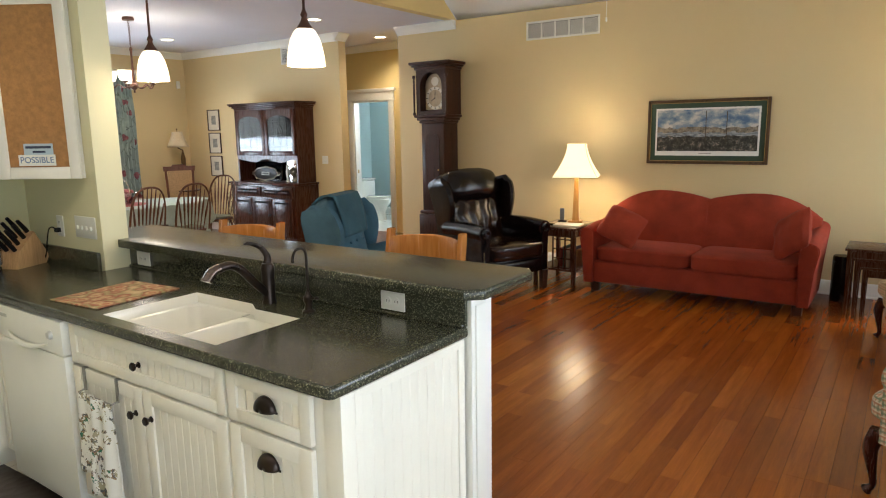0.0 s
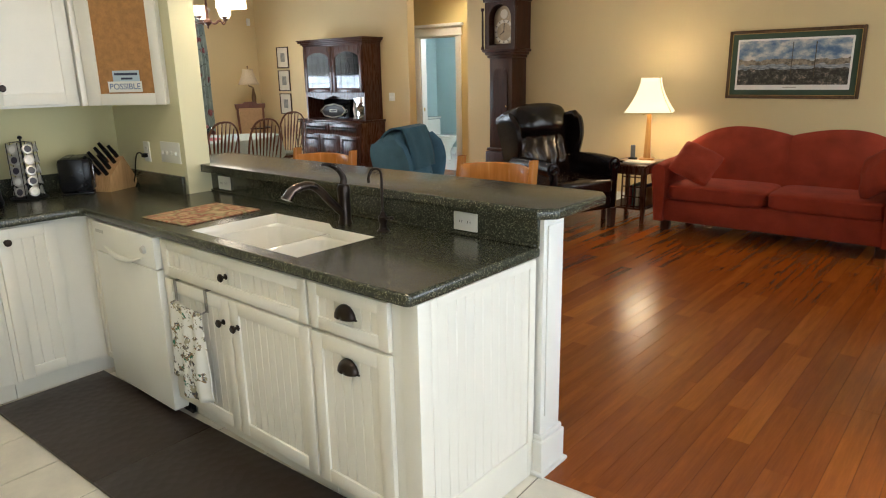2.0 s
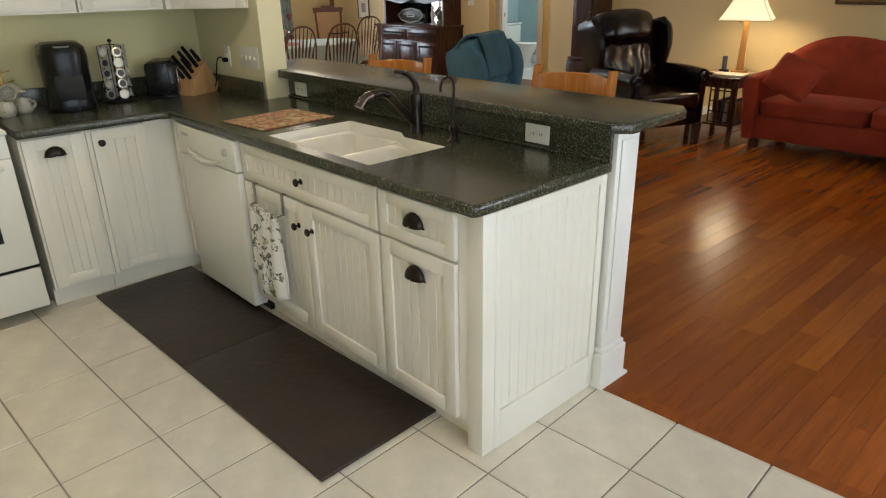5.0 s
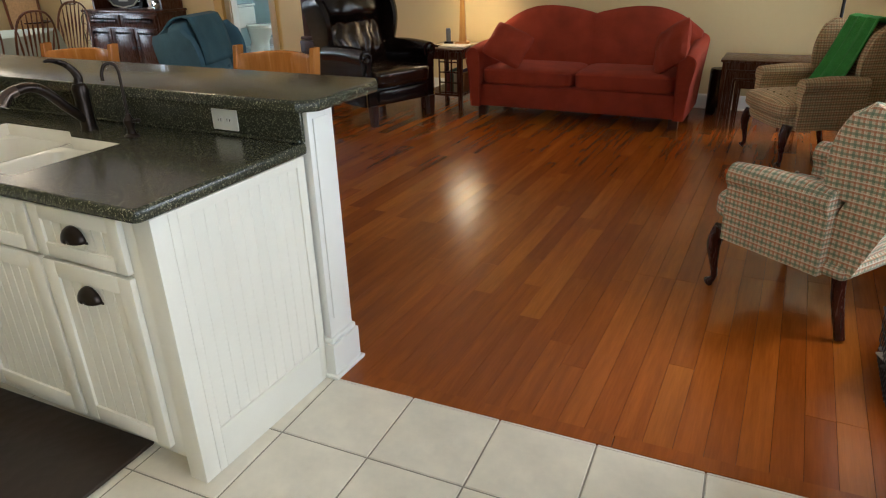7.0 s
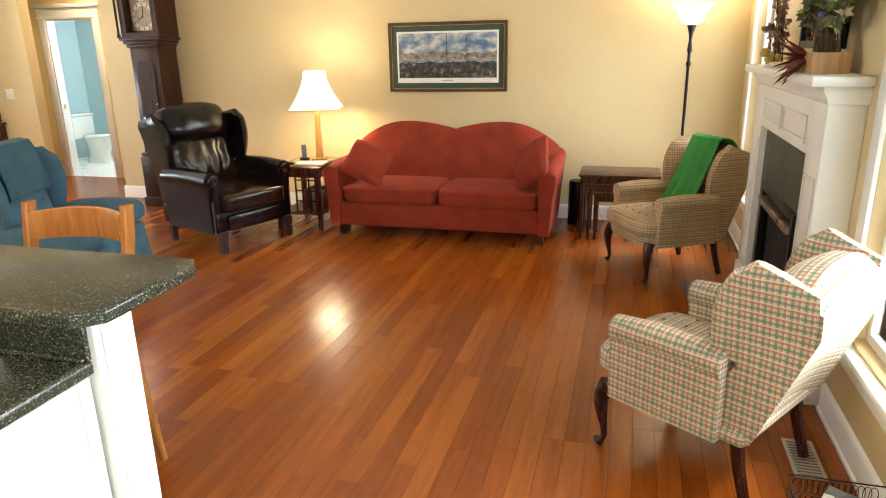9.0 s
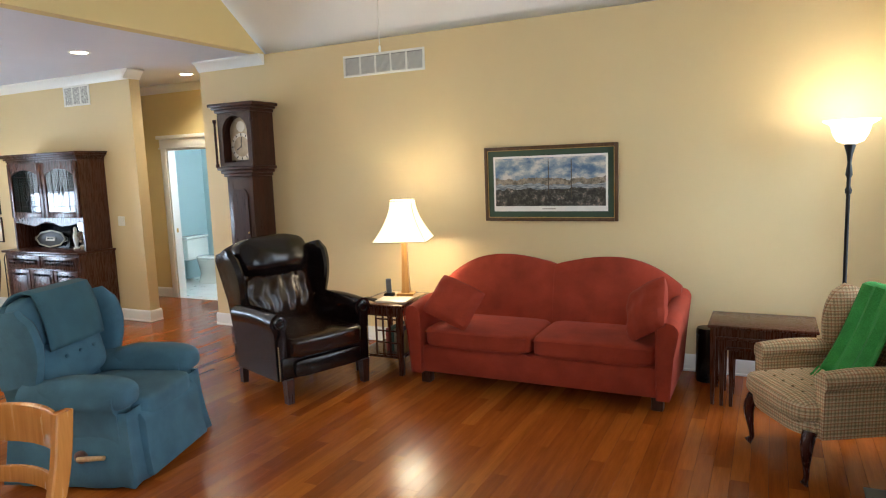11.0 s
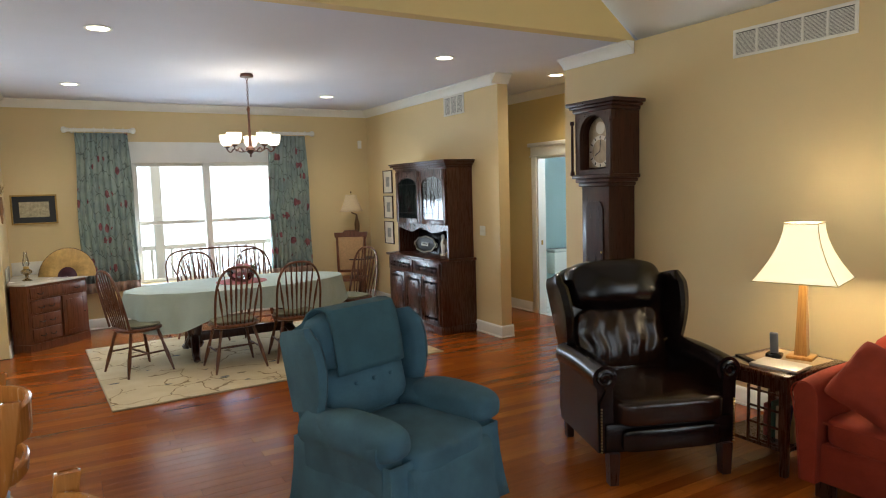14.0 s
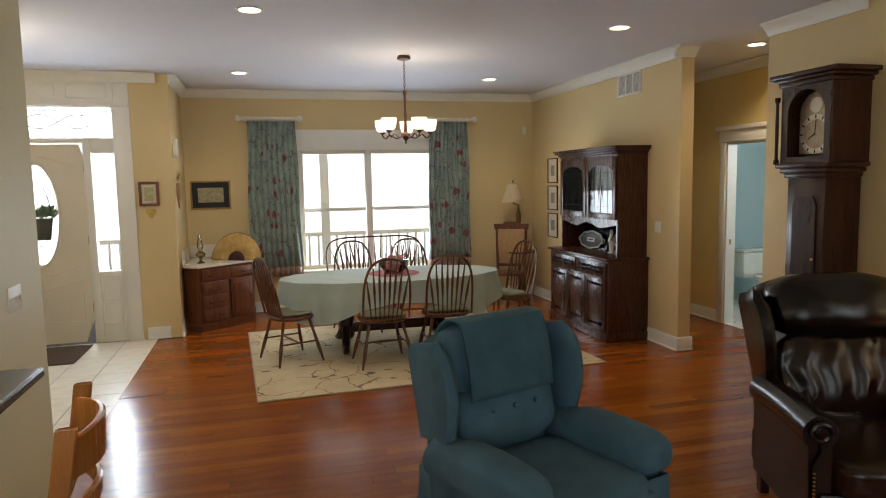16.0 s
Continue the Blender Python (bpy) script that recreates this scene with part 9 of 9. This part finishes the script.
for nm, a in (("sidelight_glass", (0.045, 0.80, 0.258, 2.10)), ("transom_glass", (-1.25, 2.285, 0.305, 2.60))):
    g = part(nm, boxes((XD - 0.055, a[0] - 0.01, a[1], XD - 0.05, a[2] + 0.01, a[3])), pane, u)
    g.visible_shadow = False
bm = bmesh.new()
xl = XD - 0.045
for z in (2.33, 2.555):
    tube(bm, [(xl, -1.25, z), (xl, 0.27, z)], 0.004, 5)
for k in range(14):
    y = -1.2 + 0.108 * k
    tube(bm, [(xl, y, 2.262), (xl, y, 2.33)], 0.003, 5)
    tube(bm, [(xl, y + 0.05, 2.555), (xl, y + 0.05, 2.595)], 0.003, 5)
for s in (-1, 1):
    tube(bm, [(xl, -1.0 + 1.1 * k / 24, 2.44 + s * 0.075 * math.sin(3 * math.pi * k / 24)) for k in range(25)], 0.005, 5)
part("transom_lead", bm, black_metal, u)
bm = bmesh.new()
box(bm, XD + 0.001, 0.30, 0.0, XD + 0.022, 0.455, ZC - 0.004, bevel=0.004)
box(bm, XD + 0.001, -1.42, 2.62, XD + 0.020, 0.299, ZC - 0.004, bevel=0.003)
box(bm, XD + 0.020, -1.42, 2.60, XD + 0.040, 0.455, 2.635, bevel=0.006)
for y0, y1 in ((-1.2, -0.25), (-0.16, 0.24)):
    for q in ((y0, 2.68, y1, 2.70), (y0, 2.82, y1, 2.84), (y0, 2.68, y0 + 0.02, 2.84), (y1 - 0.02, 2.68, y1, 2.84)):
        box(bm, XD + 0.020, q[0], q[1], XD + 0.030, q[2], q[3], bevel=0.003)
structure("trim_entry", bm, trim_white, "white panelled casing around the front door", "trim")
crown_y("trim", -2.0, 0.74, XD + 0.022, 1)
u = thing("door_planter", pose(XD - 0.17, cy, 1.42), "black wire door planter with green foliage outside", "planter")
bm = bmesh.new()
rings = [[(0.06 * k * math.cos(a), 0.115 * k * math.sin(a), z) for a in [2 * math.pi * i / 20 for i in range(20)]] for z, k in ((-0.26, 0.7), (-0.02, 1.0))]
ring_mesh(bm, rings)
part("basket", bm, black_metal, u)
bm = bmesh.new()
for k in range(110):
    p = Vector((RF.uniform(-0.05, 0.05), RF.uniform(-0.12, 0.12), RF.uniform(-0.03, 0.05)))
    leaf(bm, p, Vector((RF.uniform(-0.5, 0.5), RF.uniform(-0.8, 0.8), RF.uniform(0.2, 1.2))), rv(), RF.uniform(0.06, 0.13), 0.02)
part("foliage", bm, plain("planter_green", (0.04, 0.13, 0.05), 0.6, var=0.4, scale=30), u)
bm = bmesh.new()
tube(bm, [(0, 0.10 * math.cos(math.pi * k / 12), 0.28 * math.sin(math.pi * k / 12)) for k in range(13)], 0.004, 5)
tube(bm, [(0, 0, 0.28), (0.05, 0, 0.32), (0.125, 0, 0.32)], 0.004, 5)
part("hanger", bm, black_metal, u)
solo("door_mat", boxes((-0.40, -0.50, 0.001, 0.40, 0.50, 0.014), bevel=0.004), plain("mat_brown", (0.07, 0.042, 0.028), 0.95, var=0.3, scale=30, bs=0.5, bscale=200), pose(-7.30, -0.55, 0), "brown bristle door mat inside the front door", "mat")
u = thing("entry_light", pose(-5.7, -0.42, ZC), "dark-trimmed flush ceiling light in the entry", "ceiling light")
bm = bmesh.new()
lathe(bm, [(0.06, -0.03), (0.065, -0.01), (0.05, 0.0)], 20)
lathe(bm, [(0.05, -0.14), (0.065, -0.13), (0.03, -0.06), (0.012, -0.03)], 18)
part("bracket", bm, bronze, u)
bm = bmesh.new()
lathe(bm, [(0.0, -0.215), (0.035, -0.205), (0.052, -0.17), (0.05, -0.141)], 18)
part("globe", bm, glow("entry_glass", (1.0, 0.88, 0.66), 6), u)
point_light("entry_bulb", (-5.7, -0.42, 2.66), 30, SOFT, 0.05)

# hall and bathroom
u = tagged(new("door_2"), "white cased bathroom doorway with flat head trim", "door", "", "structure")
bm = bmesh.new()
for x0, x1 in ((-6.40, -6.302), (-5.538, -5.44)):
    box(bm, x0, YB - 0.02, 0.0, x1, YB - 0.001, 2.10, bevel=0.004)
box(bm, -6.41, YB - 0.022, 2.10, -5.43, YB - 0.001, 2.235, bevel=0.003)
box(bm, -6.425, YB - 0.032, 2.10, -5.415, YB - 0.001, 2.12, bevel=0.004)
box(bm, -6.45, YB - 0.05, 2.235, -5.39, YB - 0.001, 2.285, bevel=0.012)
part("casing", bm, trim_white, u)
part("jamb", boxes((-6.302, YB - 0.001, 0, -6.28, YB + 0.121, 2.10), (-5.56, YB - 0.001, 0, -5.538, YB + 0.121, 2.10), (-6.28, YB - 0.001, 2.08, -5.56, YB + 0.121, 2.10)), trim_white, u)
part("strike_plate", boxes((-6.2805, YB + 0.04, 0.93, -6.278, YB + 0.07, 0.99)), brass, u)
BX0, BX1, BY0, BY1 = -7.5, -4.9, YB + 0.12, 8.75
structure("wall_bath_north", boxes((BX0, BY1, 0, BX1, BY1 + 0.1, 2.5)), wall_teal, "pale teal bathroom wall", "wall")
structure("wall_bath_west", boxes((BX0 - 0.1, BY0, 0, BX0, BY1 + 0.1, 2.5)), wall_teal, "pale teal bathroom wall", "wall")
structure("wall_bath_east", boxes((BX1, BY0, 0, BX1 + 0.1, BY1 + 0.1, 2.5)), wall_teal, "pale teal bathroom wall", "wall")
structure("wall_bath_south", boxes((BX0, BY0 + 0.001, 0, -6.302, BY0 + 0.012, 2.5), (-5.538, BY0 + 0.001, 0, BX1, BY0 + 0.012, 2.5)), wall_teal, "pale teal bathroom wall", "wall")
structure("ceiling_bath", boxes((BX0 - 0.1, BY0, 2.5, BX1 + 0.1, BY1 + 0.1, 2.6)), ceil_white, "white bathroom ceiling", "ceiling")
base_x(BX0, BX1, BY1 - 0.002, -1)
# bulb and globe are added out of view to light the bathroom walls
point_light("bath_fill", (-5.3, 7.9, 2.25), 42, (0.95, 0.97, 1.0), 0.08)
bm = bmesh.new()
lathe(bm, [(0.0, -0.16), (0.07, -0.14), (0.11, -0.08), (0.12, -0.02), (0.12, 0.0)], 22, (-5.3, 7.9, 2.5))
solo("bath_fill_globe", bm, glow("bath_glass", (0.97, 0.98, 1.0), 3), pose(0, 0, 0), "unseen white glass globe added to light the bathroom", "ceiling light")
u = thing("toilet", pose(-6.78, 8.05, 0, 0, 0, -90), "white porcelain toilet with closed lid", "toilet")
bm = bmesh.new()
rings = []
for z, rx, ry2, oy in ((0.0, 0.12, 0.22, -0.02), (0.03, 0.115, 0.21, -0.02), (0.15, 0.10, 0.18, 0.0), (0.25, 0.13, 0.21, 0.02), (0.35, 0.175, 0.25, 0.05), (0.39, 0.185, 0.26, 0.05), (0.40, 0.18, 0.255, 0.05)):
    rings.append([(rx * math.cos(a), oy + ry2 * math.sin(a), z) for a in [2 * math.pi * i / 28 for i in range(28)]])
ring_mesh(bm, rings)
part("bowl", bm, porcelain, u)
bm = bmesh.new()
lathe(bm, [(0.185, 0.402), (0.19, 0.41), (0.188, 0.435), (0.17, 0.445), (0.0, 0.447)], 28, (0, 0.05, 0), 1.0, 1.38)
part("lid", bm, porcelain, u)
part("tank", boxes((-0.22, -0.42, 0.38, 0.22, -0.22, 0.72), bevel=0.025), porcelain, u)
part("tank_lid", boxes((-0.23, -0.43, 0.722, 0.23, -0.21, 0.76), bevel=0.012), porcelain, u)
u = thing("toilet_paper", pose(-6.45, 8.70, 0.72), "toilet paper roll on a wall holder", "toilet paper")
bm = bmesh.new()
tube(bm, [(-0.055, 0, 0), (0.055, 0, 0)], 0.055, 20)
part("roll", bm, paper_white, u)
bm = bmesh.new()
tube(bm, [(-0.08, 0.045, 0.0), (-0.08, 0, 0), (0.08, 0, 0), (0.08, 0.045, 0.0)], 0.008, 8)
part("holder", bm, chrome, u)
floor_bt = tagged(new("floor_bath"), "white bathroom floor tiles", "floor", "", "structure")
part("grout", boxes((BX0, YB + 0.0, -0.011, BX1, BY1, -0.004)), grout_mat, floor_bt)
bath_tile = plain("bath_tile", (0.72, 0.72, 0.68), 0.3, var=0.04)
for i in range(9):
    for j in range(6):
        part("tile", boxes((BX0 + 0.29 * i + 0.003, YB + 0.29 * j + 0.003, -0.01, BX0 + 0.29 * (i + 1) - 0.003, YB + 0.29 * (j + 1) - 0.003, 0.001)), bath_tile, floor_bt)

# ---- pieces of the floors ----
def plank_mesh(w, l):
    bm = bmesh.new()
    g = 0.0006
    x0, x1, y0, y1 = -w / 2 + g, w / 2 - g, g, l - g
    c, e = 0.0006, 0.00015
    lo = [bm.verts.new(p) for p in ((x0, y0, -0.012), (x1, y0, -0.012), (x1, y1, -0.012), (x0, y1, -0.012))]
    mi = [bm.verts.new(p) for p in ((x0, y0, -c), (x1, y0, -c), (x1, y1, -c), (x0, y1, -c))]
    up = [bm.verts.new(p) for p in ((x0 + e, y0 + e, 0), (x1 - e, y0 + e, 0), (x1 - e, y1 - e, 0), (x0 + e, y1 - e, 0))]
    for a, q in ((lo, mi), (mi, up)):
        for i in range(4):
            bm.faces.new((a[i], a[(i + 1) % 4], q[(i + 1) % 4], q[i]))
    bm.faces.new(up)
    return bm


PW = 0.094
LENGTHS = [0.35 + 0.15 * i for i in range(8)]
PMESH = {}
RP = random.Random(21)
floor_lr = tagged(new("floor_living"), "glossy red-brown hardwood plank floor", "floor", "", "structure")


def plank_obj_at(x, y, l):
    key = round(l, 2)
    if key not in PMESH:
        PMESH[key] = mesh_of("plank", plank_mesh(PW, key), plank_obj, False)
    ob = new("plank", PMESH[key])
    ob.parent = floor_lr
    ob.location = (x, y, 0)


bm_rest = bmesh.new()


def plank_joined(x, y, l):
    v = []
    w = PW
    g, c, e = 0.0006, 0.0006, 0.00015
    q = [((-w / 2 + g, g), -0.012), ((-w / 2 + g, g), -c), ((-w / 2 + g + e, g + e), 0.0)]
    rings = []
    for (ix, iy), z in q:
        a = w / 2 + ix
        rings.append([bm_rest.verts.new(p) for p in ((x + ix, y + iy, z), (x - ix, y + iy, z), (x - ix, y + l - iy, z), (x + ix, y + l - iy, z))])
    for a, b2 in zip(rings, rings[1:]):
        for i in range(4):
            bm_rest.faces.new((a[i], a[(i + 1) % 4], b2[(i + 1) % 4], b2[i]))
    bm_rest.faces.new(rings[-1])


count = 0
nx = int((XE - -9.0) / PW)
for i in range(nx):
    x = XE - PW / 2 - i * PW
    near = x > -3.6
    y0 = 0.655 + 0.0524 * x if x > 0.05 else 0.755 if x > -2.1 else (YK if x > -4.4 else 0.60)
    if x < -7.72:
        y0 = 0.86
    y1 = YN if x > -4.5 else (YB if x > -5.3 else YB)
    y = y0
    first = True
    while y < y1 - 0.01:
        l = RP.choice(LENGTHS[3:]) if not first else RP.choice(LENGTHS)
        first = False
        if y + l > y1 - 0.3:
            l = y1 - y
        l = round(l / 0.05) * 0.05 if y + l < y1 - 0.06 else l
        if near and count < 300:
            plank_obj_at(x, y, l)
            count += 1
        else:
            plank_joined(x, y, l)
        y += l
rest = new("plank_rest", mesh_of("plank_rest", bm_rest, plank_isl, False))
rest.parent = floor_lr
tagged(rest, kind="stuff")
# border board between wood and tile
TURN = pose(0.41, 0.28, 0, 0, 0, 3.0)
for x0, x1 in ((-0.34, 0.71), (0.713, 1.80)):
    bm = bmesh.new()
    box(bm, x0, 0.337, -0.012, x1, 0.402, 0.002, bevel=0.001, seg=1)
    part("border_board", bm, plank_isl, floor_lr).matrix_local = TURN

floor_kt = tagged(new("floor_kitchen"), "cream ceramic floor tiles with grey grout", "floor", "", "structure")
floor_kt.matrix_world = TURN
part("grout", boxes((-2.9, -3.5, -0.011, 1.78, 0.336, -0.004)), grout_mat, floor_kt)


def tile_mesh(w, d):
    bm = bmesh.new()
    g, c = 0.003, 0.003
    rings = []
    for i, z in ((g, -0.011), (g, -c), (g + c, 0.0)):
        rings.append([bm.verts.new(p) for p in ((i, i, z), (w - i, i, z), (w - i, d - i, z), (i, d - i, z))])
    for a, q in zip(rings, rings[1:]):
        for k in range(4):
            bm.faces.new((a[k], a[(k + 1) % 4], q[(k + 1) % 4], q[k]))
    bm.faces.new(rings[-1])
    return mesh_of("tile", bm, tile_mat, False)


TM = {}


def tile_at(parent, x0, y0, x1, y1):
    key = (round(x1 - x0, 3), round(y1 - y0, 3))
    if key not in TM:
        TM[key] = tile_mesh(*key)
    ob = new("tile", TM[key])
    ob.parent = parent
    ob.location = (x0, y0, 0)


def tile_field(parent, gx, gy, ax0, ay0, ax1, ay1, px=0.333, py=0.333):
    i0, i1 = math.floor((ax0 - gx) / px), math.ceil((ax1 - gx) / px)
    j0, j1 = math.floor((ay0 - gy) / py), math.ceil((ay1 - gy) / py)
    for i in range(i0, i1):
        for j in range(j0, j1):
            x0, x1 = max(gx + i * px, ax0), min(gx + (i + 1) * px, ax1)
            y0, y1 = max(gy + j * py, ay0), min(gy + (j + 1) * py, ay1)
            if x1 - x0 > 0.01 and y1 - y0 > 0.001:
                tile_at(parent, x0, y0, x1, y1)


for j in range(-11, 2):
    y0, y1 = j * 0.333, min((j + 1) * 0.333, 0.335)
    lean_x = 0.0524 * y0
    if y1 - y0 > 0.001:
        tile_field(floor_kt, 0.0, y0, -2.80 + lean_x, max(y0, -3.5), 1.80 + lean_x, y1)
floor_en = tagged(new("floor_entry"), "cream ceramic entry floor tiles", "floor", "", "structure")
part("grout", boxes((-7.8, -2.0, -0.011, -3.6, 0.595, -0.004)), grout_mat, floor_en)
tile_field(floor_en, -7.74, 0.26, -7.8, -2.0, -4.42, 0.595)
